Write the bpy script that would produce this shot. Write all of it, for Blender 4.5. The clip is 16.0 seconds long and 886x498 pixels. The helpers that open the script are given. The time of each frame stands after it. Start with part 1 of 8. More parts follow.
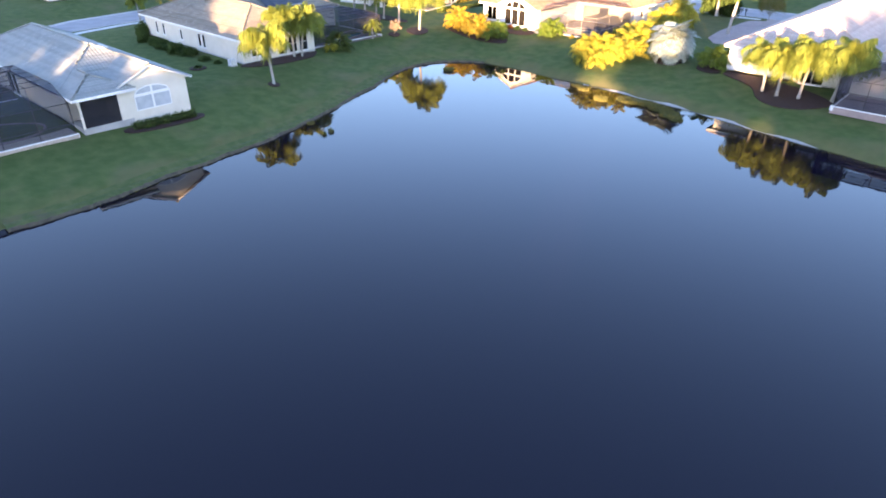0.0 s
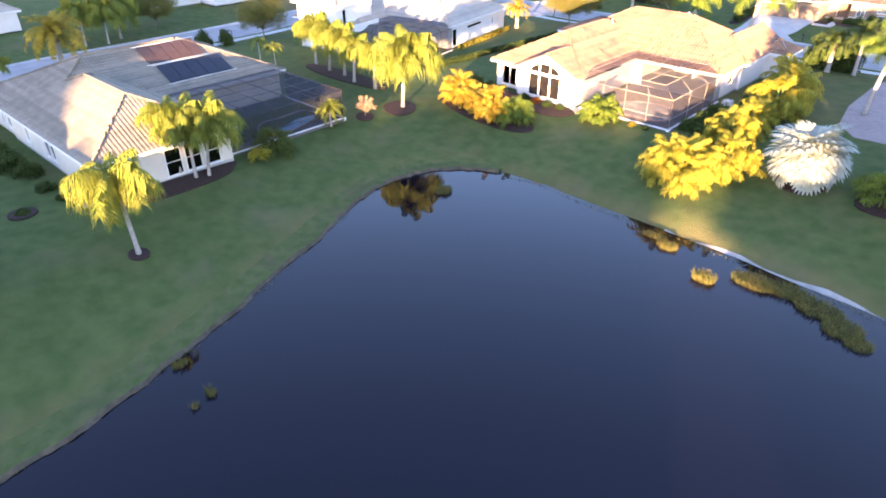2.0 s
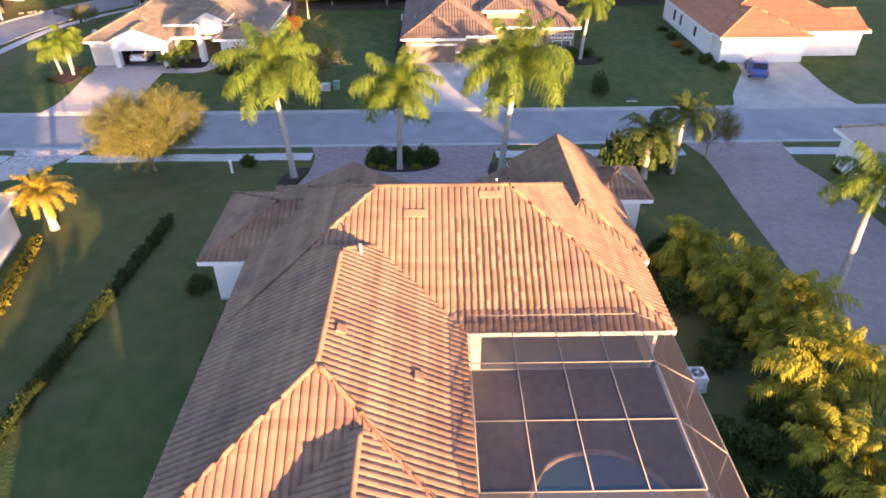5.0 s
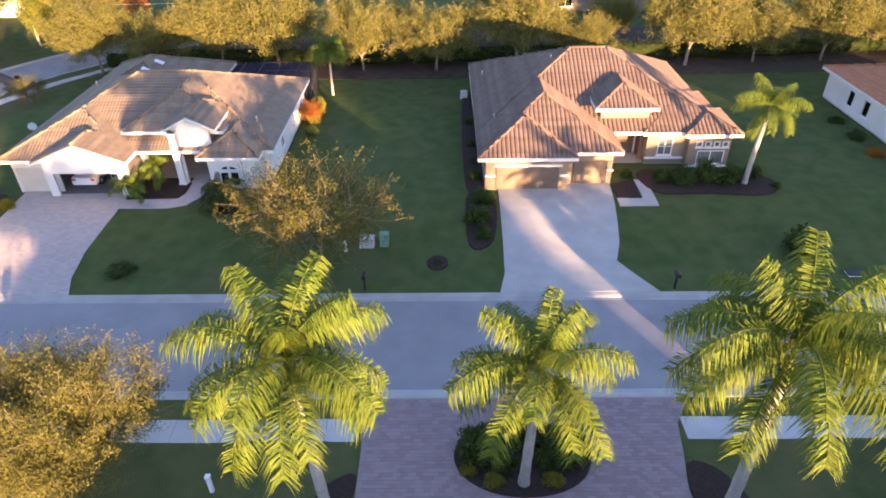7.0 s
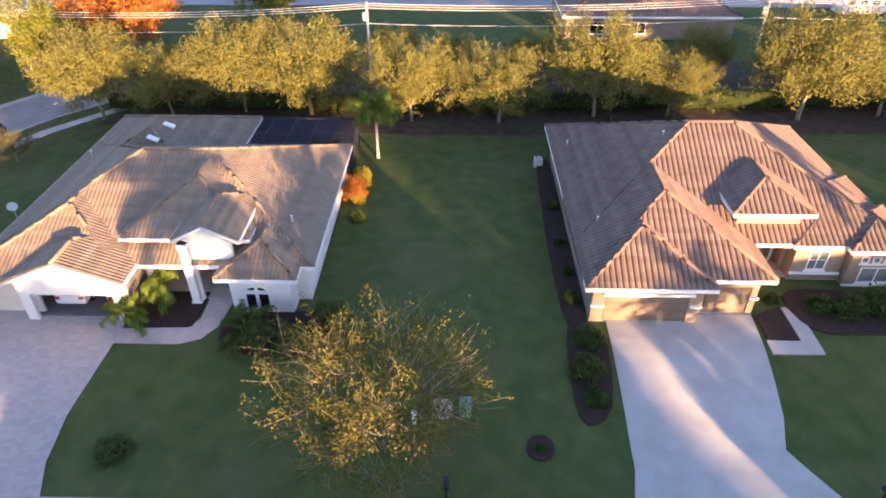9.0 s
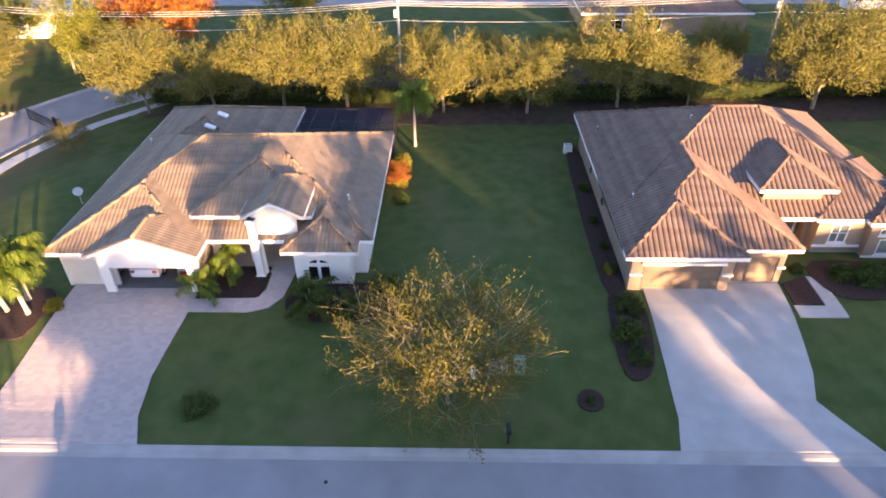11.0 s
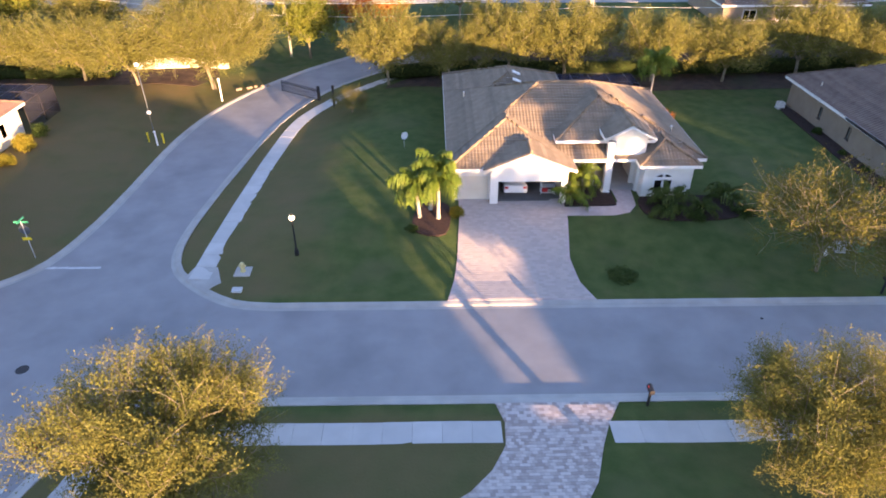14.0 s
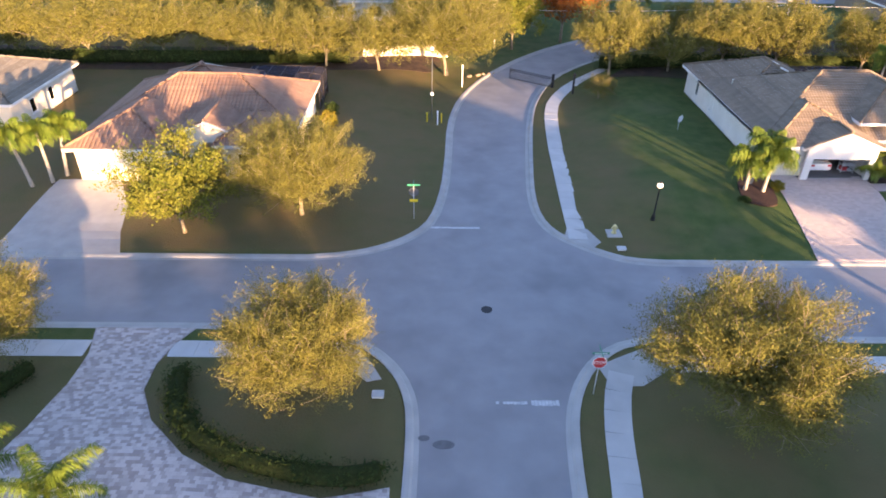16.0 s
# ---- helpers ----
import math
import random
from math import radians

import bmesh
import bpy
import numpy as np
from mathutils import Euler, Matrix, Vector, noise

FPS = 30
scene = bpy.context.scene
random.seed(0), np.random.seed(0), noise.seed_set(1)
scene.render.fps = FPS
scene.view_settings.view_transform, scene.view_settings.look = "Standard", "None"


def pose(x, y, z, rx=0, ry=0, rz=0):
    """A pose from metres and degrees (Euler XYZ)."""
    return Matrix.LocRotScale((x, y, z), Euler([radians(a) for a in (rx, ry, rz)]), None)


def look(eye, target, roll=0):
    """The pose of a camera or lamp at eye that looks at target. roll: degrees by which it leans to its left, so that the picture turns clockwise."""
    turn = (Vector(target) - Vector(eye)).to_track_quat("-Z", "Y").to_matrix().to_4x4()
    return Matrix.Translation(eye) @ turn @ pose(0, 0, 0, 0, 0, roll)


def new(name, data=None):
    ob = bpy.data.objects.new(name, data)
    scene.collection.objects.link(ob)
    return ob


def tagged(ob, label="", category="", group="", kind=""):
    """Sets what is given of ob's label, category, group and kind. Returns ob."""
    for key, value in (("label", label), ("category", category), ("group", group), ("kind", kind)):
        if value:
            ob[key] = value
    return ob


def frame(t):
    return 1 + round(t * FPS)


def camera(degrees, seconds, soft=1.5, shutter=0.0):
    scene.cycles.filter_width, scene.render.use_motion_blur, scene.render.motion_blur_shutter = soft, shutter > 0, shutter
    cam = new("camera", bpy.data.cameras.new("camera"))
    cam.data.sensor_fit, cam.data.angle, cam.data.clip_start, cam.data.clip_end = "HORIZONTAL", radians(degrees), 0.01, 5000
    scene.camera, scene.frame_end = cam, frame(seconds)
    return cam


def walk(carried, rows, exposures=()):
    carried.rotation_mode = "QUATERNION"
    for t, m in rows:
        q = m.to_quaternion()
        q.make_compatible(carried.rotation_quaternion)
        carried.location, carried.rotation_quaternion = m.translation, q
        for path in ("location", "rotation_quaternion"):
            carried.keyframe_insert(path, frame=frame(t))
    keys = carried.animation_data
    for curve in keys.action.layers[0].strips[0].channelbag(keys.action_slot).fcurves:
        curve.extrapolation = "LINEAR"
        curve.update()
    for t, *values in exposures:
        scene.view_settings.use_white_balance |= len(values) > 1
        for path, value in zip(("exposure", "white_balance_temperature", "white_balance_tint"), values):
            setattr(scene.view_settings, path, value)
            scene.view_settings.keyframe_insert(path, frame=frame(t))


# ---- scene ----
cam = camera(69.17, 16.0, soft=1.8)
PATH = [
    (0.0, 66.00, -136.38, 21.26, 60.13, -0.29, 42.18),
    (0.5, 59.74, -129.32, 21.50, 60.03, -0.18, 41.94),
    (1.0, 53.81, -122.10, 21.94, 59.83, -0.02, 41.97),
    (1.5, 47.70, -114.62, 22.53, 59.39, 0.11, 42.57),
    (2.0, 41.45, -107.28, 23.22, 58.86, 0.08, 42.75),
    (2.5, 34.31, -100.06, 23.86, 58.14, -0.05, 41.05),
    (3.0, 27.51, -92.70, 24.39, 57.40, -0.13, 39.20),
    (3.5, 20.98, -85.21, 24.62, 56.69, -0.04, 32.26),
    (4.0, 15.20, -77.44, 24.85, 55.87, -0.02, 19.85),
    (4.2, 12.93, -74.22, 24.80, 55.67, -0.13, 12.71),
    (6.3, 1.75, -42.41, 24.12, 56.34, 0.55, -4.86),
    (6.5, 1.25, -39.20, 24.41, 56.28, 0.53, -1.63),
    (7.0, -0.10, -32.03, 25.08, 55.93, 0.42, -0.04),
    (7.5, -1.41, -26.55, 25.78, 55.39, 0.31, 0.35),
    (8.0, -2.57, -22.78, 26.27, 54.80, 0.27, 0.48),
    (8.5, -3.90, -18.62, 26.26, 54.65, 0.12, 1.27),
    (8.7, -4.38, -17.18, 26.34, 54.67, 0.07, 1.31),
    (10.8, -7.07, -19.60, 26.72, 55.04, 0.73, 1.59),
    (11.0, -7.78, -20.64, 26.67, 55.03, 0.49, 1.21),
    (11.5, -10.21, -23.07, 26.59, 55.16, 0.27, 1.06),
    (12.0, -13.59, -24.72, 26.44, 55.44, 0.19, 1.05),
    (12.5, -17.60, -26.58, 26.50, 55.68, 0.43, 0.81),
    (13.0, -22.26, -29.00, 26.40, 56.04, 0.38, 0.20),
    (13.5, -28.12, -31.16, 26.09, 56.32, -0.06, -0.43),
    (14.0, -34.29, -32.81, 25.42, 56.96, 0.06, -0.91),
    (14.5, -41.06, -34.78, 25.01, 57.43, -0.33, -2.06),
    (15.0, -48.22, -36.70, 25.05, 57.39, -0.58, -2.17),
    (15.5, -55.27, -37.80, 25.09, 57.32, -0.60, -1.94),
    (16.0, -60.90, -38.08, 25.43, 57.13, -0.81, -0.28),
]
walk(cam, [(t, pose(x, y, z, rx, ry, rz)) for t, x, y, z, rx, ry, rz in PATH], exposures=[(0, 3.5, 6900, 35), (2, 3.64, 7150, 40), (3, 3.5, 7300, 41), (4, 2.8, 7350, 42), (6, 2.82, 7400, 41), (11, 2.84, 7400, 42), (16, 2.8, 7250, 37)])

import numpy as np
from mathutils.geometry import tessellate_polygon

SUN_TO = Vector((0.459, -0.889, 0.0)).normalized()   # level way towards the sun
SUN_UP = 5.0                                        # its height in degrees

# ---- light ----
world = bpy.data.worlds.new("sky")
scene.world = world
world.use_nodes = True
wn = world.node_tree
sky = wn.nodes.new("ShaderNodeTexSky")
sky.sky_type, sky.sun_disc = "NISHITA", False
sky.sun_elevation = radians(SUN_UP)
sky.sun_rotation = math.atan2(SUN_TO.x, SUN_TO.y)
sky.altitude, sky.air_density, sky.dust_density, sky.ozone_density = 0, 1.0, 0.4, 2.7
wn.nodes["Background"].inputs["Strength"].default_value = 0.15
wn.links.new(sky.outputs["Color"], wn.nodes["Background"].inputs["Color"])
sun = new("sun", bpy.data.lights.new("sun", "SUN"))
sun.data.energy, sun.data.angle, sun.data.color = 3.75, radians(0.6), (1.0, 0.75, 0.39)
sun.matrix_world = look((0, 0, 60), Vector((0, 0, 60)) - SUN_TO - Vector((0, 0, math.tan(radians(SUN_UP)))))


# ---- materials ----
def rgba(c):
    return (c[0], c[1], c[2], 1.0)


def material(name, c1, c2, scale=1.0, rough=0.8, bump=0.0, bscale=20.0, c3=None, scale3=0.12, cut=(0.5, 0.7),
             metal=0.0, spec=0.3, rand=0.0, by="island", soft=0.0, pick=False):
    """A surface in two or three colours that change at two sizes, with fine relief and a little change from piece to piece."""
    m = bpy.data.materials.new(name)
    m.use_nodes = True
    t = m.node_tree
    n, link = t.nodes, t.links.new
    b = n["Principled BSDF"]
    geo = n.new("ShaderNodeNewGeometry")

    def grain(s, detail=5.0):
        x = n.new("ShaderNodeTexNoise")
        x.inputs["Scale"].default_value, x.inputs["Detail"].default_value = s, detail
        link(geo.outputs["Position"], x.inputs["Vector"])
        return x.outputs["Fac"]

    def ramp(v, lo, hi):
        x = n.new("ShaderNodeMapRange")
        x.inputs["From Min"].default_value, x.inputs["From Max"].default_value = lo, hi
        link(v, x.inputs["Value"])
        return x.outputs["Result"]

    def mix(f, a, c):
        x = n.new("ShaderNodeMix")
        x.data_type = "RGBA"
        link(f, x.inputs["Factor"])
        for s, v in ((x.inputs["A"], a), (x.inputs["B"], c)):
            if isinstance(v, tuple):
                s.default_value = rgba(v)
            else:
                link(v, s)
        return x.outputs["Result"]

    def piece():
        ad, fr = n.new("ShaderNodeMath"), n.new("ShaderNodeMath")
        ad.operation, fr.operation = "ADD", "FRACT"
        link(geo.outputs["Random Per Island"], ad.inputs[0])
        link(n.new("ShaderNodeObjectInfo").outputs["Random"], ad.inputs[1])
        link(ad.outputs[0], fr.inputs[0])
        return fr.outputs[0]

    if pick:
        col = mix(ramp(piece(), 0.15, 0.85), c1, c2)
    else:
        col = mix(ramp(grain(scale), 0.32, 0.68), c1, c2)
    if c3:
        col = mix(ramp(grain(scale3, 3.0), *cut), col, c3)
    if rand:
        h = n.new("ShaderNodeHueSaturation")
        src = geo.outputs["Random Per Island"]
        if by == "both":
            src = piece()
        if by == "object":
            src = n.new("ShaderNodeObjectInfo").outputs["Random"]
        r = n.new("ShaderNodeMapRange")
        r.inputs["To Min"].default_value, r.inputs["To Max"].default_value = 1 - rand, 1 + rand
        link(src, r.inputs["Value"])
        link(r.outputs["Result"], h.inputs["Value"])
        link(col, h.inputs["Color"])
        col = h.outputs["Color"]
    link(col, b.inputs["Base Color"])
    b.inputs["Roughness"].default_value, b.inputs["Metallic"].default_value = rough, metal
    b.inputs["Specular IOR Level"].default_value = spec
    if soft:
        # thin leaves let some light through
        tr = n.new("ShaderNodeBsdfTranslucent")
        link(col, tr.inputs["Color"])
        ms = n.new("ShaderNodeMixShader")
        ms.inputs[0].default_value = soft
        link(b.outputs[0], ms.inputs[1])
        link(tr.outputs[0], ms.inputs[2])
        link(ms.outputs[0], n["Material Output"].inputs["Surface"])
    if bump:
        x = n.new("ShaderNodeBump")
        x.inputs["Strength"].default_value, x.inputs["Distance"].default_value = bump, 0.05
        link(grain(bscale), x.inputs["Height"])
        link(x.outputs["Normal"], b.inputs["Normal"])
    return m


def clear(name, tint, gloss=0.05, solid=0.0, solid_colour=(0.02, 0.02, 0.02)):
    """Glass, or insect screen when part of it is solid thread."""
    m = bpy.data.materials.new(name)
    m.use_nodes = True
    t = m.node_tree
    n, link = t.nodes, t.links.new
    tr, gl, fr, ms = (n.new("ShaderNodeBsdfTransparent"), n.new("ShaderNodeBsdfGlossy"), n.new("ShaderNodeFresnel"), n.new("ShaderNodeMixShader"))
    tr.inputs["Color"].default_value = rgba(tint)
    gl.inputs["Roughness"].default_value = gloss
    fr.inputs["IOR"].default_value = 1.5
    if solid:
        df = n.new("ShaderNodeBsdfDiffuse")
        df.inputs["Color"].default_value = rgba(solid_colour)
        ms.inputs[0].default_value = solid
        link(tr.outputs[0], ms.inputs[1])
        link(df.outputs[0], ms.inputs[2])
    else:
        link(fr.outputs[0], ms.inputs[0])
        link(tr.outputs[0], ms.inputs[1])
        link(gl.outputs[0], ms.inputs[2])
    link(ms.outputs[0], n["Material Output"].inputs["Surface"])
    return m


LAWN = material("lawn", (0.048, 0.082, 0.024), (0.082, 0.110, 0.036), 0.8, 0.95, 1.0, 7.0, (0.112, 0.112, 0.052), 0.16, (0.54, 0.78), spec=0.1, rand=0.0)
ln = LAWN.node_tree
base = ln.nodes["Principled BSDF"].inputs["Base Color"]
green = base.links[0].from_socket
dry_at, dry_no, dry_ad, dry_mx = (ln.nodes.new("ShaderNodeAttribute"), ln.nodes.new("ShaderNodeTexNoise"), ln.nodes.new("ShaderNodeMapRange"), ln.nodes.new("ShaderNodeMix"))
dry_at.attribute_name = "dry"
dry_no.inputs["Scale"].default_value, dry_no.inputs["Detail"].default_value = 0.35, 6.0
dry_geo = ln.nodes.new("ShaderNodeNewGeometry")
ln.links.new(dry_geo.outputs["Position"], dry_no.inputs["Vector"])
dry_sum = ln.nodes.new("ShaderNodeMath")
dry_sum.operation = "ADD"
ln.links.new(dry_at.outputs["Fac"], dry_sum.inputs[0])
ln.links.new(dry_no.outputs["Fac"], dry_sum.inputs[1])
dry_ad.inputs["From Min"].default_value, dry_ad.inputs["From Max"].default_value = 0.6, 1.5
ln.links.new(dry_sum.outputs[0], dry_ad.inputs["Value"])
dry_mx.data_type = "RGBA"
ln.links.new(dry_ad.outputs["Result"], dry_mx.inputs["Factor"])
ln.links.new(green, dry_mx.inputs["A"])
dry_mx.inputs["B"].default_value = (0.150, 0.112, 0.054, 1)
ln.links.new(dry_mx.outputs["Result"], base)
ASPHALT = material("asphalt", (0.25, 0.245, 0.25), (0.30, 0.295, 0.30), 0.5, 0.85, 0.15, 40.0, (0.215, 0.212, 0.22), 0.22, (0.52, 0.75), spec=0.25)
CONCRETE = material("concrete", (0.355, 0.345, 0.325), (0.43, 0.415, 0.39), 0.8, 0.85, 0.12, 30.0, (0.31, 0.30, 0.28), 0.3, (0.55, 0.8), rand=0.06, by="object")
PAVE = material("pavement_concrete", (0.45, 0.445, 0.43), (0.52, 0.51, 0.49), 0.8, 0.85, 0.12, 30.0, (0.40, 0.39, 0.375), 0.3, (0.55, 0.8), rand=0.05, by="object")
MULCH = material("mulch", (0.028, 0.017, 0.015), (0.055, 0.03, 0.024), 6.0, 0.95, 0.9, 14.0)
MUD = material("bank_mud", (0.06, 0.048, 0.035), (0.11, 0.09, 0.06), 2.0, 0.9, 0.6, 10.0)
STUCCO = material("white_stucco", (0.74, 0.71, 0.66), (0.80, 0.77, 0.72), 0.9, 0.9, 0.15, 40.0, (0.66, 0.63, 0.57), 0.25, (0.55, 0.85))
# garage lining: the shade inside is put into this dark colour
DIMWALL = material("garage_shade", (0.13, 0.122, 0.118), (0.17, 0.16, 0.152), 0.9, 0.9, 0.1, 40.0)
CREAM = material("cream_stucco", (0.66, 0.60, 0.50), (0.72, 0.66, 0.56), 0.9, 0.9, 0.15, 40.0)
TAN = material("tan_stucco", (0.26, 0.195, 0.14), (0.31, 0.235, 0.17), 0.9, 0.9, 0.15, 40.0)
DOORB = material("brown_door_paint", (0.165, 0.12, 0.088), (0.195, 0.145, 0.105), 0.8, 0.6, 0.05, 30.0)
TRIM = material("white_trim", (0.78, 0.76, 0.72), (0.82, 0.80, 0.77), 2.0, 0.6)
CLAY = material("clay_tile", (0.240, 0.135, 0.087), (0.304, 0.183, 0.116), 1.6, 0.85, 0.2, 30.0, (0.168, 0.090, 0.072), 0.5, (0.5, 0.8), rand=0.16)
BROWN = material("brown_tile", (0.156, 0.103, 0.081), (0.197, 0.139, 0.113), 1.6, 0.85, 0.2, 30.0, (0.125, 0.090, 0.077), 0.5, (0.6, 0.95), rand=0.16)
FTILE = material("tan_tile", (0.196, 0.147, 0.106), (0.256, 0.195, 0.142), 1.6, 0.85, 0.2, 30.0, (0.159, 0.125, 0.099), 0.5, (0.6, 0.95), rand=0.14)
RUST = material("red_tile", (0.42, 0.15, 0.075), (0.50, 0.20, 0.10), 1.6, 0.85, 0.2, 30.0, rand=0.12)
PALE = material("pale_tile", (0.37, 0.32, 0.255), (0.43, 0.375, 0.305), 1.4, 0.85, 0.2, 30.0, (0.323, 0.297, 0.264), 0.4, (0.5, 0.8), rand=0.10)
PALEB = material("weathered_tan_tile", (0.211, 0.180, 0.140), (0.270, 0.230, 0.180), 1.4, 0.9, 0.25, 30.0, (0.180, 0.162, 0.135), 0.4, (0.5, 0.8), spec=0.1, rand=0.16)
GREYT = material("grey_tile", (0.216, 0.235, 0.225), (0.276, 0.290, 0.271), 1.4, 0.85, 0.2, 30.0, (0.330, 0.308, 0.259), 0.2, (0.5, 0.75), rand=0.10)
SOFFIT = material("soffit", (0.6, 0.58, 0.55), (0.66, 0.64, 0.6), 2.0, 0.8)
GLASS = clear("window_glass", (0.14, 0.15, 0.16))
SCREEN = clear("insect_screen", (1, 1, 1), 0.2, 0.54, (0.040, 0.042, 0.062))
PORCH = clear("porch_screen", (1, 1, 1), 0.2, 0.78, (0.03, 0.03, 0.036))
VEIL = clear("pale_insect_screen", (1, 1, 1), 0.2, 0.50, (0.085, 0.077, 0.082))
BRONZE = material("bronze_frame", (0.055, 0.045, 0.04), (0.075, 0.06, 0.05), 3.0, 0.5, metal=0.4)
TANF = material("tan_frame", (0.27, 0.23, 0.18), (0.33, 0.28, 0.22), 3.0, 0.5)
WHITEF = material("white_frame", (0.72, 0.70, 0.66), (0.78, 0.76, 0.72), 3.0, 0.5)
DARK = material("dark_paint", (0.02, 0.02, 0.022), (0.03, 0.03, 0.032), 3.0, 0.5)
# deck paver with the shade under two pool cages painted into its colour
DIMDECK = material("deck_paver_shaded", (0.12, 0.098, 0.10), (0.165, 0.135, 0.135), 2.4, 0.85, 0.1, 30.0)
PAVER = material("paver_deck", (0.42, 0.33, 0.26), (0.50, 0.40, 0.32), 3.0, 0.85, 0.1, 30.0)
ROSE = material("rose_paver", (0.44, 0.35, 0.33), (0.52, 0.43, 0.41), 2.2, 0.85, 0.15, 25.0, (0.34, 0.27, 0.26), 0.35, (0.5, 0.8))
DUSK = material("dusk_paver", (0.27, 0.205, 0.19), (0.34, 0.26, 0.24), 2.2, 0.85, 0.15, 25.0, (0.23, 0.18, 0.17), 0.35, (0.5, 0.8))
PALETTE = material("pale_paver", (0.40, 0.33, 0.30), (0.56, 0.50, 0.46), 3.4, 0.85, 0.15, 25.0, (0.30, 0.235, 0.21), 2.4, (0.5, 0.66))
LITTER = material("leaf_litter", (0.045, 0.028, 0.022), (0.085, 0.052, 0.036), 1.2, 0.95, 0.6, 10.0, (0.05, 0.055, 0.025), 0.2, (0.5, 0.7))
PINKLEAF = material("pink_leaf", (0.30, 0.20, 0.12), (0.42, 0.29, 0.19), 0.8, 0.7, rand=0.3, soft=0.15)
PIECE_M = material("mottled_paver", (0.37, 0.305, 0.28), (0.54, 0.475, 0.445), 3.0, 0.85, 0.12, 25.0, rand=0.06, by="both", pick=True)
PIECE_D = material("brown_paver", (0.285, 0.20, 0.20), (0.325, 0.235, 0.23), 3.0, 0.85, 0.12, 25.0, rand=0.05, by="both", pick=True)
PIECE_R = material("rose_paver_piece", (0.42, 0.362, 0.335), (0.455, 0.39, 0.36), 3.0, 0.85, 0.12, 25.0, rand=0.03, by="both", pick=True)
SIGNBACK = material("sign_back", (0.10, 0.11, 0.12), (0.14, 0.15, 0.16), 3.0, 0.5, metal=0.5)
BARK = material("bark", (0.20, 0.16, 0.11), (0.30, 0.25, 0.18), 4.0, 0.95, 0.7, 18.0)
PALMBARK = material("palm_bark", (0.30, 0.27, 0.235), (0.40, 0.365, 0.32), 5.0, 0.9, 0.4, 16.0)
SHAFT = material("crownshaft", (0.13, 0.20, 0.05), (0.20, 0.25, 0.07), 3.0, 0.5)
FROND = material("palm_frond", (0.074, 0.134, 0.021), (0.148, 0.190, 0.031), 2.0, 0.5, rand=0.32, soft=0.25, spec=0.08)
QFROND = material("queen_frond", (0.124, 0.164, 0.028), (0.207, 0.225, 0.043), 2.0, 0.55, rand=0.25, soft=0.25, spec=0.08)
GOLD = material("golden_frond", (0.248, 0.235, 0.028), (0.386, 0.322, 0.041), 1.2, 0.55, c3=(0.092, 0.120, 0.023), scale3=0.5, cut=(0.5, 0.75), rand=0.25, soft=0.25, spec=0.08)
AMBER = material("amber_frond", (0.342, 0.234, 0.027), (0.432, 0.297, 0.041), 1.2, 0.55, c3=(0.108, 0.117, 0.027), scale3=0.45, cut=(0.5, 0.75), rand=0.25, soft=0.25, spec=0.08)
DEEP = material("deep_green_frond", (0.045, 0.075, 0.018), (0.085, 0.11, 0.028), 2.0, 0.55, rand=0.25, soft=0.2, spec=0.05)
SILVER = material("silver_frond", (0.19, 0.22, 0.18), (0.29, 0.32, 0.27), 2.0, 0.6, rand=0.3, soft=0.1)
LEAF = material("oak_leaf", (0.118, 0.120, 0.031), (0.202, 0.187, 0.050), 0.8, 0.7, rand=0.22, soft=0.25, spec=0.05)
OLIVE = material("thin_olive_leaf", (0.095, 0.095, 0.023), (0.167, 0.149, 0.034), 0.8, 0.7, rand=0.2, soft=0.25, spec=0.05)
LEAF2 = material("bright_leaf", (0.118, 0.142, 0.022), (0.19, 0.188, 0.034), 0.8, 0.7, rand=0.3, soft=0.2, spec=0.08)
RUSTLEAF = material("rust_leaf", (0.28, 0.085, 0.02), (0.36, 0.14, 0.03), 0.8, 0.7, rand=0.3, soft=0.2, spec=0.08)
SHRUB = material("shrub_leaf", (0.035, 0.065, 0.016), (0.07, 0.10, 0.026), 1.5, 0.7, rand=0.3, soft=0.15, spec=0.08)
HEDGE_M = material("hedge_leaf", (0.022, 0.042, 0.012), (0.048, 0.070, 0.02), 1.5, 0.8, rand=0.3, soft=0.1, spec=0.05)
YSHRUB = material("yellow_shrub_leaf", (0.16, 0.15, 0.02), (0.24, 0.19, 0.03), 1.5, 0.7, rand=0.3, soft=0.15, spec=0.08)
STONE = material("grey_plastic", (0.45, 0.45, 0.44), (0.5, 0.5, 0.49), 4.0, 0.6)
GREENBOX = material("green_box", (0.12, 0.28, 0.20), (0.15, 0.33, 0.24), 4.0, 0.6)
REDP = material("red_paint", (0.5, 0.03, 0.03), (0.55, 0.04, 0.04), 4.0, 0.4)
WHITEP = material("white_paint", (0.8, 0.8, 0.8), (0.84, 0.84, 0.83), 4.0, 0.4)
YELLOWP = material("yellow_paint", (0.7, 0.5, 0.03), (0.75, 0.55, 0.04), 4.0, 0.4)
GREENP = material("green_paint", (0.02, 0.22, 0.13), (0.03, 0.26, 0.16), 4.0, 0.4)
BLUEP = material("blue_paint", (0.03, 0.08, 0.25), (0.04, 0.1, 0.3), 4.0, 0.3, spec=0.5)
SOLARM = material("solar_glass", (0.010, 0.012, 0.020), (0.016, 0.018, 0.028), 2.0, 0.3, spec=0.3)
# solar glass with a warm reflection painted in as brown
SOLARGLARE = material("solar_glass_warm_glare", (0.055, 0.030, 0.022), (0.075, 0.042, 0.03), 2.0, 0.3, spec=0.3)
WOOD = material("pole_wood", (0.16, 0.12, 0.09), (0.22, 0.17, 0.13), 3.0, 0.9, 0.4, 12.0)
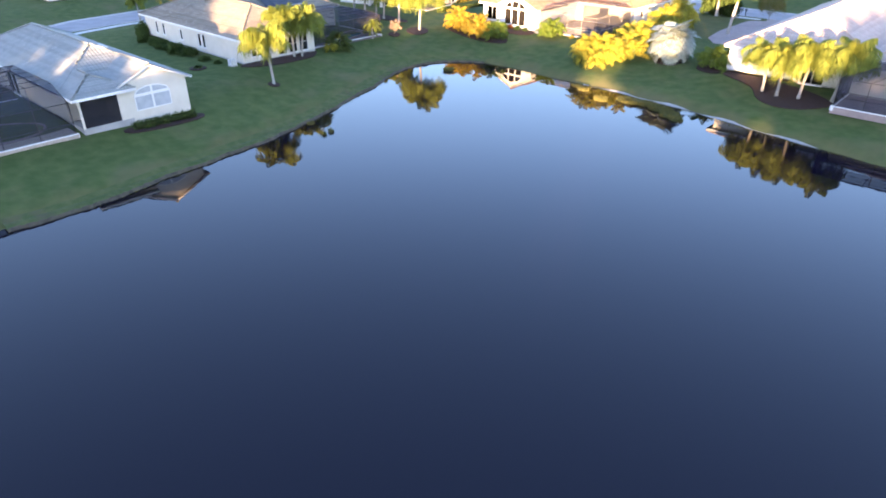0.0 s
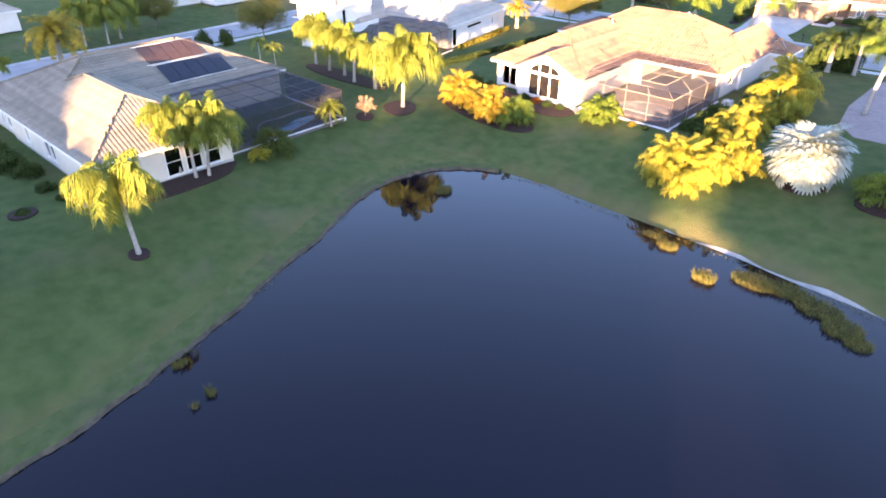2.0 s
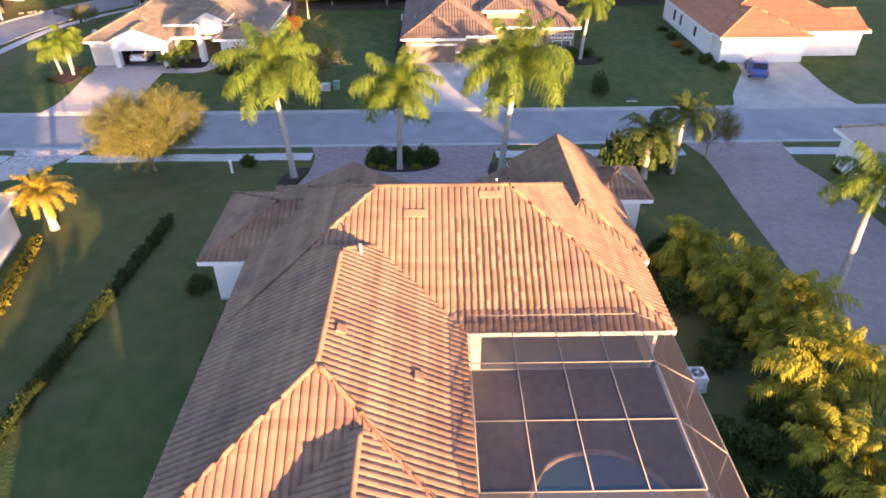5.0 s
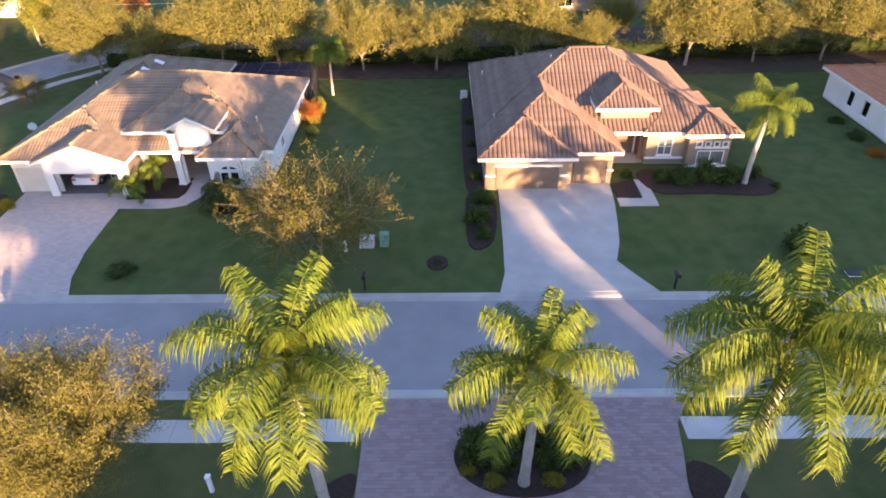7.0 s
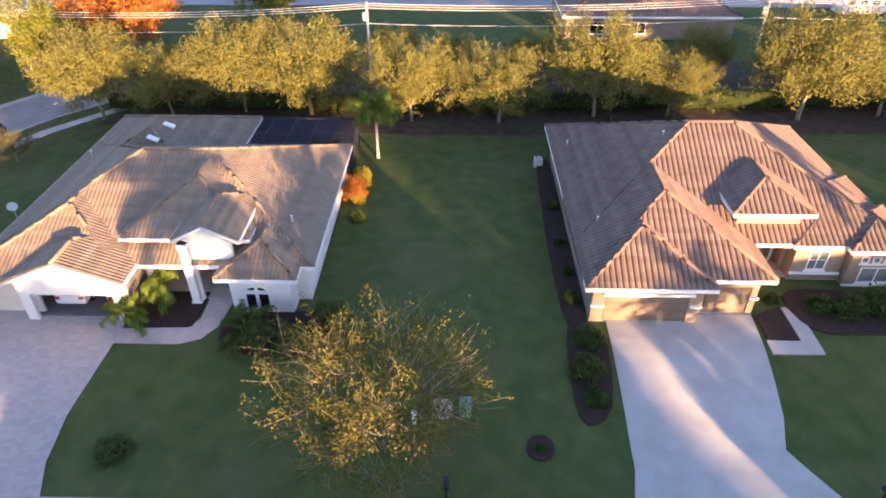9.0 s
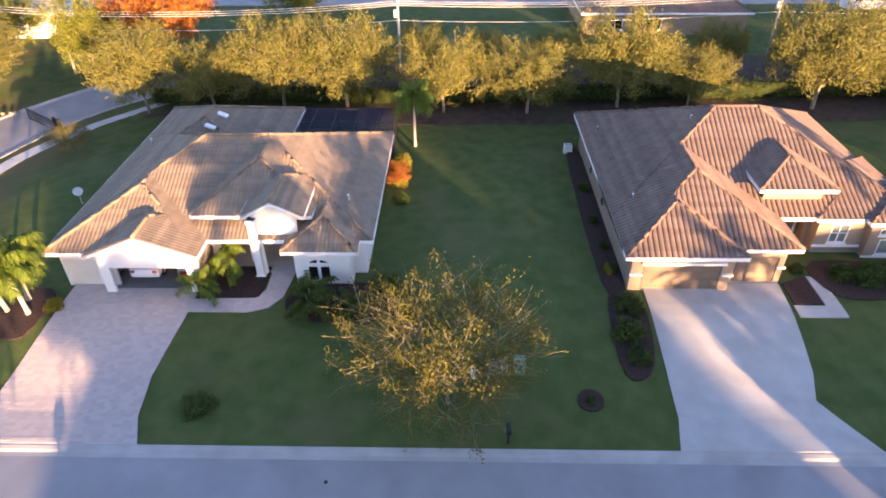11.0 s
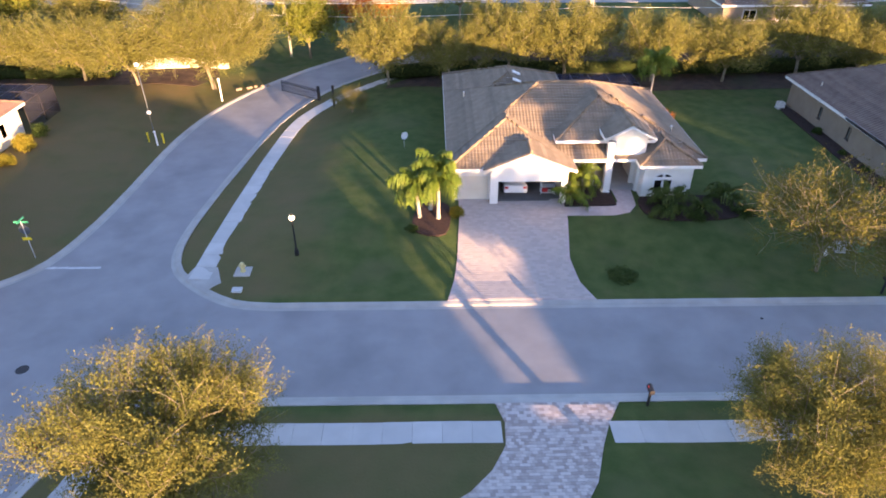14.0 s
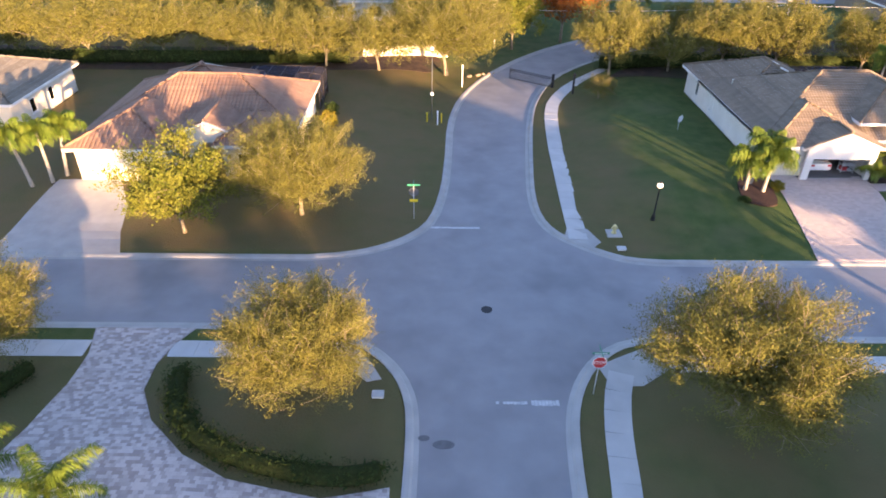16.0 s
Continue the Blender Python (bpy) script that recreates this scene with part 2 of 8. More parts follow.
RUBBER = material("rubber", (0.02, 0.02, 0.02), (0.03, 0.03, 0.03), 5.0, 0.8)


def water(name, colour, rough, wave):
    m = bpy.data.materials.new(name)
    m.use_nodes = True
    n, link = m.node_tree.nodes, m.node_tree.links.new
    b = n["Principled BSDF"]
    b.inputs["Base Color"].default_value, b.inputs["Roughness"].default_value = rgba(colour), rough
    b.inputs["IOR"].default_value = 1.33
    geo, x, bp = n.new("ShaderNodeNewGeometry"), n.new("ShaderNodeTexNoise"), n.new("ShaderNodeBump")
    x.inputs["Scale"].default_value, x.inputs["Detail"].default_value = 0.9, 3.0
    bp.inputs["Strength"].default_value, bp.inputs["Distance"].default_value = wave, 0.05
    link(geo.outputs["Position"], x.inputs["Vector"])
    link(x.outputs["Fac"], bp.inputs["Height"])
    link(bp.outputs["Normal"], b.inputs["Normal"])
    return m


POND = water("pond_water", (0.0035, 0.0022, 0.007), 0.02, 0.05)
POOL = water("pool_water", (0.03, 0.16, 0.25), 0.03, 0.1)


# ---- building blocks ----
def part(name, bm, mat, parent=None, label=""):
    """One mesh object out of a bmesh, under a thing or a part."""
    me = bpy.data.meshes.new(name)
    bm.to_mesh(me)
    bm.free()
    for x in (mat if isinstance(mat, (list, tuple)) else [mat]):
        me.materials.append(x)
    ob = new(name, me)
    if parent:
        ob.parent = parent
    if label:
        ob["label"] = label
    return ob


def shared(name, me, parent, m=None):
    ob = new(name, me)
    ob.parent = parent
    if m is not None:
        ob.matrix_basis = m
    return ob


def mesh_of(name, bm, mat):
    me = bpy.data.meshes.new(name)
    bm.to_mesh(me)
    bm.free()
    for x in (mat if isinstance(mat, (list, tuple)) else [mat]):
        me.materials.append(x)
    return me


def raw(name, verts, faces, mat, parent=None, label="", smooth=False, slots=None):
    me = bpy.data.meshes.new(name)
    me.from_pydata(verts, [], faces)
    for x in (mat if isinstance(mat, (list, tuple)) else [mat]):
        me.materials.append(x)
    if smooth:
        me.polygons.foreach_set("use_smooth", [True] * len(me.polygons))
    if slots:
        me.polygons.foreach_set("material_index", slots)
    me.update()
    ob = new(name, me)
    if parent:
        ob.parent = parent
    if label:
        ob["label"] = label
    return ob


def root(name, label, category, group="", at=(0, 0, 0), turn=0.0):
    e = new(name)
    e.matrix_basis = Matrix.Translation(at) @ Matrix.Rotation(turn, 4, "Z")
    e.empty_display_size = 0.2
    return tagged(e, label, category, group)


def box(bm, x0, x1, y0, y1, z0, z1, bevel=0.0):
    v = [bm.verts.new((x, y, z)) for z in (z0, z1) for x, y in ((x0, y0), (x1, y0), (x1, y1), (x0, y1))]
    fs = [bm.faces.new([v[i] for i in q]) for q in ((3, 2, 1, 0), (4, 5, 6, 7), (0, 1, 5, 4), (1, 2, 6, 5), (2, 3, 7, 6), (3, 0, 4, 7))]
    if bevel:
        es = list({e for f in fs for e in f.edges})
        bmesh.ops.bevel(bm, geom=es, offset=bevel, segments=1, affect="EDGES")


def tube(bm, path, radii, sides=6, cap=True):
    """A tapered tube along points."""
    rings = []
    for i, p in enumerate(path):
        p = Vector(p)
        d = (Vector(path[min(i + 1, len(path) - 1)]) - Vector(path[max(i - 1, 0)])).normalized()
        a = d.orthogonal().normalized() if abs(d.z) < 0.95 else Vector((1, 0, 0))
        a = (a - d * a.dot(d)).normalized()
        b = d.cross(a)
        rings.append([bm.verts.new(p + (a * math.cos(k * 2 * math.pi / sides) + b * math.sin(k * 2 * math.pi / sides)) * radii[i]) for k in range(sides)])
    for r, s in zip(rings, rings[1:]):
        for k in range(sides):
            f = bm.faces.new((r[k], r[(k + 1) % sides], s[(k + 1) % sides], s[k]))
            f.smooth = True
    if cap:
        bm.faces.new(rings[0][::-1])
        bm.faces.new(rings[-1])


def beam(bm, a, b, w=0.05):
    """A square bar from a to b."""
    tube(bm, [a, b], [w * 0.7, w * 0.7], 4)


# ---- the lie of the land ----
WATER_Z = -1.3
SHORE = [(14.6, -127), (14.9, -122.5), (14.6, -118), (13.9, -113.5), (13.2, -108.5), (12.3, -103), (11.0, -97), (9.1, -91), (6.2, -84), (4.6, -79.4),
         (3.1, -75.5), (2.6, -71.3), (3.5, -68.2), (5.6, -65.6), (8.6, -64.3), (13.2, -63.9), (18.5, -64.3), (24.5, -64.4), (30.4, -64.7), (38, -65.4),
         (43, -66.3), (48, -67.4), (53.4, -68.4), (60, -69.4), (75, -72), (100, -82), (118, -100), (116, -125), (100, -150), (75, -172), (45, -180), (22, -168), (15, -145)]
W_S = [(-420, -8.0), (-75, -7.6), (-68.5, -7.95), (-65.4, -9.0), (-63.4, -10.8), (-62.25, -13.1), (-61.9, -16), (-62.0, -22), (-61.0, -34), (-59.4, -50), (-59.0, -66), (-59.2, -80), (-57.5, -94), (-51, -108), (-38, -126), (-20, -150), (0, -190)]
E_S = [(7, -190), (-13, -154), (-31.5, -130), (-42.0, -112.5), (-48.5, -98.5), (-50.5, -82.5), (-50.8, -66), (-51.0, -50), (-52.6, -34), (-54.4, -22), (-54.0, -16.4), (-53.3, -13.3), (-51.9, -10.8), (-49.8, -9.1), (-47, -8.45), (300, -8.43)]
E_N = [(300, -0.5), (-44.5, -0.47), (-47.4, -0.05), (-50.4, 1.9), (-52.4, 4.4), (-53.0, 8.5), (-52.4, 16), (-51.0, 27), (-49.3, 34), (-46.5, 40.5), (-42, 46.2), (-36, 51.5), (-22, 60)]
W_N = [(-26, 67), (-40, 58), (-48, 50.5), (-54, 42), (-57.6, 34), (-59.25, 26), (-59.75, 16), (-60.2, 10), (-61.25, 4.9), (-63.5, 2.05), (-66.5, 0.45), (-70, -0.2), (-420, -0.5)]


def smooth_line(pts, n=4, closed=False):
    """A rounder line through the points."""
    out, k = [], len(pts)
    rng = range(k if closed else k - 1)
    for i in rng:
        p0, p1, p2, p3 = (np.array(pts[(i + o) % k] if closed else pts[min(max(i + o, 0), k - 1)], float) for o in (-1, 0, 1, 2))
        for s in range(n):
            t = s / n
            out.append(tuple(0.5 * (2 * p1 + (p2 - p0) * t + (2 * p0 - 5 * p1 + 4 * p2 - p3) * t * t + (3 * p1 - p0 - 3 * p2 + p3) * t ** 3)))
    if not closed:
        out.append(tuple(pts[-1]))
    return out


# rounder corners between the long straights
W_S = W_S[:2] + smooth_line(W_S[1:8], 3)[1:] + W_S[8:]
E_S = E_S[:9] + smooth_line(E_S[9:15], 3) + E_S[15:]
E_N = E_N[:1] + smooth_line(E_N[1:], 3)
W_N = smooth_line(W_N[:-1], 3) + W_N[-1:]
ROAD = W_S + E_S + E_N + W_N


def seg_distance(P, poly, closed=True):
    best = np.full(len(P), 1e9)
    n = len(poly)
    for i in range(n if closed else n - 1):
        a, b = np.array(poly[i], float), np.array(poly[(i + 1) % n], float)
        d = b - a
        t = np.clip(((P - a) @ d) / (d @ d), 0, 1)
        best = np.minimum(best, np.hypot(*(P - a - t[:, None] * d).T))
    return best


def inside(P, poly):
    x, y = P[:, 0], P[:, 1]
    res = np.zeros(len(P), bool)
    n = len(poly)
    for i in range(n):
        (x0, y0), (x1, y1) = poly[i], poly[(i + 1) % n]
        if y0 != y1:
            res ^= ((y0 > y) != (y1 > y)) & (x < (x1 - x0) * (y - y0) / (y1 - y0) + x0)
    return res


def ease(v, a, b):
    t = np.clip((v - a) / (b - a), 0, 1)
    return t * t * (3 - 2 * t)


def spread(lo, hi, far):
    core = list(np.arange(lo, hi + 0.5, 1.0))
    d, up, down = 1.0, [hi], [lo]
    while up[-1] < far:
        d *= 1.35
        up.append(up[-1] + d)
        down.append(down[-1] - d)
    return np.array(down[:0:-1] + core + up[1:])


GX, GY = spread(-112, 76, 2500), spread(-150, 72, 2500)
gxx, gyy = np.meshgrid(GX, GY)
GP = np.stack([gxx.ravel(), gyy.ravel()], 1)
d_road = np.where(inside(GP, ROAD), -1, 1) * seg_distance(GP, ROAD)
d_pond = np.where(inside(GP, SHORE), -1, 1) * seg_distance(GP, SHORE)
lot = np.where(GP[:, 1] > -4, 1.0, 0.9)
height = 0.11 + lot * ease(d_road, 2.0, 11.0)
height = np.where(d_road < 0.35, -0.3 + 0.41 * np.clip((d_road + 0.9) / 1.25, 0, 1), height)
bank = -1.42 + 0.95 * ease(d_pond, 0.0, 3.2) + 1.48 * ease(d_pond, 2.0, 15.0)
height = np.where(d_pond < 16, np.minimum(height, bank), height)
height = np.where(d_pond < 0, np.maximum(-1.42 + d_pond * 0.5, -3.0), height)
height += np.where((d_road > 1.5) & (d_pond > 1.5), 0.03 * np.sin(GP[:, 0] * 0.7 + 1.3 * np.sin(GP[:, 1] * 0.31)) * np.cos(GP[:, 1] * 0.53), 0)
GZ = height.reshape(gxx.shape)


def gz(x, y):
    """The ground's height."""
    i = int(np.clip(np.searchsorted(GX, x) - 1, 0, len(GX) - 2))
    j = int(np.clip(np.searchsorted(GY, y) - 1, 0, len(GY) - 2))
    u, v = (x - GX[i]) / (GX[i + 1] - GX[i]), (y - GY[j]) / (GY[j + 1] - GY[j])
    return float((GZ[j, i] * (1 - u) + GZ[j, i + 1] * u) * (1 - v) + (GZ[j + 1, i] * (1 - u) + GZ[j + 1, i + 1] * u) * v)


def drape(name, pts, mat, lift=0.05, parent=None, label="", thick=0.12, rounded=0):
    """A flat sheet of paving or mulch that follows the ground, with a rim down into it."""
    if rounded:
        pts = smooth_line(pts, rounded, True)
    bm = bmesh.new()
    bm.faces.new([bm.verts.new((x, y, 0)) for x, y in pts])
    xs, ys = [p[0] for p in pts], [p[1] for p in pts]
    for axis, lo, hi in ((0, min(xs), max(xs)), (1, min(ys), max(ys))):
        for c in (GX, GY)[axis]:
            if lo < c < hi:
                no = (1, 0, 0) if axis == 0 else (0, 1, 0)
                bmesh.ops.bisect_plane(bm, geom=list(bm.verts) + list(bm.edges) + list(bm.faces), plane_co=(c, c, 0), plane_no=no)
    bmesh.ops.triangulate(bm, faces=[f for f in bm.faces if len(f.verts) > 4])
    for v in bm.verts:
        v.co.z = gz(v.co.x, v.co.y) + lift
    bm.normal_update()
    for f in bm.faces:
        if f.normal.z < 0:
            f.normal_flip()
    rim = [e for e in bm.edges if len(e.link_faces) == 1]
    ext = bmesh.ops.extrude_edge_only(bm, edges=rim)
    for v in ext["geom"]:
        if isinstance(v, bmesh.types.BMVert):
            v.co.z -= thick
    return part(name, bm, mat, parent, label)


verts = [(float(x), float(y), float(z)) for (x, y), z in zip(GP, GZ.ravel())]
w = len(GX)
faces = [(j * w + i, j * w + i + 1, (j + 1) * w + i + 1, (j + 1) * w + i) for j in range(len(GY) - 1) for i in range(w - 1)]
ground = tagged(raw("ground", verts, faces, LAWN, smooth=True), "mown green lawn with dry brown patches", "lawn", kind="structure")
bm = bmesh.new()
bm.faces.new([bm.verts.new((x, y, WATER_Z)) for x, y in [(0, -186), (130, -186), (130, -55), (0, -55)]])
tagged(part("water", bm, POND), "still dark blue pond water mirroring the sky", "pond", kind="structure")

# the crossing, the street's two arms and the side road's southern arm
pieces = [[(-75, -7.6)] + W_S[2:20] + E_S[9:25] + [(-44.5, -8.45)] + E_N[1:] + W_N[:-1] + [(-75, -0.3)], [(-420, -8.0), (-75, -7.6), (-75, -0.3), (-420, -0.5)], [(-44.5, -8.45), (300, -8.43), (300, -0.5), (-44.5, -0.47)]]
south = list(zip(W_S[19:], E_S[9::-1]))
pieces += [[a, c, d, b] for (a, b), (c, d) in zip(south, south[1:])]
vs, fs = [], []
for poly in pieces:
    for tri in tessellate_polygon([[Vector((x, y, 0)) for x, y in poly]]):
        fs.append(tuple(len(vs) + k for k in tri))
    vs += [(x, y, 0.0) for x, y in poly]
bm = bmesh.new()
bv = [bm.verts.new(v) for v in vs]
for f in fs:
    bm.faces.new([bv[k] for k in f])
bmesh.ops.remove_doubles(bm, verts=bm.verts, dist=0.001)
bm.normal_update()
for f in bm.faces:
    if f.normal.z < 0:
        f.normal_flip()
tagged(part("road", bm, ASPHALT), "pale grey asphalt road with a crossing", "road", kind="structure")


def offset(line, d):
    out = []
    for i in range(len(line)):
        a, b = np.array(line[max(i - 1, 0)], float), np.array(line[min(i + 1, len(line) - 1)], float)
        t = (b - a) / np.linalg.norm(b - a)
        out.append((line[i][0] + t[1] * d, line[i][1] - t[0] * d))
    return out


def kerb(line, side):
    """A concrete gutter and low kerb along the road's edge; side +1 when the road lies to the right of the line."""
    vs, fs = [], []
    prof = [(0.28, 0.012), (0.02, 0.015), (-0.10, 0.10), (-0.30, 0.135), (-0.42, 0.13), (-0.42, -0.2)]
    rows = [offset(line, d * side) for d, z in prof]
    for i in range(len(line)):
        for (d, z), r in zip(prof, rows):
            vs.append((r[i][0], r[i][1], z))
    k = len(prof)
    for i in range(len(line) - 1):
        for j in range(k - 1):
            q = (i * k + j, i * k + j + 1, (i + 1) * k + j + 1, (i + 1) * k + j)
            fs.append(q if side > 0 else q[::-1])
    return tagged(raw("kerb", vs, fs, CONCRETE), "pale concrete gutter and kerb along the road", "kerb", kind="structure")


for chain in (W_S, E_S, E_N, W_N):
    kerb(chain, -1)

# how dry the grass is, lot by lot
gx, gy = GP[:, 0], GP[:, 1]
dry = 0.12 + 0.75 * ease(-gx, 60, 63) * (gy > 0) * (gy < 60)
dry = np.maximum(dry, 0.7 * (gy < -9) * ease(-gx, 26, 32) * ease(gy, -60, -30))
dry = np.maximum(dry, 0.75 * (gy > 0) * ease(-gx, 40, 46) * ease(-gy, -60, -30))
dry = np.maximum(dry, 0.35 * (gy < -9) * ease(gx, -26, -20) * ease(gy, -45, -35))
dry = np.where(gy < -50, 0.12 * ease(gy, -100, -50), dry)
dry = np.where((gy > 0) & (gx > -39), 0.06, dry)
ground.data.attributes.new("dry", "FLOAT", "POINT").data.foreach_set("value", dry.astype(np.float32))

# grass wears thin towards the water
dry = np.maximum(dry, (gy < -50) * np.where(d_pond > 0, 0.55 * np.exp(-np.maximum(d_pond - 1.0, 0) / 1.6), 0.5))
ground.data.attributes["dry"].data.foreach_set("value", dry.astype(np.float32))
BANKG = material("bank_grass", (0.055, 0.085, 0.027), (0.10, 0.112, 0.044), 1.1, 0.95, 1.0, 9.0, (0.10, 0.085, 0.048), 0.5, (0.56, 0.8), spec=0.1)


def bank_lip():
    """The washed-out lip of the western bank: a low crumbling face of mud under rough grass."""
    r = random.Random(44)
    line = smooth_line(SHORE[:15], 16)
    n = len(line)
    wob = [0.0] * n
    for amp, length in ((0.16, 9), (0.11, 4), (0.07, 1.6)):
        ph = r.uniform(0, 6)
        wob = [q + amp * math.sin(i / length + ph + 0.8 * math.sin(i / (length * 2.3))) for i, q in enumerate(wob)]
    prof = [(0.25, -1.55), (0.02, -1.24), (-0.12, -1.06), (-0.55, -1.02), (-1.1, None), (-1.7, None), (-2.0, None)]
    rows = [offset(line, d) for d, z in prof]
    vs, fs, slots = [], [], []
    for i in range(n):
        tx, ty = line[min(i + 1, n - 1)][0] - line[max(i - 1, 0)][0], line[min(i + 1, n - 1)][1] - line[max(i - 1, 0)][1]
        L = math.hypot(tx, ty)
        for j, (d, z) in enumerate(prof):
            k = wob[i] * (1.0 if j < 4 else 0.4) + r.uniform(-0.05, 0.05) * (j < 4)
            x, y = rows[j][i][0] - ty / L * k, rows[j][i][1] + tx / L * k
            if z is None:
                z = max(gz(x, y), -1.1) + (0.05, 0.03, -0.08)[j - 4]
            else:
                z += r.uniform(-0.05, 0.05) * (j > 0)
            vs.append((x, y, z))
    k = len(prof)
    for i in range(n - 1):
        for j in range(k - 1):
            fs.append((i * k + j, (i + 1) * k + j, (i + 1) * k + j + 1, i * k + j + 1))
            slots.append(0 if j < 2 else 1)
    return tagged(raw("bank", vs, fs, [MUD, BANKG], slots=slots), "worn muddy lip of the pond bank with rough grass", "pond bank", kind="structure")


bank_lip()


# ---- houses ----
def tiled_plane(vs, fs, A, B, C, D, amp=0.055, step=0.34, course=0.42):
    """Courses of tiles on one roof plane: eave from A to B, top from D to C."""
    A, B, C, D = Vector(A), Vector(B), Vector(C), Vector(D)
    u = (B - A).normalized()
    nrm = u.cross(D - A if (D - A).length > 0.01 else C - A).normalized()
    if nrm.z < 0:
        nrm = -nrm
    up = nrm.cross(u)
    if up.z < 0:
        up = -up
    slope = (D - A).dot(up)
    n = max(1, round(slope / course))
    uD, uC, uB = (D - A).dot(u), (C - A).dot(u), (B - A).dot(u)
    prof = [(0.0, 0.0), (0.22, 0.8), (0.5, 1.0), (0.78, 0.8)] if amp > 0.045 else [(0.0, 0.0), (0.5, 1.0)]
    for i in range(n):
        v0, v1 = i / n, (i + 1.06) / n
        v1 = min(v1, 1.0)
        l0, r0, l1, r1 = uD * v0, uB + (uC - uB) * v0, uD * v1, uB + (uC - uB) * v1
        a, b = min(l0, l1), max(r0, r1)
        k0, k1 = math.floor(a / step), math.ceil(b / step)
        us = [(k + p) * step for k in range(k0, k1) for p, h in prof] + [k1 * step]
        hs = [h for k in range(k0, k1) for p, h in prof] + [0.0]
        base = len(vs)
        for x, h in zip(us, hs):
            p0 = A + u * min(max(x, l0), r0) + up * (slope * v0) + nrm * (0.04 + amp * h)
            p1 = A + u * min(max(x, l1), r1) + up * (slope * v1) + nrm * (0.01 + amp * h)
            vs.append(tuple(p0))
            vs.append(tuple(p1))
        for j in range(len(us) - 1):
            x0, x1 = us[j], us[j + 1]
            if x1 <= min(l0, l1) or x0 >= max(r0, r1):
                continue
            q = base + 2 * j
            fs.append((q, q + 2, q + 3, q + 1))


def ridge_cap(bm, a, b, r=0.12):
    """A row of rounded cap tiles."""
    a, b = Vector(a), Vector(b)
    n = max(1, round((b - a).length / 0.45))
    pts, rad = [], []
    for i in range(n):
        pts += [a.lerp(b, i / n), a.lerp(b, (i + 0.94) / n)]
        rad += [r, r * 0.84]
    tube(bm, pts, rad, 6)


def roof_height(w, x, y):
    """Height of one wing's roof over a point, or a very low number beside it. w: (x0, x1, y0, y1, z, s, axis, lo, hi)."""
    x0, x1, y0, y1, z, s, axis, lo, hi = w
    if not (x0 <= x <= x1 and y0 <= y <= y1):
        return -99.0
    across = min(x - x0, x1 - x) if axis == "y" else min(y - y0, y1 - y)
    ends = [v for v, k in (((y - y0) if axis == "y" else (x - x0), lo), ((y1 - y) if axis == "y" else (x1 - x), hi)) if k == "hip"]
    return z + s * min([across] + ends)


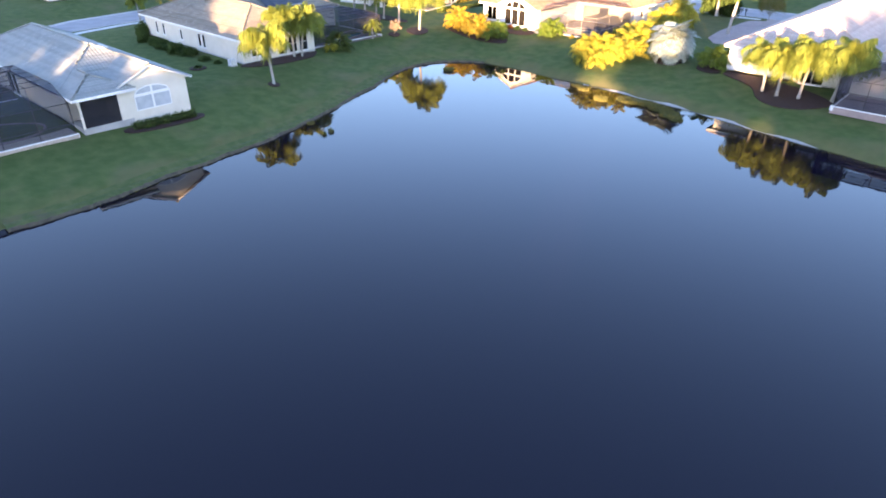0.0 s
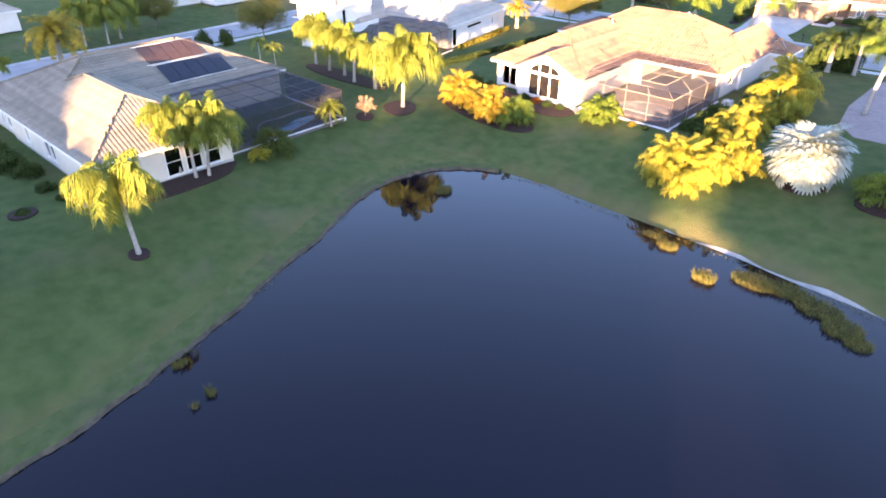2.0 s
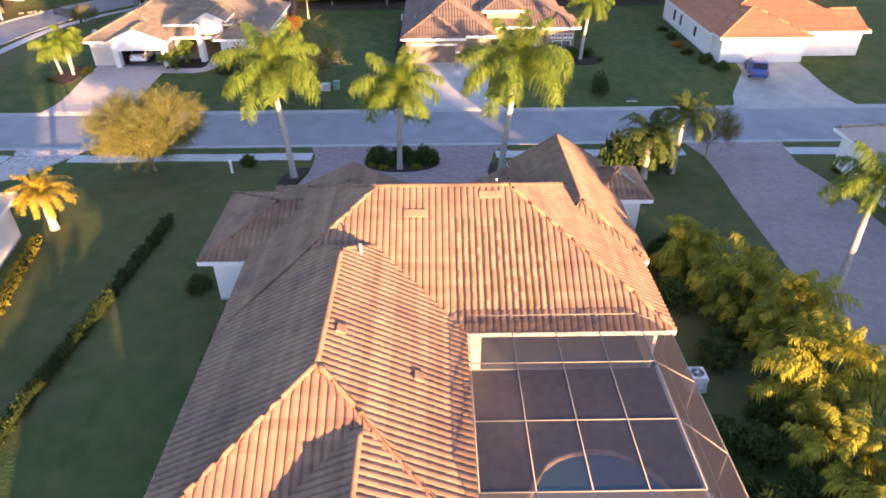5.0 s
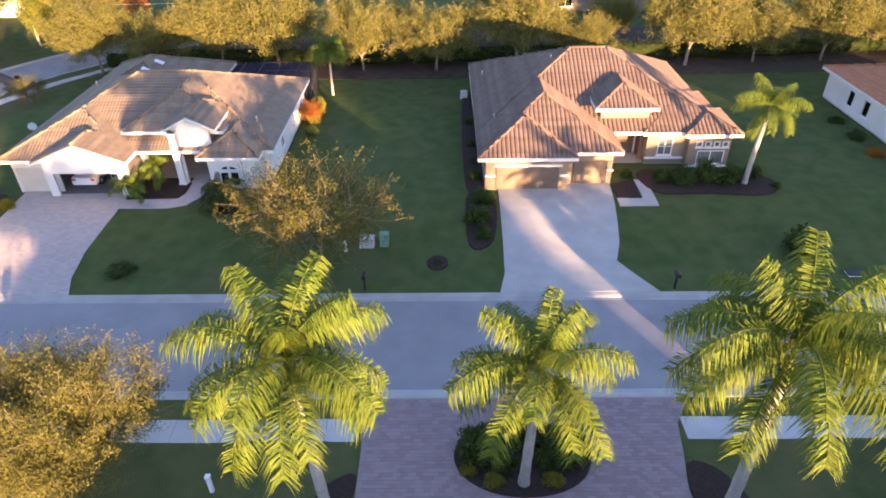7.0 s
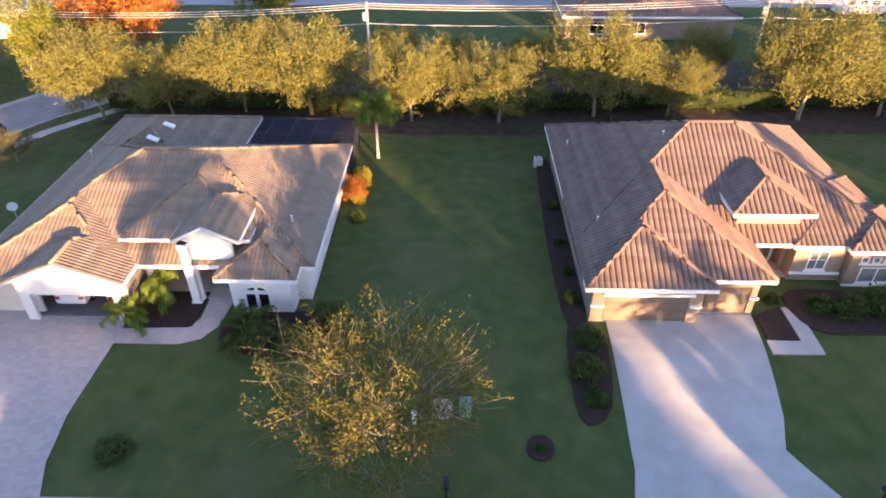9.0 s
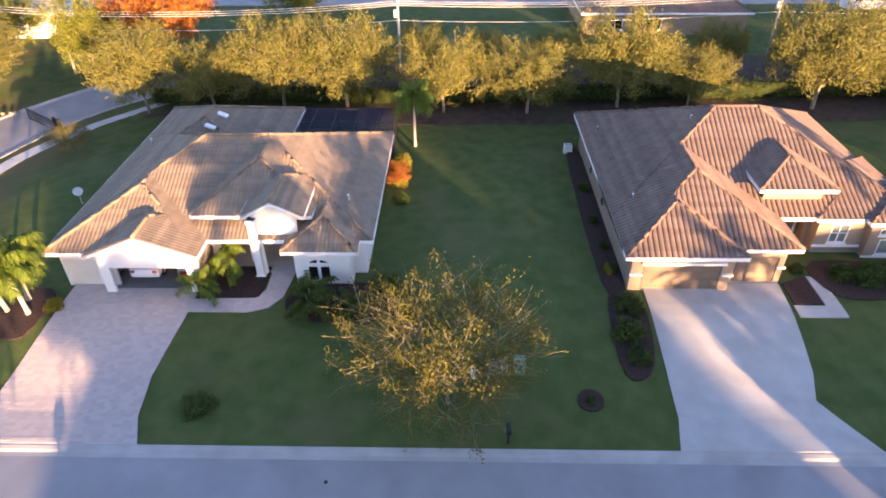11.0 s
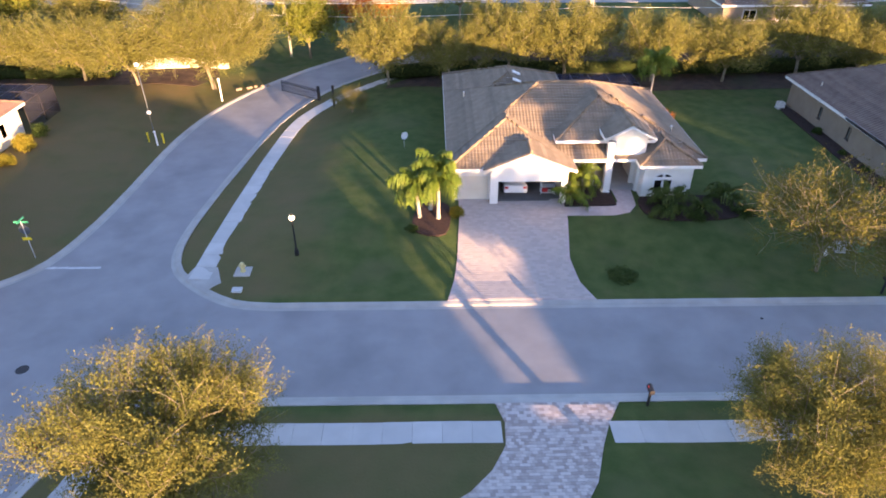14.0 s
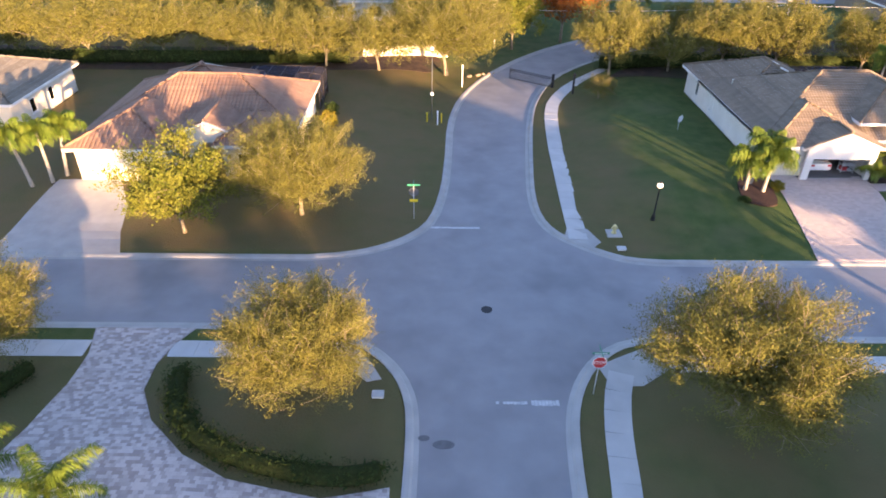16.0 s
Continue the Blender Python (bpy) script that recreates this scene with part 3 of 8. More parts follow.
def hip_roof(roofs, caps, eaves, x0, x1, y0, y1, z, s, axis, lo, hi, amp, others=(), tile=(0.34, 0.42)):
    """Planes of one wing's roof over its eave rectangle. lo, hi: hip or gable at the ridge's two ends."""
    if axis == "y":
        h = (x1 - x0) / 2
        m = (x0 + x1) / 2
        a = (m, y0 + (h if lo == "hip" else 0), z + h * s)
        b = (m, y1 - (h if hi == "hip" else 0), z + h * s)
        sw, se, ne, nw = (x0, y0, z), (x1, y0, z), (x1, y1, z), (x0, y1, z)
        planes = [(nw, sw, a, b), (se, ne, b, a)]
        if lo == "hip":
            planes.append((sw, se, a, a))
        if hi == "hip":
            planes.append((ne, nw, b, b))
        hips = ([(sw, a), (se, a)] if lo == "hip" else []) + ([(ne, b), (nw, b)] if hi == "hip" else [])
    else:
        h = (y1 - y0) / 2
        m = (y0 + y1) / 2
        a = (x0 + (h if lo == "hip" else 0), m, z + h * s)
        b = (x1 - (h if hi == "hip" else 0), m, z + h * s)
        sw, se, ne, nw = (x0, y0, z), (x1, y0, z), (x1, y1, z), (x0, y1, z)
        planes = [(sw, se, b, a), (ne, nw, a, b)]
        if lo == "hip":
            planes.append((nw, sw, a, a))
        if hi == "hip":
            planes.append((se, ne, b, b))
        hips = ([(sw, a), (nw, a)] if lo == "hip" else []) + ([(ne, b), (se, b)] if hi == "hip" else [])
    vs, fs, under_v, under_f = roofs
    for A, B, C, D in planes:
        tiled_plane(vs, fs, A, B, C, D, amp, *tile)
        k = len(under_v)
        under_v += [A, B, C, D]
        under_f.append((k, k + 1, k + 2, k + 3) if C != D else (k, k + 1, k + 2))
    lift = Vector((0, 0, 0.09))
    for p, q in hips + [(a, b)]:
        p, q = Vector(p), Vector(q)
        n = max(1, round((q - p).length / 0.45))
        run = []
        for k in range(n + 1):
            o = p.lerp(q, k / n)
            free = k < n and all(roof_height(w, o.x, o.y) < o.z - 0.32 for w in others)
            if free:
                run.append(k)
            elif run:
                one = bmesh.new()
                ridge_cap(one, p.lerp(q, run[0] / n) + lift, p.lerp(q, (run[-1] + 1) / n) + lift)
                caps.append(one)
                run = []
    # fascia and soffit
    t = 0.04
    gs, gn = (axis == "y" and lo == "gable"), (axis == "y" and hi == "gable")
    gw, ge = (axis == "x" and lo == "gable"), (axis == "x" and hi == "gable")
    if not gs:
        box(eaves, x0 - 0.02, x1 + 0.02, y0 - t, y0, z - 0.2, z + 0.05)
    if not gn:
        box(eaves, x0 - 0.02, x1 + 0.02, y1, y1 + t, z - 0.2, z + 0.05)
    if not gw:
        box(eaves, x0 - t, x0, y0, y1, z - 0.2, z + 0.05)
    if not ge:
        box(eaves, x1, x1 + t, y0, y1, z - 0.2, z + 0.05)
    # rakes
    for end, pt in ((lo, a), (hi, b)):
        if end != "gable":
            continue
        if axis == "y":
            yy = y0 if pt is a else y1
            for xx in (x0, x1):
                beam(eaves, (xx, yy, z - 0.13), (pt[0], yy, pt[2] - 0.13), 0.14)
        else:
            xx = x0 if pt is a else x1
            for yy in (y0, y1):
                beam(eaves, (xx, yy, z - 0.13), (xx, pt[1], pt[2] - 0.13), 0.14)
    k = eaves.verts
    sx0, sx1, sy0, sy1 = x0 + 0.3 * gw, x1 - 0.3 * ge, y0 + 0.3 * gs, y1 - 0.3 * gn
    eaves.faces.new([k.new(p) for p in ((sx0, sy0, z - 0.12), (sx0, sy1, z - 0.12), (sx1, sy1, z - 0.12), (sx1, sy0, z - 0.12))])


def wall_side(bm, p, q, z0, z1, holes, t=0.2):
    """A wall from p to q (outside on its right) with openings (along0, along1, up0, up1) cut through."""
    p, q = Vector((p[0], p[1], 0)), Vector((q[0], q[1], 0))
    L = (q - p).length
    u = (q - p) / L
    n = Vector((-u.y, u.x, 0))
    us = sorted({0.0, L, *[min(max(h[k], 0), L) for h in holes for k in (0, 1)]})
    ws = sorted({z0, z1, *[min(max(h[k], z0), z1) for h in holes for k in (2, 3)]})
    for a, b in zip(us, us[1:]):
        for c, d in zip(ws, ws[1:]):
            mu, mz = (a + b) / 2, (c + d) / 2
            if any(h[0] < mu < h[1] and h[2] < mz < h[3] for h in holes):
                continue
            cs = [p + u * a, p + u * b, p + u * b + n * t, p + u * a + n * t]
            v = [bm.verts.new((k.x, k.y, z)) for z in (c, d) for k in cs]
            for f in ((3, 2, 1, 0), (4, 5, 6, 7), (0, 1, 5, 4), (1, 2, 6, 5), (2, 3, 7, 6), (3, 0, 4, 7)):
                bm.faces.new([v[i] for i in f])


def window(parent, p, q, hole, mat=TRIM, cols=2, rows=1, glass=GLASS):
    """Frame, glazing bars and panes in an opening of the wall from p to q."""
    a, b, c, d = hole
    m = on_wall(p, q, a, c)
    w, h = b - a, d - c
    h_ob = parent.parent or parent
    inv = h_ob.matrix_basis.inverted()
    bm = bmesh.new()
    f = 0.07
    ring = [[bm.verts.new((x, y, z)) for x, z in ((e, e), (w - e, e), (w - e, h - e), (e, h - e))] for e, y in ((0, 0.12), (0, -0.03), (f, -0.03), (f, 0.12))]
    for r0, r1 in zip(ring, ring[1:] + ring[:1]):
        for i in range(4):
            bm.faces.new((r0[i], r0[(i + 1) % 4], r1[(i + 1) % 4], r1[i]))
    bmesh.ops.transform(bm, matrix=m, verts=bm.verts)
    fr = part("window", bm, mat, h_ob)
    fr.matrix_basis = inv
    sub = [("glazing_bar", mat, (w * i / cols - 0.03, w * i / cols + 0.03, 0.02, 0.10, f, h - f)) for i in range(1, cols)]
    sub += [("glazing_bar", mat, (f, w - f, 0.03, 0.09, h * i / rows - 0.025, h * i / rows + 0.025)) for i in range(1, rows)]
    sub += [("sill", mat, (-0.08, w + 0.08, -0.09, 0.02, -0.09, -0.002)), ("pane", glass, (f, w - f, 0.06, 0.075, f, h - f))]
    for nm, mt, bx in sub:
        bm = bmesh.new()
        box(bm, *bx)
        bmesh.ops.transform(bm, matrix=m, verts=bm.verts)
        part(nm, bm, mt, fr)
    return fr


def on_wall(p, q, along, up, out=0.0):
    p, q = Vector((p[0], p[1], 0)), Vector((q[0], q[1], 0))
    u = (q - p).normalized()
    o = p + u * along + Vector((u.y, -u.x, 0)) * out
    return Matrix(((u.x, -u.y, 0, o.x), (u.y, u.x, 0, o.y), (0, 0, 1, up), (0, 0, 0, 1)))


def arch_window(parent, p, q, along, up, w, h_side, rise, cols=3, mat=TRIM, glass=None):
    """Tall panes under a low arch, in a white frame set on the wall."""
    m = on_wall(p, q, along, up, 0.05)
    bm = bmesh.new()
    n = 16

    def top(x):
        k = (x - w / 2) / (w / 2)
        return h_side + rise * math.sqrt(max(0.0, 1 - k * k)) if rise > 0 else h_side
    pts = [(0, 0)] + [(w, 0)] + [(w * (1 - i / n), top(w * (1 - i / n))) for i in range(n + 1)]
    inner = [(0.09 + x * (w - 0.18) / w, 0.09 + z * (h_side + rise - 0.18) / (h_side + rise)) for x, z in pts]
    k = len(pts)
    ring = [[bm.verts.new((x, y, z)) for x, z in row] for row, y in ((pts, 0.06), (pts, -0.03), (inner, -0.03), (inner, 0.02))]
    for a, b in zip(ring, ring[1:]):
        for i in range(k):
            bm.faces.new((a[i], a[(i + 1) % k], b[(i + 1) % k], b[i]))
    for i in range(1, cols):
        x = w * i / cols
        box(bm, x - 0.1, x + 0.1, -0.025, 0.04, 0.05, top(x) - 0.06)
    z = h_side * 0.98
    box(bm, 0.05, w - 0.05, -0.022, 0.04, z - 0.14, z + 0.14)
    bmesh.ops.transform(bm, matrix=m, verts=bm.verts)
    fr = part("window", bm, mat, parent.parent)
    fr.matrix_basis = parent.parent.matrix_basis.inverted()
    bm = bmesh.new()
    bm.faces.new([bm.verts.new((x, 0.0, z)) for x, z in inner])
    bmesh.ops.transform(bm, matrix=m, verts=bm.verts)
    part("pane", bm, glass or TINT, fr)
    return fr


BLIND = material("window_blind", (0.40, 0.43, 0.45), (0.52, 0.54, 0.55), 1.5, 0.25, spec=0.5)
DIMBLIND = material("dim_window_blind", (0.10, 0.12, 0.12), (0.20, 0.23, 0.22), 0.8, 0.15, spec=0.5)
TINT = material("tinted_glass", (0.012, 0.011, 0.012), (0.02, 0.018, 0.018), 2.0, 0.06, spec=0.6)


def garage_door(parent, p, q, along, up, w, h, mat):
    m = on_wall(p, q, along, up, -0.1)
    inv = parent.parent.matrix_basis.inverted()
    rows, cols = 4, max(2, round(w / 0.62))
    bm = bmesh.new()
    box(bm, 0, w, 0, 0.05, 0, h)
    door = part("garage_door", bm, mat, parent.parent)
    door.matrix_basis = inv @ m
    bm = bmesh.new()
    box(bm, 0, w / cols - 0.1, -0.02, 0.0, 0, h / rows - 0.1)
    me = mesh_of("panel", bm, mat)
    for r in range(rows):
        for c in range(cols):
            shared("panel", me, door, Matrix.Translation((w * c / cols + 0.05, 0, h * r / rows + 0.05)))
    return door


def house(label, wings, roof_mat, wall_mat, pitch=0.46, base=1.0, eave=4.05, amp=0.055, over=0.55, group="houses by the pond", holes=None, trim=TRIM, glass=GLASS, tile=(0.34, 0.42)):
    """A one-storey house out of wings: (x0, x1, y0, y1, ridge axis, low end, high end[, eave height[, pitch]]), each over its eave rectangle.
    holes: openings by (wing, side), side s, e, n or w."""
    h = root("house", label, "house", group, (wings[0][0] * 0.5 + wings[0][1] * 0.5, wings[0][2] * 0.5 + wings[0][3] * 0.5, base))
    inv = h.matrix_basis.inverted()
    roofs, caps, eaves, walls = ([], [], [], []), [], bmesh.new(), bmesh.new()
    holes = holes or {}
    frames = []
    for i, wg in enumerate(wings):
        x0, x1, y0, y1, axis, lo, hi = wg[:7]
        ez = wg[7] if len(wg) > 7 else eave
        ps = wg[8] if len(wg) > 8 else pitch
        ez += 0.003 * i
        others = [(*w2[:4], (w2[7] if len(w2) > 7 else eave), (w2[8] if len(w2) > 8 else pitch), *w2[4:7]) for k2, w2 in enumerate(wings) if k2 != i]
        hip_roof(roofs, caps, eaves, x0, x1, y0, y1, ez, ps, axis, lo, hi, amp, others, tile)
        ov, gv = over + 0.006 * i, 0.25 + 0.006 * i
        a, b, c, d = x0 + ov, x1 - ov, y0 + ov, y1 - ov
        if axis == "y":
            c, d = (y0 + gv if lo == "gable" else c), (y1 - gv if hi == "gable" else d)
        else:
            a, b = (x0 + gv if lo == "gable" else a), (x1 - gv if hi == "gable" else b)
        sides = {"s": ((a, c), (b, c)), "e": ((b, c), (b, d)), "n": ((b, d), (a, d)), "w": ((a, d), (a, c))}
        for k, (p, q) in sides.items():
            hs = holes.get((i, k), [])
            if hs == "open":
                continue
            if k in "ew":
                w1 = (Vector((*q, 0)) - Vector((*p, 0))).normalized() * 0.2
                wall_side(walls, (p[0], p[1] + w1.y), (q[0], q[1] - w1.y), base - 0.7, ez - 0.12, [(x[0] - 0.2, x[1] - 0.2, x[2], x[3]) for x in hs])
            else:
                wall_side(walls, p, q, base - 0.7, ez - 0.12, [x[:4] for x in hs])
            for x in hs:
                if len(x) > 4 and x[4] == "w":
                    frames.append((p, q, x[:4], x[5] if len(x) > 5 else 2, x[6] if len(x) > 6 else 1))
        # gable ends
        for end, key in ((lo, 0), (hi, 1)):
            if end != "gable":
                continue
            if axis == "y":
                yy = c if key == 0 else d
                m, hh = (x0 + x1) / 2, (x1 - x0) / 2
                tri = [(x0 + 0.2, yy, ez - 0.13), (x1 - 0.2, yy, ez - 0.13), (m, yy, ez + hh * ps - 0.1)]
                sh = Vector((0, 0.2 if key == 0 else -0.2, 0))
            else:
                xx = a if key == 0 else b
                m, hh = (y0 + y1) / 2, (y1 - y0) / 2
                tri = [(xx, y0 + 0.2, ez - 0.13), (xx, y1 - 0.2, ez - 0.13), (xx, m, ez + hh * ps - 0.1)]
                sh = Vector((0.2 if key == 0 else -0.2, 0, 0))
            f = [walls.verts.new(p) for p in tri]
            g = [walls.verts.new(Vector(p) + sh) for p in tri]
            walls.faces.new(f)
            walls.faces.new(g[::-1])
            for k in range(3):
                walls.faces.new((f[k], f[(k + 1) % 3], g[(k + 1) % 3], g[k]))
    wall = part("wall", walls, wall_mat, h)
    roof = raw("roof", roofs[0], roofs[1], roof_mat, h)
    deck = raw("roof_deck", roofs[2], roofs[3], SOFFIT, roof)
    for one in caps:
        part("ridge_cap", one, roof_mat, roof)
    fas = part("fascia", eaves, trim, h)
    for o in (wall, roof, fas):
        o.matrix_basis = inv
    bm = bmesh.new()
    for k, wg in enumerate(wings):
        box(bm, wg[0] + over, wg[1] - over, wg[2] + over, wg[3] - over, base - 0.7 + 0.005 * k, base + 0.18 - 0.005 * k)
    fl = part("floor_slab", bm, CONCRETE, h)
    fl.matrix_basis = inv
    for p, q, hole, c, r in frames:
        window(wall, p, q, hole, trim, c, r, glass)
    return h, wall, roof


def roof_vent(roof, x, y, z, s=0.22):
    bm = bmesh.new()
    tube(bm, [(x, y, z - 0.3), (x, y, z + 0.35), (x, y, z + 0.37)], [0.06, 0.06, 0.09], 8)
    part("vent_pipe", bm, WHITEF, roof)


def skylight(roof, x, y, z, w, d, tilt_axis, ang, mat=WHITEF):
    bm = bmesh.new()
    box(bm, -w / 2, w / 2, -d / 2, d / 2, 0, 0.14, 0.02)
    bmesh.ops.transform(bm, matrix=Matrix.Translation((x, y, z)) @ Matrix.Rotation(ang, 4, tilt_axis), verts=bm.verts)
    part("roof_vent", bm, mat, roof)


def cage(label, x0, x1, y0, y1, z, wall_h, rise, inset, mat, sides="sew", nx=4, ny=3, deck=PAVER, screen=SCREEN, group="screened pool enclosures", bar=0.05):
    """A screened pool enclosure: posts, rails, sloping eaves, a flat top, and screen panels between."""
    c = root("pool_enclosure", label, "pool enclosure", group, ((x0 + x1) / 2, (y0 + y1) / 2, z))
    inv = c.matrix_basis.inverted()
    t0, t1 = z + wall_h, z + wall_h + rise
    ix0 = x0 + (inset if "w" in sides else 0)
    ix1 = x1 - (inset if "e" in sides else 0)
    iy0 = y0 + (inset if "s" in sides else 0)
    iy1 = y1 - (inset if "n" in sides else 0)
    bars, panels = [], []

    def run(a, b, n):
        return [Vector(a).lerp(Vector(b), i / n) for i in range(n + 1)]
    corner = {"s": ((x0, y0), (x1, y0), (ix0, iy0), (ix1, iy0), nx), "n": ((x0, y1), (x1, y1), (ix0, iy1), (ix1, iy1), nx),
              "w": ((x0, y0), (x0, y1), (ix0, iy0), (ix0, iy1), ny), "e": ((x1, y0), (x1, y1), (ix1, iy0), (ix1, iy1), ny)}
    for k in sides:
        p, q, ip, iq, n = corner[k]
        lo, hi, tp = run((*p, z), (*q, z), n), run((*p, t0), (*q, t0), n), run((*ip, t1), (*iq, t1), n)
        for i in range(n + 1):
            bars.append(("post", lo[i], hi[i]))
            bars.append(("rafter", hi[i], tp[i]))
        bars.append(("rail", lo[0], lo[-1]))
        bars.append(("rail", hi[0], hi[-1]))
        bars.append(("rail", lo[0] + Vector((0, 0, wall_h * 0.36)), lo[-1] + Vector((0, 0, wall_h * 0.36))))
        for i in range(n):
            panels.append((lo[i], lo[i + 1], hi[i + 1], hi[i]))
            panels.append((hi[i], hi[i + 1], tp[i + 1], tp[i]))
    for i in range(nx + 1):
        x = ix0 + (ix1 - ix0) * i / nx
        bars.append(("roof_beam", Vector((x, iy0, t1)), Vector((x, iy1, t1))))
    for j in range(ny + 1):
        y = iy0 + (iy1 - iy0) * j / ny
        bars.append(("roof_beam", Vector((ix0, y, t1)), Vector((ix1, y, t1))))
        for i in range(nx):
            if j < ny:
                xa, xb = ix0 + (ix1 - ix0) * i / nx, ix0 + (ix1 - ix0) * (i + 1) / nx
                yb = iy0 + (iy1 - iy0) * (j + 1) / ny
                panels.append((Vector((xa, y, t1)), Vector((xb, y, t1)), Vector((xb, yb, t1)), Vector((xa, yb, t1))))
    for nm, a, b in bars:
        if (a - b).length < 0.05:
            continue
        bm = bmesh.new()
        beam(bm, a, b, bar)
        part(nm, bm, mat, c).matrix_basis = inv
    for q in panels:
        bm = bmesh.new()
        bm.faces.new([bm.verts.new(v) for v in q])
        part("screen_panel", bm, screen, c).matrix_basis = inv
    bm = bmesh.new()
    box(bm, x0 - 0.15, x1 + 0.15, y0 - 0.15, y1 + 0.15, z - 0.7, z - 0.01)
    part("deck", bm, deck, c).matrix_basis = inv
    bm = bmesh.new()
    for k in sides:
        p, q = corner[k][:2]
        if k in "sn":
            box(bm, x0 - 0.2, x1 + 0.2, p[1] - 0.12, p[1] + 0.12, z - 0.4, z + 0.07)
        else:
            box(bm, p[0] - 0.12, p[0] + 0.12, y0 - 0.2, y1 + 0.2, z - 0.4, z + 0.065)
    part("kerb_wall", bm, TRIM, c).matrix_basis = inv
    return c


def pool(pts, z, label="swimming pool sunk in a screened deck"):
    p = root("swimming_pool", label, "pool", "", (sum(a for a, b in pts) / len(pts), sum(b for a, b in pts) / len(pts), z))
    inv = p.matrix_basis.inverted()
    line = smooth_line(pts, 4, True)
    bm = bmesh.new()
    bm.faces.new([bm.verts.new((x, y, z + 0.012)) for x, y in line])
    part("pool_water", bm, POOL, p).matrix_basis = inv
    bm = bmesh.new()
    tube(bm, [(x, y, z + 0.015) for x, y in line + line[:2]], [0.14] * (len(line) + 2), 6, False)
    part("coping", bm, DUSK, p).matrix_basis = inv
    return p


PINKT = material("pink_tile", (0.43, 0.325, 0.27), (0.50, 0.39, 0.325), 1.4, 0.85, 0.2, 30.0, rand=0.10)

# the tiled house between the pond and the street
A_W = [(-4.3, 7.7, -49.85, -30.0, "y", "hip", "hip", 4.05, 0.5), (-0.7, 7.7, -50.5, -42.0, "y", "gable", "hip", 4.05, 0.46), (-4.3, 17.7, -38.8, -23.9, "x", "hip", "hip", 4.05, 0.53),
       (11.4, 18.0, -33.0, -20.4, "y", "hip", "gable", 4.05, 0.62), (16.2, 20.2, -26.2, -21.6, "x", "hip", "hip", 4.05, 0.5),
       (-7.0, 2.0, -32.6, -24.6, "x", "hip", "hip", 4.05, 0.4), (-3.0, 4.8, -31.0, -24.0, "y", "hip", "gable", 4.05, 0.46), (8.2, 13.6, -31.0, -24.0, "y", "hip", "gable", 4.05, 0.5)]
hA, wA, rA = house("white stucco house with orange barrel-tile roof", A_W, CLAY, STUCCO, amp=0.092, holes={
    (0, "s"): [(0.8, 2.8, 1.5, 3.6, "w", 2, 1)],
    (2, "s"): [(12.2, 20.7, 1.05, 3.6)], (2, "e"): [(3.0, 4.0, 2.2, 3.4, "w", 1), (6.0, 7.0, 2.2, 3.4, "w", 1), (9.5, 10.5, 2.2, 3.4, "w", 1)],
    (6, "n"): [(1.2, 5.8, 1.0, 3.2)], (3, "n"): [(1.5, 3.6, 1.6, 3.4, "w", 2, 2)],
    (5, "w"): [(2.0, 3.4, 1.9, 3.4, "w", 2)]})
arch_window(wA, (-0.45, -50.25), (7.45, -50.25), 1.85, 1.4, 4.0, 2.5, 1.1, 3)
garage_door(wA, (4.25, -24.45), (-2.45, -24.45), 1.2, 1.0, 4.6, 2.2, CREAM)
for x, y, z in ((2.6, -35.8, 6.9), (9.6, -31.0, 7.9), (16.0, -31.0, 5.0)):
    roof_vent(rA, x, y, z)
for x, y, z in ((5.2, -32.9, 7.22), (9.2, -31.9, 7.75)):
    skylight(rA, x, y, z, 1.2, 0.45, "X", 0.487, CLAY)
for x, y, z in ((2.3, -41.6, 6.82), (5.5, -42.8, 5.22)):
    skylight(rA, x, y, z, 0.45, 0.5, "Y", 0.464, CLAY)
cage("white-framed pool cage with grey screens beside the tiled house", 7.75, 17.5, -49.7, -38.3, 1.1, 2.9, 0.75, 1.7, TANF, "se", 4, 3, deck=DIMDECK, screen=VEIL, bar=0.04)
pool([(10.2, -48.2), (15.6, -48.2), (15.9, -45.5), (14.2, -43.6), (11.5, -43.8), (10.0, -45.8)], 1.1)

# the house with the solar panels
B_W = [(-33.5, -18.0, -93.0, -68.0, "y", "hip", "hip", 4.05, 0.43), (-27.0, -6.6, -93.2, -81.0, "x", "hip", "hip", 4.05, 0.47)]
hB, wB, rB = house("cream house with pale tile roof carrying solar panels", B_W, PALEB, CREAM, amp=0.03, holes={
    (0, "s"): [(3.0, 3.7, 1.8, 3.4, "w", 1), (5.0, 5.7, 1.8, 3.4, "w", 1)],
    (1, "s"): [(3.8, 4.5, 1.9, 3.3, "w", 1), (8.6, 9.4, 1.7, 3.4, "w", 1), (9.7, 10.5, 1.7, 3.4, "w", 1)],
    (1, "e"): [(1.2, 3.0, 1.7, 3.2, "w", 2, 2), (5.2, 6.6, 1.3, 3.6, "w", 1, 2), (6.9, 8.3, 1.3, 3.6, "w", 1, 2), (8.6, 10.0, 1.3, 3.6, "w", 1, 2)]})
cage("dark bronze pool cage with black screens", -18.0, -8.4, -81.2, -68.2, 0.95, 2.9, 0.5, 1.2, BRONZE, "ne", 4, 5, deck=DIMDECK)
pool([(-12.0, -75.9), (-13.1, -74.6), (-13.0, -72.9), (-13.1, -69.6), (-10.6, -69.8), (-9.3, -73.4), (-9.3, -75.4), (-10.4, -76.4)], 0.95, "blue swimming pool under a dark screen cage")


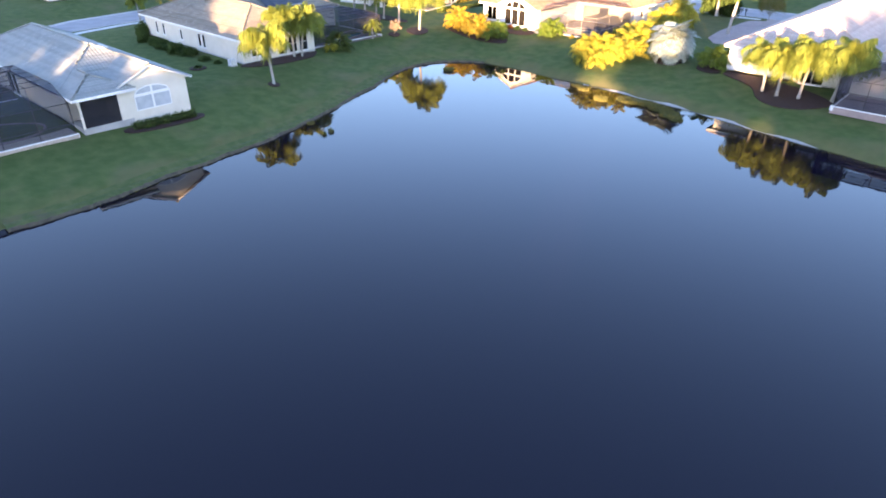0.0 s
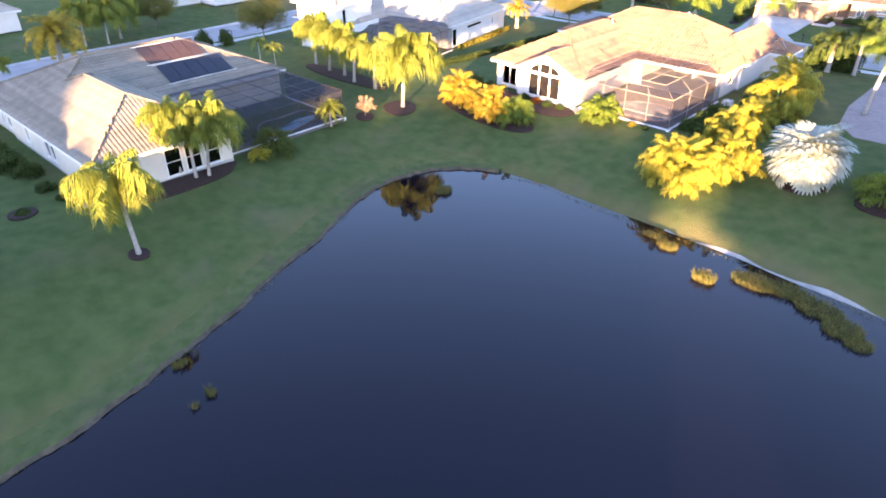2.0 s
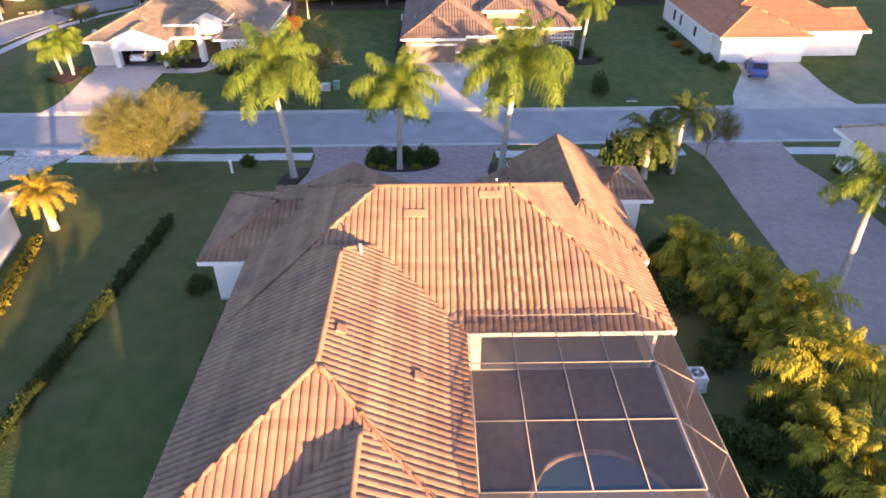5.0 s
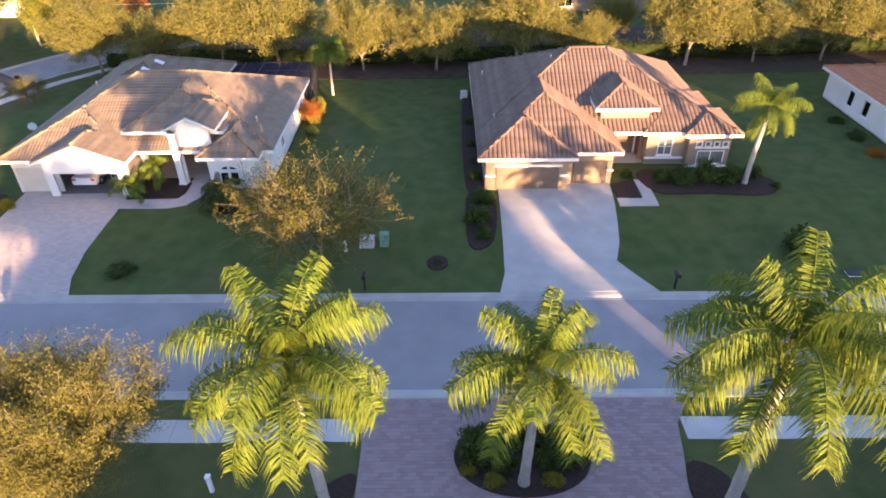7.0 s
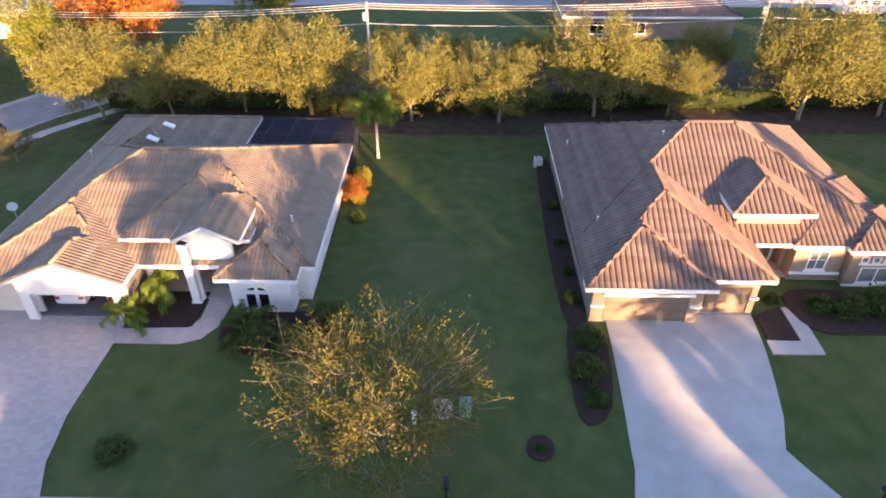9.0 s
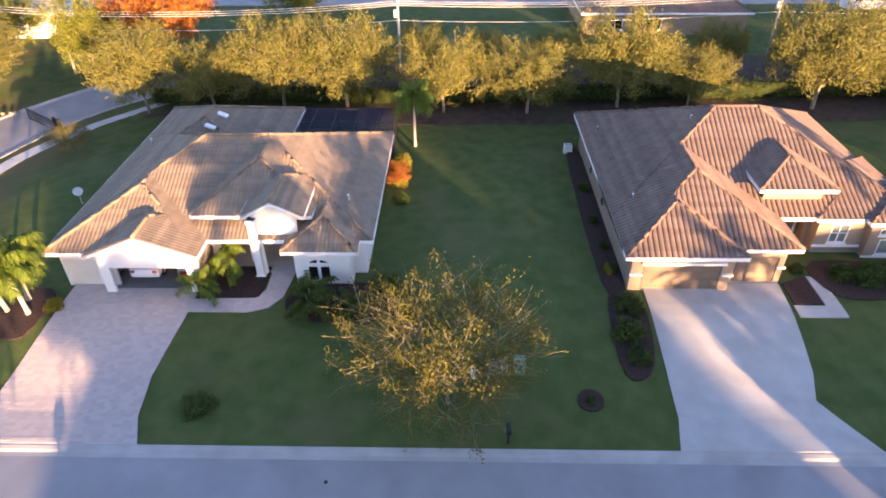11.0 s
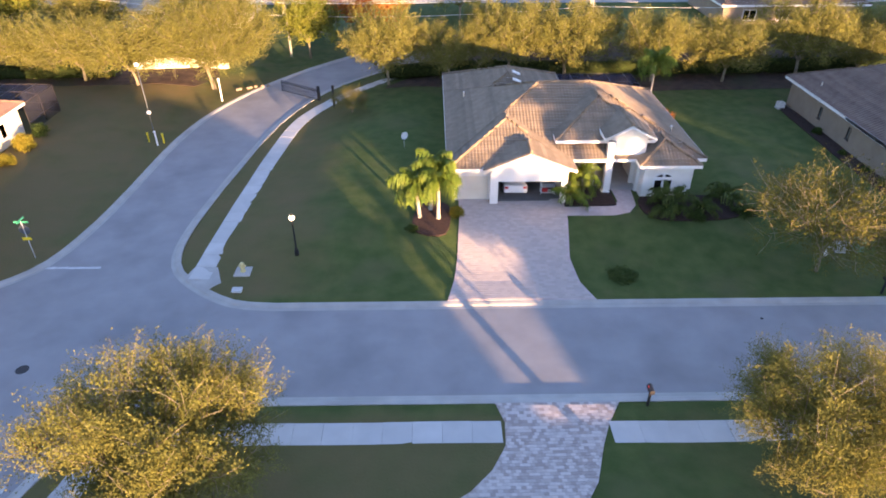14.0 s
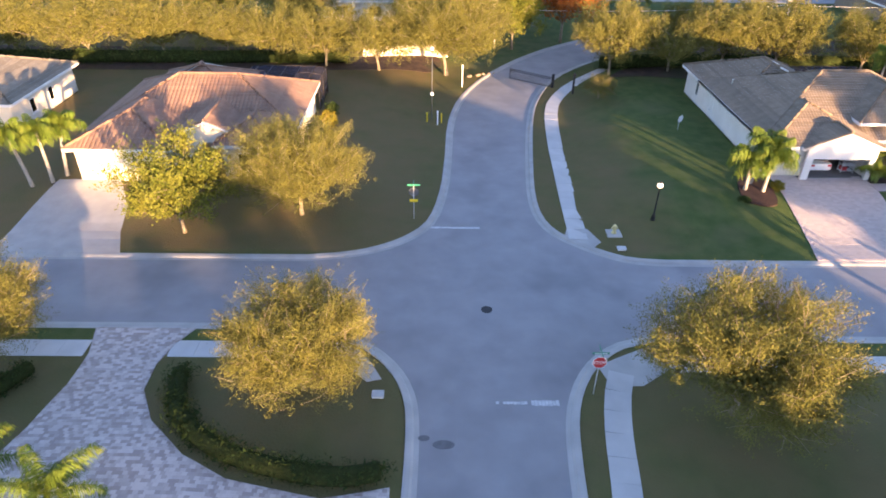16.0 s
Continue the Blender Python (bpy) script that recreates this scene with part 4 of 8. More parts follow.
def solar(x0, x1, y0, y1, z0, slope, n, label, mat=SOLARM):
    """Dark panels on a roof slope that falls towards +x from height z0 at x0, in pale pipes."""
    s = root("solar_array", label, "solar panel", "solar arrays on the roof", ((x0 + x1) / 2, (y0 + y1) / 2, z0))
    inv = s.matrix_basis.inverted()
    for i in range(n):
        a, b = y0 + (y1 - y0) * i / n + 0.03, y0 + (y1 - y0) * (i + 1) / n - 0.03
        bm = bmesh.new()
        v = [bm.verts.new((x, y, z0 - (x - x0) * slope + dz)) for dz in (0.12, 0.19) for x, y in ((x0, a), (x1, a), (x1, b), (x0, b))]
        for q in ((3, 2, 1, 0), (4, 5, 6, 7), (0, 1, 5, 4), (1, 2, 6, 5), (2, 3, 7, 6), (3, 0, 4, 7)):
            bm.faces.new([v[k] for k in q])
        part("panel", bm, mat, s).matrix_basis = inv
    for x in (x0 - 0.12, x1 + 0.12):
        bm = bmesh.new()
        beam(bm, (x, y0 - 0.3, z0 - (x - x0) * slope + 0.17), (x, y1 + 0.3, z0 - (x - x0) * slope + 0.17), 0.06)
        part("pipe", bm, WHITEF, s).matrix_basis = inv


solar(-25.2, -22.6, -80.4, -74.4, 7.14, 0.43, 5, "upper row of solar panels on a pale roof, warm glare painted brown", SOLARGLARE)
solar(-22.2, -19.6, -80.0, -73.2, 5.85, 0.43, 5, "lower row of black solar panels on a pale roof")

# the grey-roofed house with the arched window
C_W = [(-26.0, 1.0, -117.0, -105.3, "x", "hip", "hip", 4.05, 0.46), (-10.0, 3.7, -113.4, -105.3, "x", "hip", "gable", 4.05, 0.46), (-12.0, 4.1, -117.0, -111.2, "x", "hip", "hip", 4.05, 0.46)]
hC, wC, rC = house("cream house with weathered grey-green tile roof", C_W, GREYT, CREAM, amp=0.03, holes={(2, "e"): [(0.1, 3.6, 1.0, 3.7)], (2, "s"): [(12.0, 14.9, 1.0, 3.6)], (0, "s"): [(10.0, 13.0, 1.0, 3.5, "w", 2)]})
arch_window(wC, (3.45, -112.9), (3.45, -105.8), 1.6, 1.7, 3.6, 1.5, 0.75, 2, glass=BLIND)
bm = bmesh.new()
box(bm, 3.42, 3.46, -116.3, -112.86, 0.95, 3.75)
part("porch_screen", bm, PORCH, hC, "dark insect screen of a porch").matrix_basis = hC.matrix_basis.inverted()
skylight(rC, -8.0, -108.6, 5.6, 0.9, 0.5, "X", -0.4)
skylight(rC, -8.9, -108.5, 5.6, 0.4, 0.5, "X", -0.4)
cage("bronze pool cage with dark screens beside a lawn", -12.0, 3.6, -129.0, -117.2, 0.95, 2.9, 1.2, 3.0, BRONZE, "swe", 5, 4)
pool([(-4.0, -121.2), (-2.0, -118.6), (0.0, -118.6), (1.4, -120.2), (1.4, -123.5), (-1.0, -126.0), (-4.0, -125.0)], 0.95)

# the white house with an upper floor, on the corner
D_W = [(-41.5, -18.6, -41.2, -24.0, "x", "hip", "hip", 4.05, 0.42), (-30.0, -21.8, -30.0, -22.0, "y", "hip", "hip", 4.05, 0.5), (-38.2, -30.2, -50.6, -42.0, "x", "hip", "hip", 7.0, 0.36), (-41.7, -29.2, -47.1, -33.1, "y", "hip", "hip", 4.05, 0.42)]
hD, wD, rD = house("large white stucco house with an upper floor and cream roof", D_W, PALE, STUCCO, amp=0.03, holes={
    (2, "s"): [(2.2, 2.7, 4.9, 6.3, "w", 1), (3.1, 3.6, 4.9, 6.3, "w", 1), (4.0, 4.5, 4.9, 6.3, "w", 1)],
    (2, "e"): [(1.2, 2.0, 4.2, 6.3, "w", 1)],
    (0, "e"): [(1.0, 2.2, 1.0, 3.4, "w", 1), (5.0, 9.0, 2.8, 3.3, "w", 1), (12.0, 12.6, 2.2, 3.2, "w", 1)]})
dcage = cage("bronze pool cage with dark screens behind the white house", -28.5, -18.4, -48.9, -41.0, 1.0, 2.9, 0.6, 1.4, BRONZE, "se", 4, 3)
bm = bmesh.new()
box(bm, -30.6, -27.4, -50.6, -45.2, 4.0, 4.25, 0.03)
for x, y in ((-27.6, -50.4), (-27.6, -45.4), (-30.3, -50.4)):
    box(bm, x - 0.2, x + 0.2, y - 0.2, y + 0.2, 0.4, 4.0)
o = part("balcony", bm, STUCCO, hD, "white balcony on posts")
o.matrix_basis = hD.matrix_basis.inverted()
bm = bmesh.new()
box(bm, -30.3, -27.6, -50.4, -45.4, 4.25, 4.28)
part("balcony_floor", bm, PAVER, o)
for x0, x1, y0, y1 in ((-30.5, -27.45, -50.55, -50.4), (-27.6, -27.45, -50.4, -45.25)):
    bm = bmesh.new()
    box(bm, x0, x1, y0, y1, 4.25, 4.95)
    part("parapet", bm, STUCCO, o)

# the corner house stands askew to the others
ASKEW = Matrix.Translation((-18.8, -40.5, 0)) @ Matrix.Rotation(radians(10), 4, "Z") @ Matrix.Translation((18.8, 40.5, 0))
for o in (hD, dcage):
    o.matrix_basis = ASKEW @ o.matrix_basis

# the house at the eastern end of the bank
E_W = [(37.7, 54.0, -54.0, -15.0, "y", "hip", "hip", 4.05, 0.50), (51.0, 68.0, -55.0, -41.0, "x", "hip", "hip", 4.05, 0.42)]
hE, wE, rE = house("white stucco house with pale pink tile roof", E_W, PINKT, STUCCO, amp=0.04, holes={(0, "s"): [(8.5, 11.0, 1.0, 3.4, "w", 2)], (0, "w"): [(5.0, 6.2, 2.0, 3.4, "w", 1)]})
cage("pale-framed pool cage by a flower border", 52.2, 66.0, -60.5, -54.6, 1.0, 2.9, 1.0, 2.4, BRONZE, "sw", 5, 3, deck=DUSK)

# across the street: the white house with the open garage
F_W = [(-33.3, -13.1, 12.5, 28.4, "x", "hip", "hip", 4.05, 0.44), (-33.3, -21.5, 20.0, 33.6, "y", "hip", "hip", 4.02, 0.44), (-33.3, -23.6, 11.0, 21.9, "y", "hip", "hip", 4.02, 0.44),
       (-24.75, -17.0, 13.6, 24.0, "y", "hip", "hip", 5.15, 0.56), (-18.6, -13.9, 11.2, 18.0, "y", "hip", "hip", 4.05, 0.5), (-30.6, -23.55, 10.6, 16.5, "y", "gable", "hip", 4.06, 0.40), (-21.2, -17.25, 12.6, 18.0, "y", "gable", "hip", 5.72, 0.52)]
hF, wF, rF = house("white house with brown tile roof and open garage", F_W, FTILE, STUCCO, group="houses across the street", amp=0.036, glass=DIMBLIND, tile=(0.26, 0.34), holes={
    (2, "s"): [(0.2, 2.6, 0.9, 3.2), (3.3, 8.5, 0.5, 3.9)], (5, "s"): [(0.62, 5.45, 0.9, 3.05)], (1, "s"): "open", (0, "s"): [(0.3, 15.2, 0.5, 4.0)], (3, "s"): [(0.7, 2.6, 1.0, 4.3), (3.0, 5.8, 0.5, 4.8)],
    (6, "s"): [(0.42, 2.35, 0.5, 4.1)], (5, "w"): "open", (5, "n"): "open", (5, "e"): [(0.6, 4.9, 0.9, 3.4)], (6, "n"): "open", (6, "w"): "open", (6, "e"): "open",
    (0, "e"): [(4.0, 5.2, 2.0, 3.4, "w", 2), (9.0, 10.0, 2.0, 3.4, "w", 1)], (1, "w"): [(3.0, 3.9, 1.9, 3.4, "w", 1), (7.5, 8.4, 1.9, 3.4, "w", 1)]})
arch_window(wF, (-18.03, 11.774), (-14.47, 11.774), 0.8, 1.5, 1.5, 1.3, 0.45, 2)
bm = bmesh.new()
box(bm, -20.86, -20.36, 12.55, 13.05, 0.5, 5.5, 0.02)
column = part("column", bm, STUCCO, hF, "tall square white column of the entrance")
column.matrix_basis = hF.matrix_basis.inverted()
for z0, z1, e in ((0.9, 1.25, 0.08), (5.2, 5.5, 0.07)):
    bm = bmesh.new()
    box(bm, -20.86 - e, -20.36 + e, 12.55 - e, 13.05 + e, z0, z1, 0.03)
    part("moulding", bm, TRIM, column)
garage_door(wF, (-32.75, 11.57), (-24.15, 11.57), 0.2, 0.9, 2.4, 2.3, CREAM)
# added lining that keeps light out; its dark colour paints the garage's shade
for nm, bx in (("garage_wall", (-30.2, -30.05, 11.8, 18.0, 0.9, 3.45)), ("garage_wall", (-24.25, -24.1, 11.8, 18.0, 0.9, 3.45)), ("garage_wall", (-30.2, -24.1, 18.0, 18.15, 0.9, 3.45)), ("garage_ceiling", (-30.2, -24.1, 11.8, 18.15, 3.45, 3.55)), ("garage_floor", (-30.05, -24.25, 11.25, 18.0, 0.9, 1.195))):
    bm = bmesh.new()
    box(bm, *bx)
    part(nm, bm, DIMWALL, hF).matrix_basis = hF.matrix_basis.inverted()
for x, y, z in ((-28.5, 31.0, 4.9), (-31.5, 24.5, 5.0), (-24.2, 19.5, 6.0), (-15.0, 16.0, 5.0)):
    roof_vent(rF, x, y, z)
skylight(rF, -26.5, 27.0, 6.24, 0.8, 0.5, "Y", 0.415)
skylight(rF, -26.7, 24.5, 6.33, 0.8, 0.5, "Y", 0.415)
cage("dark screened enclosure behind the white house", -21.4, -13.4, 27.6, 34.0, 1.0, 2.9, 0.4, 1.2, BRONZE, "new", 3, 2)

# the tan house with barrel tiles
G_W = [(2.4, 22.4, 15.4, 32.4, "x", "hip", "hip", 4.05, 0.49), (2.4, 13.3, 11.75, 20.84, "y", "hip", "gable", 4.02, 0.49), (15.7, 22.9, 15.2, 24.0, "y", "hip", "hip", 4.05, 0.44), (11.9, 16.9, 16.1, 24.5, "y", "hip", "hip", 5.72, 0.48), (18.9, 23.4, 14.7, 20.0, "y", "hip", "hip", 4.05, 0.46),
       (2.4, 9.75, 10.9, 18.12, "y", "hip", "gable", 3.985, 0.49)]
hG, wG, rG = house("tan stucco house with brown barrel-tile roof", G_W, BROWN, TAN, group="houses across the street", amp=0.085, glass=DIMBLIND, holes={
    (1, "s"): [(6.75, 9.4, 0.9, 3.1)], (5, "s"): [(0.75, 5.55, 0.9, 3.1)], (3, "s"): [(1.5, 3.5, 0.9, 3.9)], (0, "s"): [(8.5, 13.5, 0.3, 3.9)], (2, "s"): [(0.9, 2.1, 1.9, 3.4, "w", 2, 2)], (4, "s"): [(0.6, 1.1, 2.8, 3.3, "w", 1), (1.3, 1.8, 2.8, 3.3, "w", 1), (2.0, 2.5, 2.8, 3.3, "w", 1), (2.7, 3.2, 2.8, 3.3, "w", 1), (0.8, 3.0, 1.3, 2.5, "w", 2)],
    (0, "w"): [(6.0, 6.45, 2.1, 3.2), (11.0, 11.45, 2.1, 3.2)]})
for k in (6.0, 11.0):
    window(wG, (2.95, 31.85), (2.95, 15.95), (k, k + 0.45, 2.1, 3.2), BRONZE, 1, 1, DIMBLIND)
garage_door(wG, (3.03, 11.48), (9.17, 11.48), 0.75, 0.9, 4.8, 2.2, DOORB)
garage_door(wG, (3.056, 12.306), (12.744, 12.306), 6.75, 0.9, 2.65, 2.2, DOORB)
for x, y, z in ((3.5, 27.7, 4.6), (3.9, 16.7, 4.75), (9.2, 23.6, 7.35)):
    roof_vent(rG, x, y, z)
skylight(rG, 6.5, 18.5, 6.02, 0.5, 0.4, "Y", -0.455, BROWN)

# white ledges on the tan front
for nm, bx in (("lintel", (3.6, 8.75, 11.30, 11.46, 3.14, 3.32)), ("ledge", (2.92, 3.72, 11.33, 11.46, 2.30, 2.44)), ("ledge", (8.62, 9.28, 11.33, 11.46, 2.30, 2.44)), ("ledge", (12.32, 12.84, 12.16, 12.28, 2.30, 2.44)),
               ("ledge", (16.2, 19.35, 15.62, 15.74, 1.62, 1.76)), ("ledge", (19.4, 22.9, 15.12, 15.24, 1.10, 1.22))):
    bm = bmesh.new()
    box(bm, *bx)
    part(nm, bm, TRIM, hG, "white moulded ledge").matrix_basis = hG.matrix_basis.inverted()

# the front door in its recess under the tall entry
for nm, mat, bx in (("front_door", DOORB, (14.05, 15.75, 17.75, 17.83, 0.95, 3.4)), ("door_frame", TRIM, (13.9, 14.05, 17.70, 17.88, 0.95, 3.5)), ("door_frame", TRIM, (15.75, 15.9, 17.70, 17.88, 0.95, 3.5)), ("door_frame", TRIM, (13.9, 15.9, 17.70, 17.88, 3.4, 3.52)), ("porch_wall", TAN, (12.4, 16.4, 17.88, 18.06, 0.9, 5.4))):
    bm = bmesh.new()
    box(bm, *bx)
    part(nm, bm, mat, hG).matrix_basis = hG.matrix_basis.inverted()

# the red-roofed house
H_W = [(37.6, 56.0, 12.0, 31.0, "y", "hip", "hip", 4.05, 0.36), (38.0, 48.5, 9.8, 20.0, "y", "hip", "hip", 4.05, 0.40), (47.0, 56.0, 12.5, 20.0, "x", "hip", "gable", 4.05, 0.4)]
hH, wH, rH = house("white house with orange-red tile roof", H_W, RUST, STUCCO, group="houses across the street", amp=0.05, holes={
    (0, "w"): [(4.0, 5.0, 1.9, 3.4, "w", 1), (6.6, 7.6, 1.9, 3.4, "w", 1), (12.0, 13.0, 2.0, 3.3, "w", 1)], (1, "s"): [(1.2, 6.0, 0.9, 3.1)]})
garage_door(wH, (38.55, 10.35), (47.95, 10.35), 1.2, 0.9, 4.8, 2.2, WHITEF)

# the mottled red house beyond the crossing
I_W = [(-90.5, -72.8, 13.5, 26.0, "x", "hip", "hip", 4.05, 0.44), (-90.5, -82.0, 9.0, 20.0, "y", "hip", "hip", 4.05, 0.42), (-89.0, -79.0, 20.0, 29.0, "y", "hip", "hip", 4.05, 0.44), (-82.2, -77.4, 11.4, 20.0, "y", "gable", "hip", 4.5, 0.45), (-79.0, -73.4, 9.9, 17.0, "y", "hip", "hip", 4.05, 0.5)]
hI, wI, rI = house("cream house with mottled red tile roof", I_W, material("mottled_tile", (0.245, 0.142, 0.096), (0.31, 0.186, 0.13), 1.6, 0.85, 0.2, 30.0, (0.205, 0.12, 0.092), 0.5, (0.5, 0.8), rand=0.12), CREAM,
                   group="houses across the street", amp=0.05, holes={(1, "s"): [(1.0, 5.8, 0.9, 3.1)], (0, "e"): [(5.0, 6.0, 1.9, 3.3, "w", 1), (8.0, 9.0, 1.9, 3.3, "w", 1)], (4, "s"): [(1.2, 3.2, 1.6, 3.2, "w", 2)], (3, "s"): [(1.2, 3.2, 1.0, 3.6)]})
garage_door(wI, (-89.95, 9.55), (-82.55, 9.55), 1.0, 0.9, 4.8, 2.2, CREAM)
cage("bronze pool cage behind the red-roofed house", -81.0, -73.0, 26.0, 31.6, 1.0, 2.9, 0.4, 1.0, BRONZE, "new", 4, 2)

# the next house along
J_W = [(-118.0, -99.8, 18.5, 31.5, "x", "hip", "hip", 4.05, 0.42), (-118.0, -106.0, 10.0, 22.0, "y", "hip", "hip", 4.05, 0.42)]
hJ, wJ, rJ = house("cream house with weathered tan tile roof", J_W, PALEB, CREAM, group="houses across the street", amp=0.03, holes={(0, "e"): [(3.0, 4.0, 1.9, 3.3, "w", 1), (6.5, 7.5, 1.9, 3.3, "w", 1)]})


# ---- trees and shrubs ----
def frond_mesh(name, mat, length, lift, arch, pairs, blade, hang, splay=0.75, stem=0.16, wide=0.022, wild=0.35):
    """One feather palm leaf from the origin along +x: a rib that rises and bows over, with narrow leaflets hanging from both sides."""
    bm = bmesh.new()
    n = 12
    pts, p = [Vector((0, 0, 0))], Vector((0, 0, 0))
    for i in range(n):
        ang = math.radians(lift - arch * ((i + 0.5) / n) ** 1.2)
        p = p + Vector((math.cos(ang), 0, math.sin(ang))) * (length / n)
        pts.append(p.copy())
    tube(bm, pts, [0.04 * (1 - 0.85 * i / n) + 0.004 for i in range(n + 1)], 3, False)

    def at(s):
        k = min(int(s * n), n - 1)
        return pts[k].lerp(pts[k + 1], s * n - k), (pts[k + 1] - pts[k]).normalized()
    rnd = random.Random(len(name) * 7 + int(length * 10) + int(arch))
    for i in range(pairs):
        s = stem + (0.985 - stem) * i / (pairs - 1)
        o, t = at(s)
        up = Vector((-t.z, 0, t.x)) if t.x > 0 else Vector((t.z, 0, -t.x))
        L = blade * (0.42 + 0.58 * math.sin(math.pi * min(1, 0.2 + 0.72 * (s - stem) / (1 - stem))))
        for side in (-1, 1):
            l = L * rnd.uniform(0.75, 1.12)
            d = (t * (1 - splay + rnd.uniform(-0.1, 0.15)) + Vector((0, side, 0)) * splay + up * rnd.uniform(-wild, wild)).normalized()
            q1 = o + d * (l * 0.5) + Vector((0, 0, -hang * l * 0.16))
            q2 = o + d * (l * 0.88) + Vector((0, 0, -hang * l * 0.6))
            wv = t * wide * rnd.uniform(0.8, 1.3)
            v = [bm.verts.new(x) for x in (o - wv * 0.6, o + wv * 0.6, q1 + wv, q1 - wv, q2)]
            bm.faces.new((v[0], v[1], v[2], v[3]))
            bm.faces.new((v[3], v[2], v[4]))
    return mesh_of(name, bm, mat)


def fronds(kind, mat, length, blade, pairs, hang, wide=0.022, wild=0.35, stem=0.16, bows=((80, 80, 0.8), (60, 118, 1.0), (36, 124, 1.0), (6, 92, 0.95))):
    return [frond_mesh(kind, mat, length * a, lift, arch, pairs, blade, hang, 0.75, stem, wide, wild) for lift, arch, a in bows]


ROYAL = fronds("frond", FROND, 3.5, 0.80, 124, 1.3, 0.019, 0.75, 0.14, ((78, 62, 0.85), (54, 96, 1.0), (28, 100, 1.0), (-4, 78, 0.95)))
QUEEN = fronds("frond", QFROND, 3.6, 1.05, 66, 2.3, 0.040, 0.8, 0.1)
DATE = fronds("frond", QFROND, 2.6, 0.42, 46, 0.4)
GOLDDATE = fronds("frond", AMBER, 2.6, 0.42, 46, 0.4)
DARKDATE = fronds("frond", DEEP, 2.6, 0.42, 46, 0.4)
GARDEN = fronds("frond", FROND, 3.4, 1.0, 66, 2.0, 0.036, 0.8, 0.1)
ARECA = [fronds("frond", m, 2.1, 0.52, 30, 1.2, 0.028, 0.5) for m in (GOLD, AMBER, FROND, DEEP)]


def put(name, me, parent, turn, tilt, at, size=1.0):
    return shared(name, me, parent, Matrix.Translation(at) @ Matrix.Rotation(turn, 4, "Z") @ Matrix.Rotation(tilt, 4, "Y") @ Matrix.Scale(size, 4))


def palm(label, x, y, trunk_h, meshes, count, size=1.0, thick=0.2, lean=(0, 0), shaft=0.0, seed=0, group="palms", low=1.0, fibre=0.0):
    """A feather palm: ringed trunk, green shaft where it has one, and a head of single fronds."""
    rnd = random.Random(seed)
    z = gz(x, y)
    t = root("palm_tree", label, "palm", group, (x, y, z), rnd.uniform(0, 0.3))
    bm = bmesh.new()
    n = max(6, int(trunk_h / 0.45))
    pts = [Vector((lean[0] * (i / n) ** 1.4, lean[1] * (i / n) ** 1.4, -0.2 + (trunk_h + 0.2) * i / n)) for i in range(n + 1)]
    rad = [thick * (1.35 - 0.35 * min(1, i / (n * 0.2)) + 0.10 * math.sin(math.pi * i / n) - 0.28 * i / n) * (1.04 if i % 2 else 0.97) for i in range(n + 1)]
    tube(bm, pts, rad, 10)
    part("trunk", bm, PALMBARK, t)
    top = pts[-1]
    if shaft:
        bm = bmesh.new()
        tube(bm, [top + Vector((0, 0, k * shaft)) for k in (-0.02, 0.3, 0.7, 1.0)], [thick * 0.75, thick * 0.85, thick * 0.65, thick * 0.4], 8)
        part("crownshaft", bm, SHAFT, t)
        top = top + Vector((0, 0, shaft))
    if fibre:
        bm = bmesh.new()
        tube(bm, [top + Vector((0, 0, k)) for k in (-0.9, -0.4, 0.05)], [thick * 1.0, thick * 1.5, thick * 1.1], 8)
        part("crown_base", bm, BARK, t)
    for i in range(count):
        s = i / count
        k = 0 if s < 0.16 else 1 if s < 0.45 else 2 if s < 0.45 + 0.4 * low else 3
        put("frond", meshes[k], t, i * 2.39996 + rnd.uniform(-0.25, 0.25), rnd.uniform(-0.16, 0.16), top + Vector((0, 0, 0.12 * (1 - s))), size * rnd.uniform(0.88, 1.08))
    return t


def clump(label, x, y, r, h, meshes, count, seed=0, group="clumping palms", name="palm_clump"):
    """A palm that grows as many stems from the ground: upright plumes in the middle, arching ones towards the rim."""
    r, h = r * 1.1, h * 1.08
    rnd = random.Random(seed)
    t = root(name, label, "palm", group, (x, y, gz(x, y) - 0.05))
    tips = []
    for i in range(max(7, int(8 * r))):
        q = math.sqrt((i + 0.5) / max(7, int(8 * r)))
        a, d = i * 2.39996 + rnd.uniform(-0.4, 0.4), r * 0.62 * q
        hh = h * (0.66 - 0.34 * q * q) * rnd.uniform(0.8, 1.12)
        b = Vector((math.cos(a) * d * 0.7, math.sin(a) * d * 0.7, 0))
        e = Vector((math.cos(a) * d, math.sin(a) * d, hh))
        bm = bmesh.new()
        tube(bm, [b, b.lerp(e, 0.5) + Vector((0, 0, 0.08 * hh)), e], [0.05, 0.045, 0.04], 5)
        part("stem", bm, SHAFT, t)
        tips.append((e, a, q))
    for i in range(int(count * 3.0)):
        e, a, q = tips[i % len(tips)]
        low = i >= len(tips) * 4
        o = Vector((e.x, e.y, e.z * (rnd.uniform(0.3, 0.75) if low else rnd.uniform(0.9, 1.02))))
        out = a + rnd.gauss(0, 0.5 + 1.6 * (1 - q))
        k = rnd.choice((0, 0, 0, 1) if q < 0.45 and not low else (0, 1, 1, 2) if not low else (1, 2, 2))
        put("frond", meshes[k], t, out, rnd.uniform(-0.2, 0.15), o, (0.46 + 0.12 * h) * rnd.uniform(0.6, 1.2))
    return t


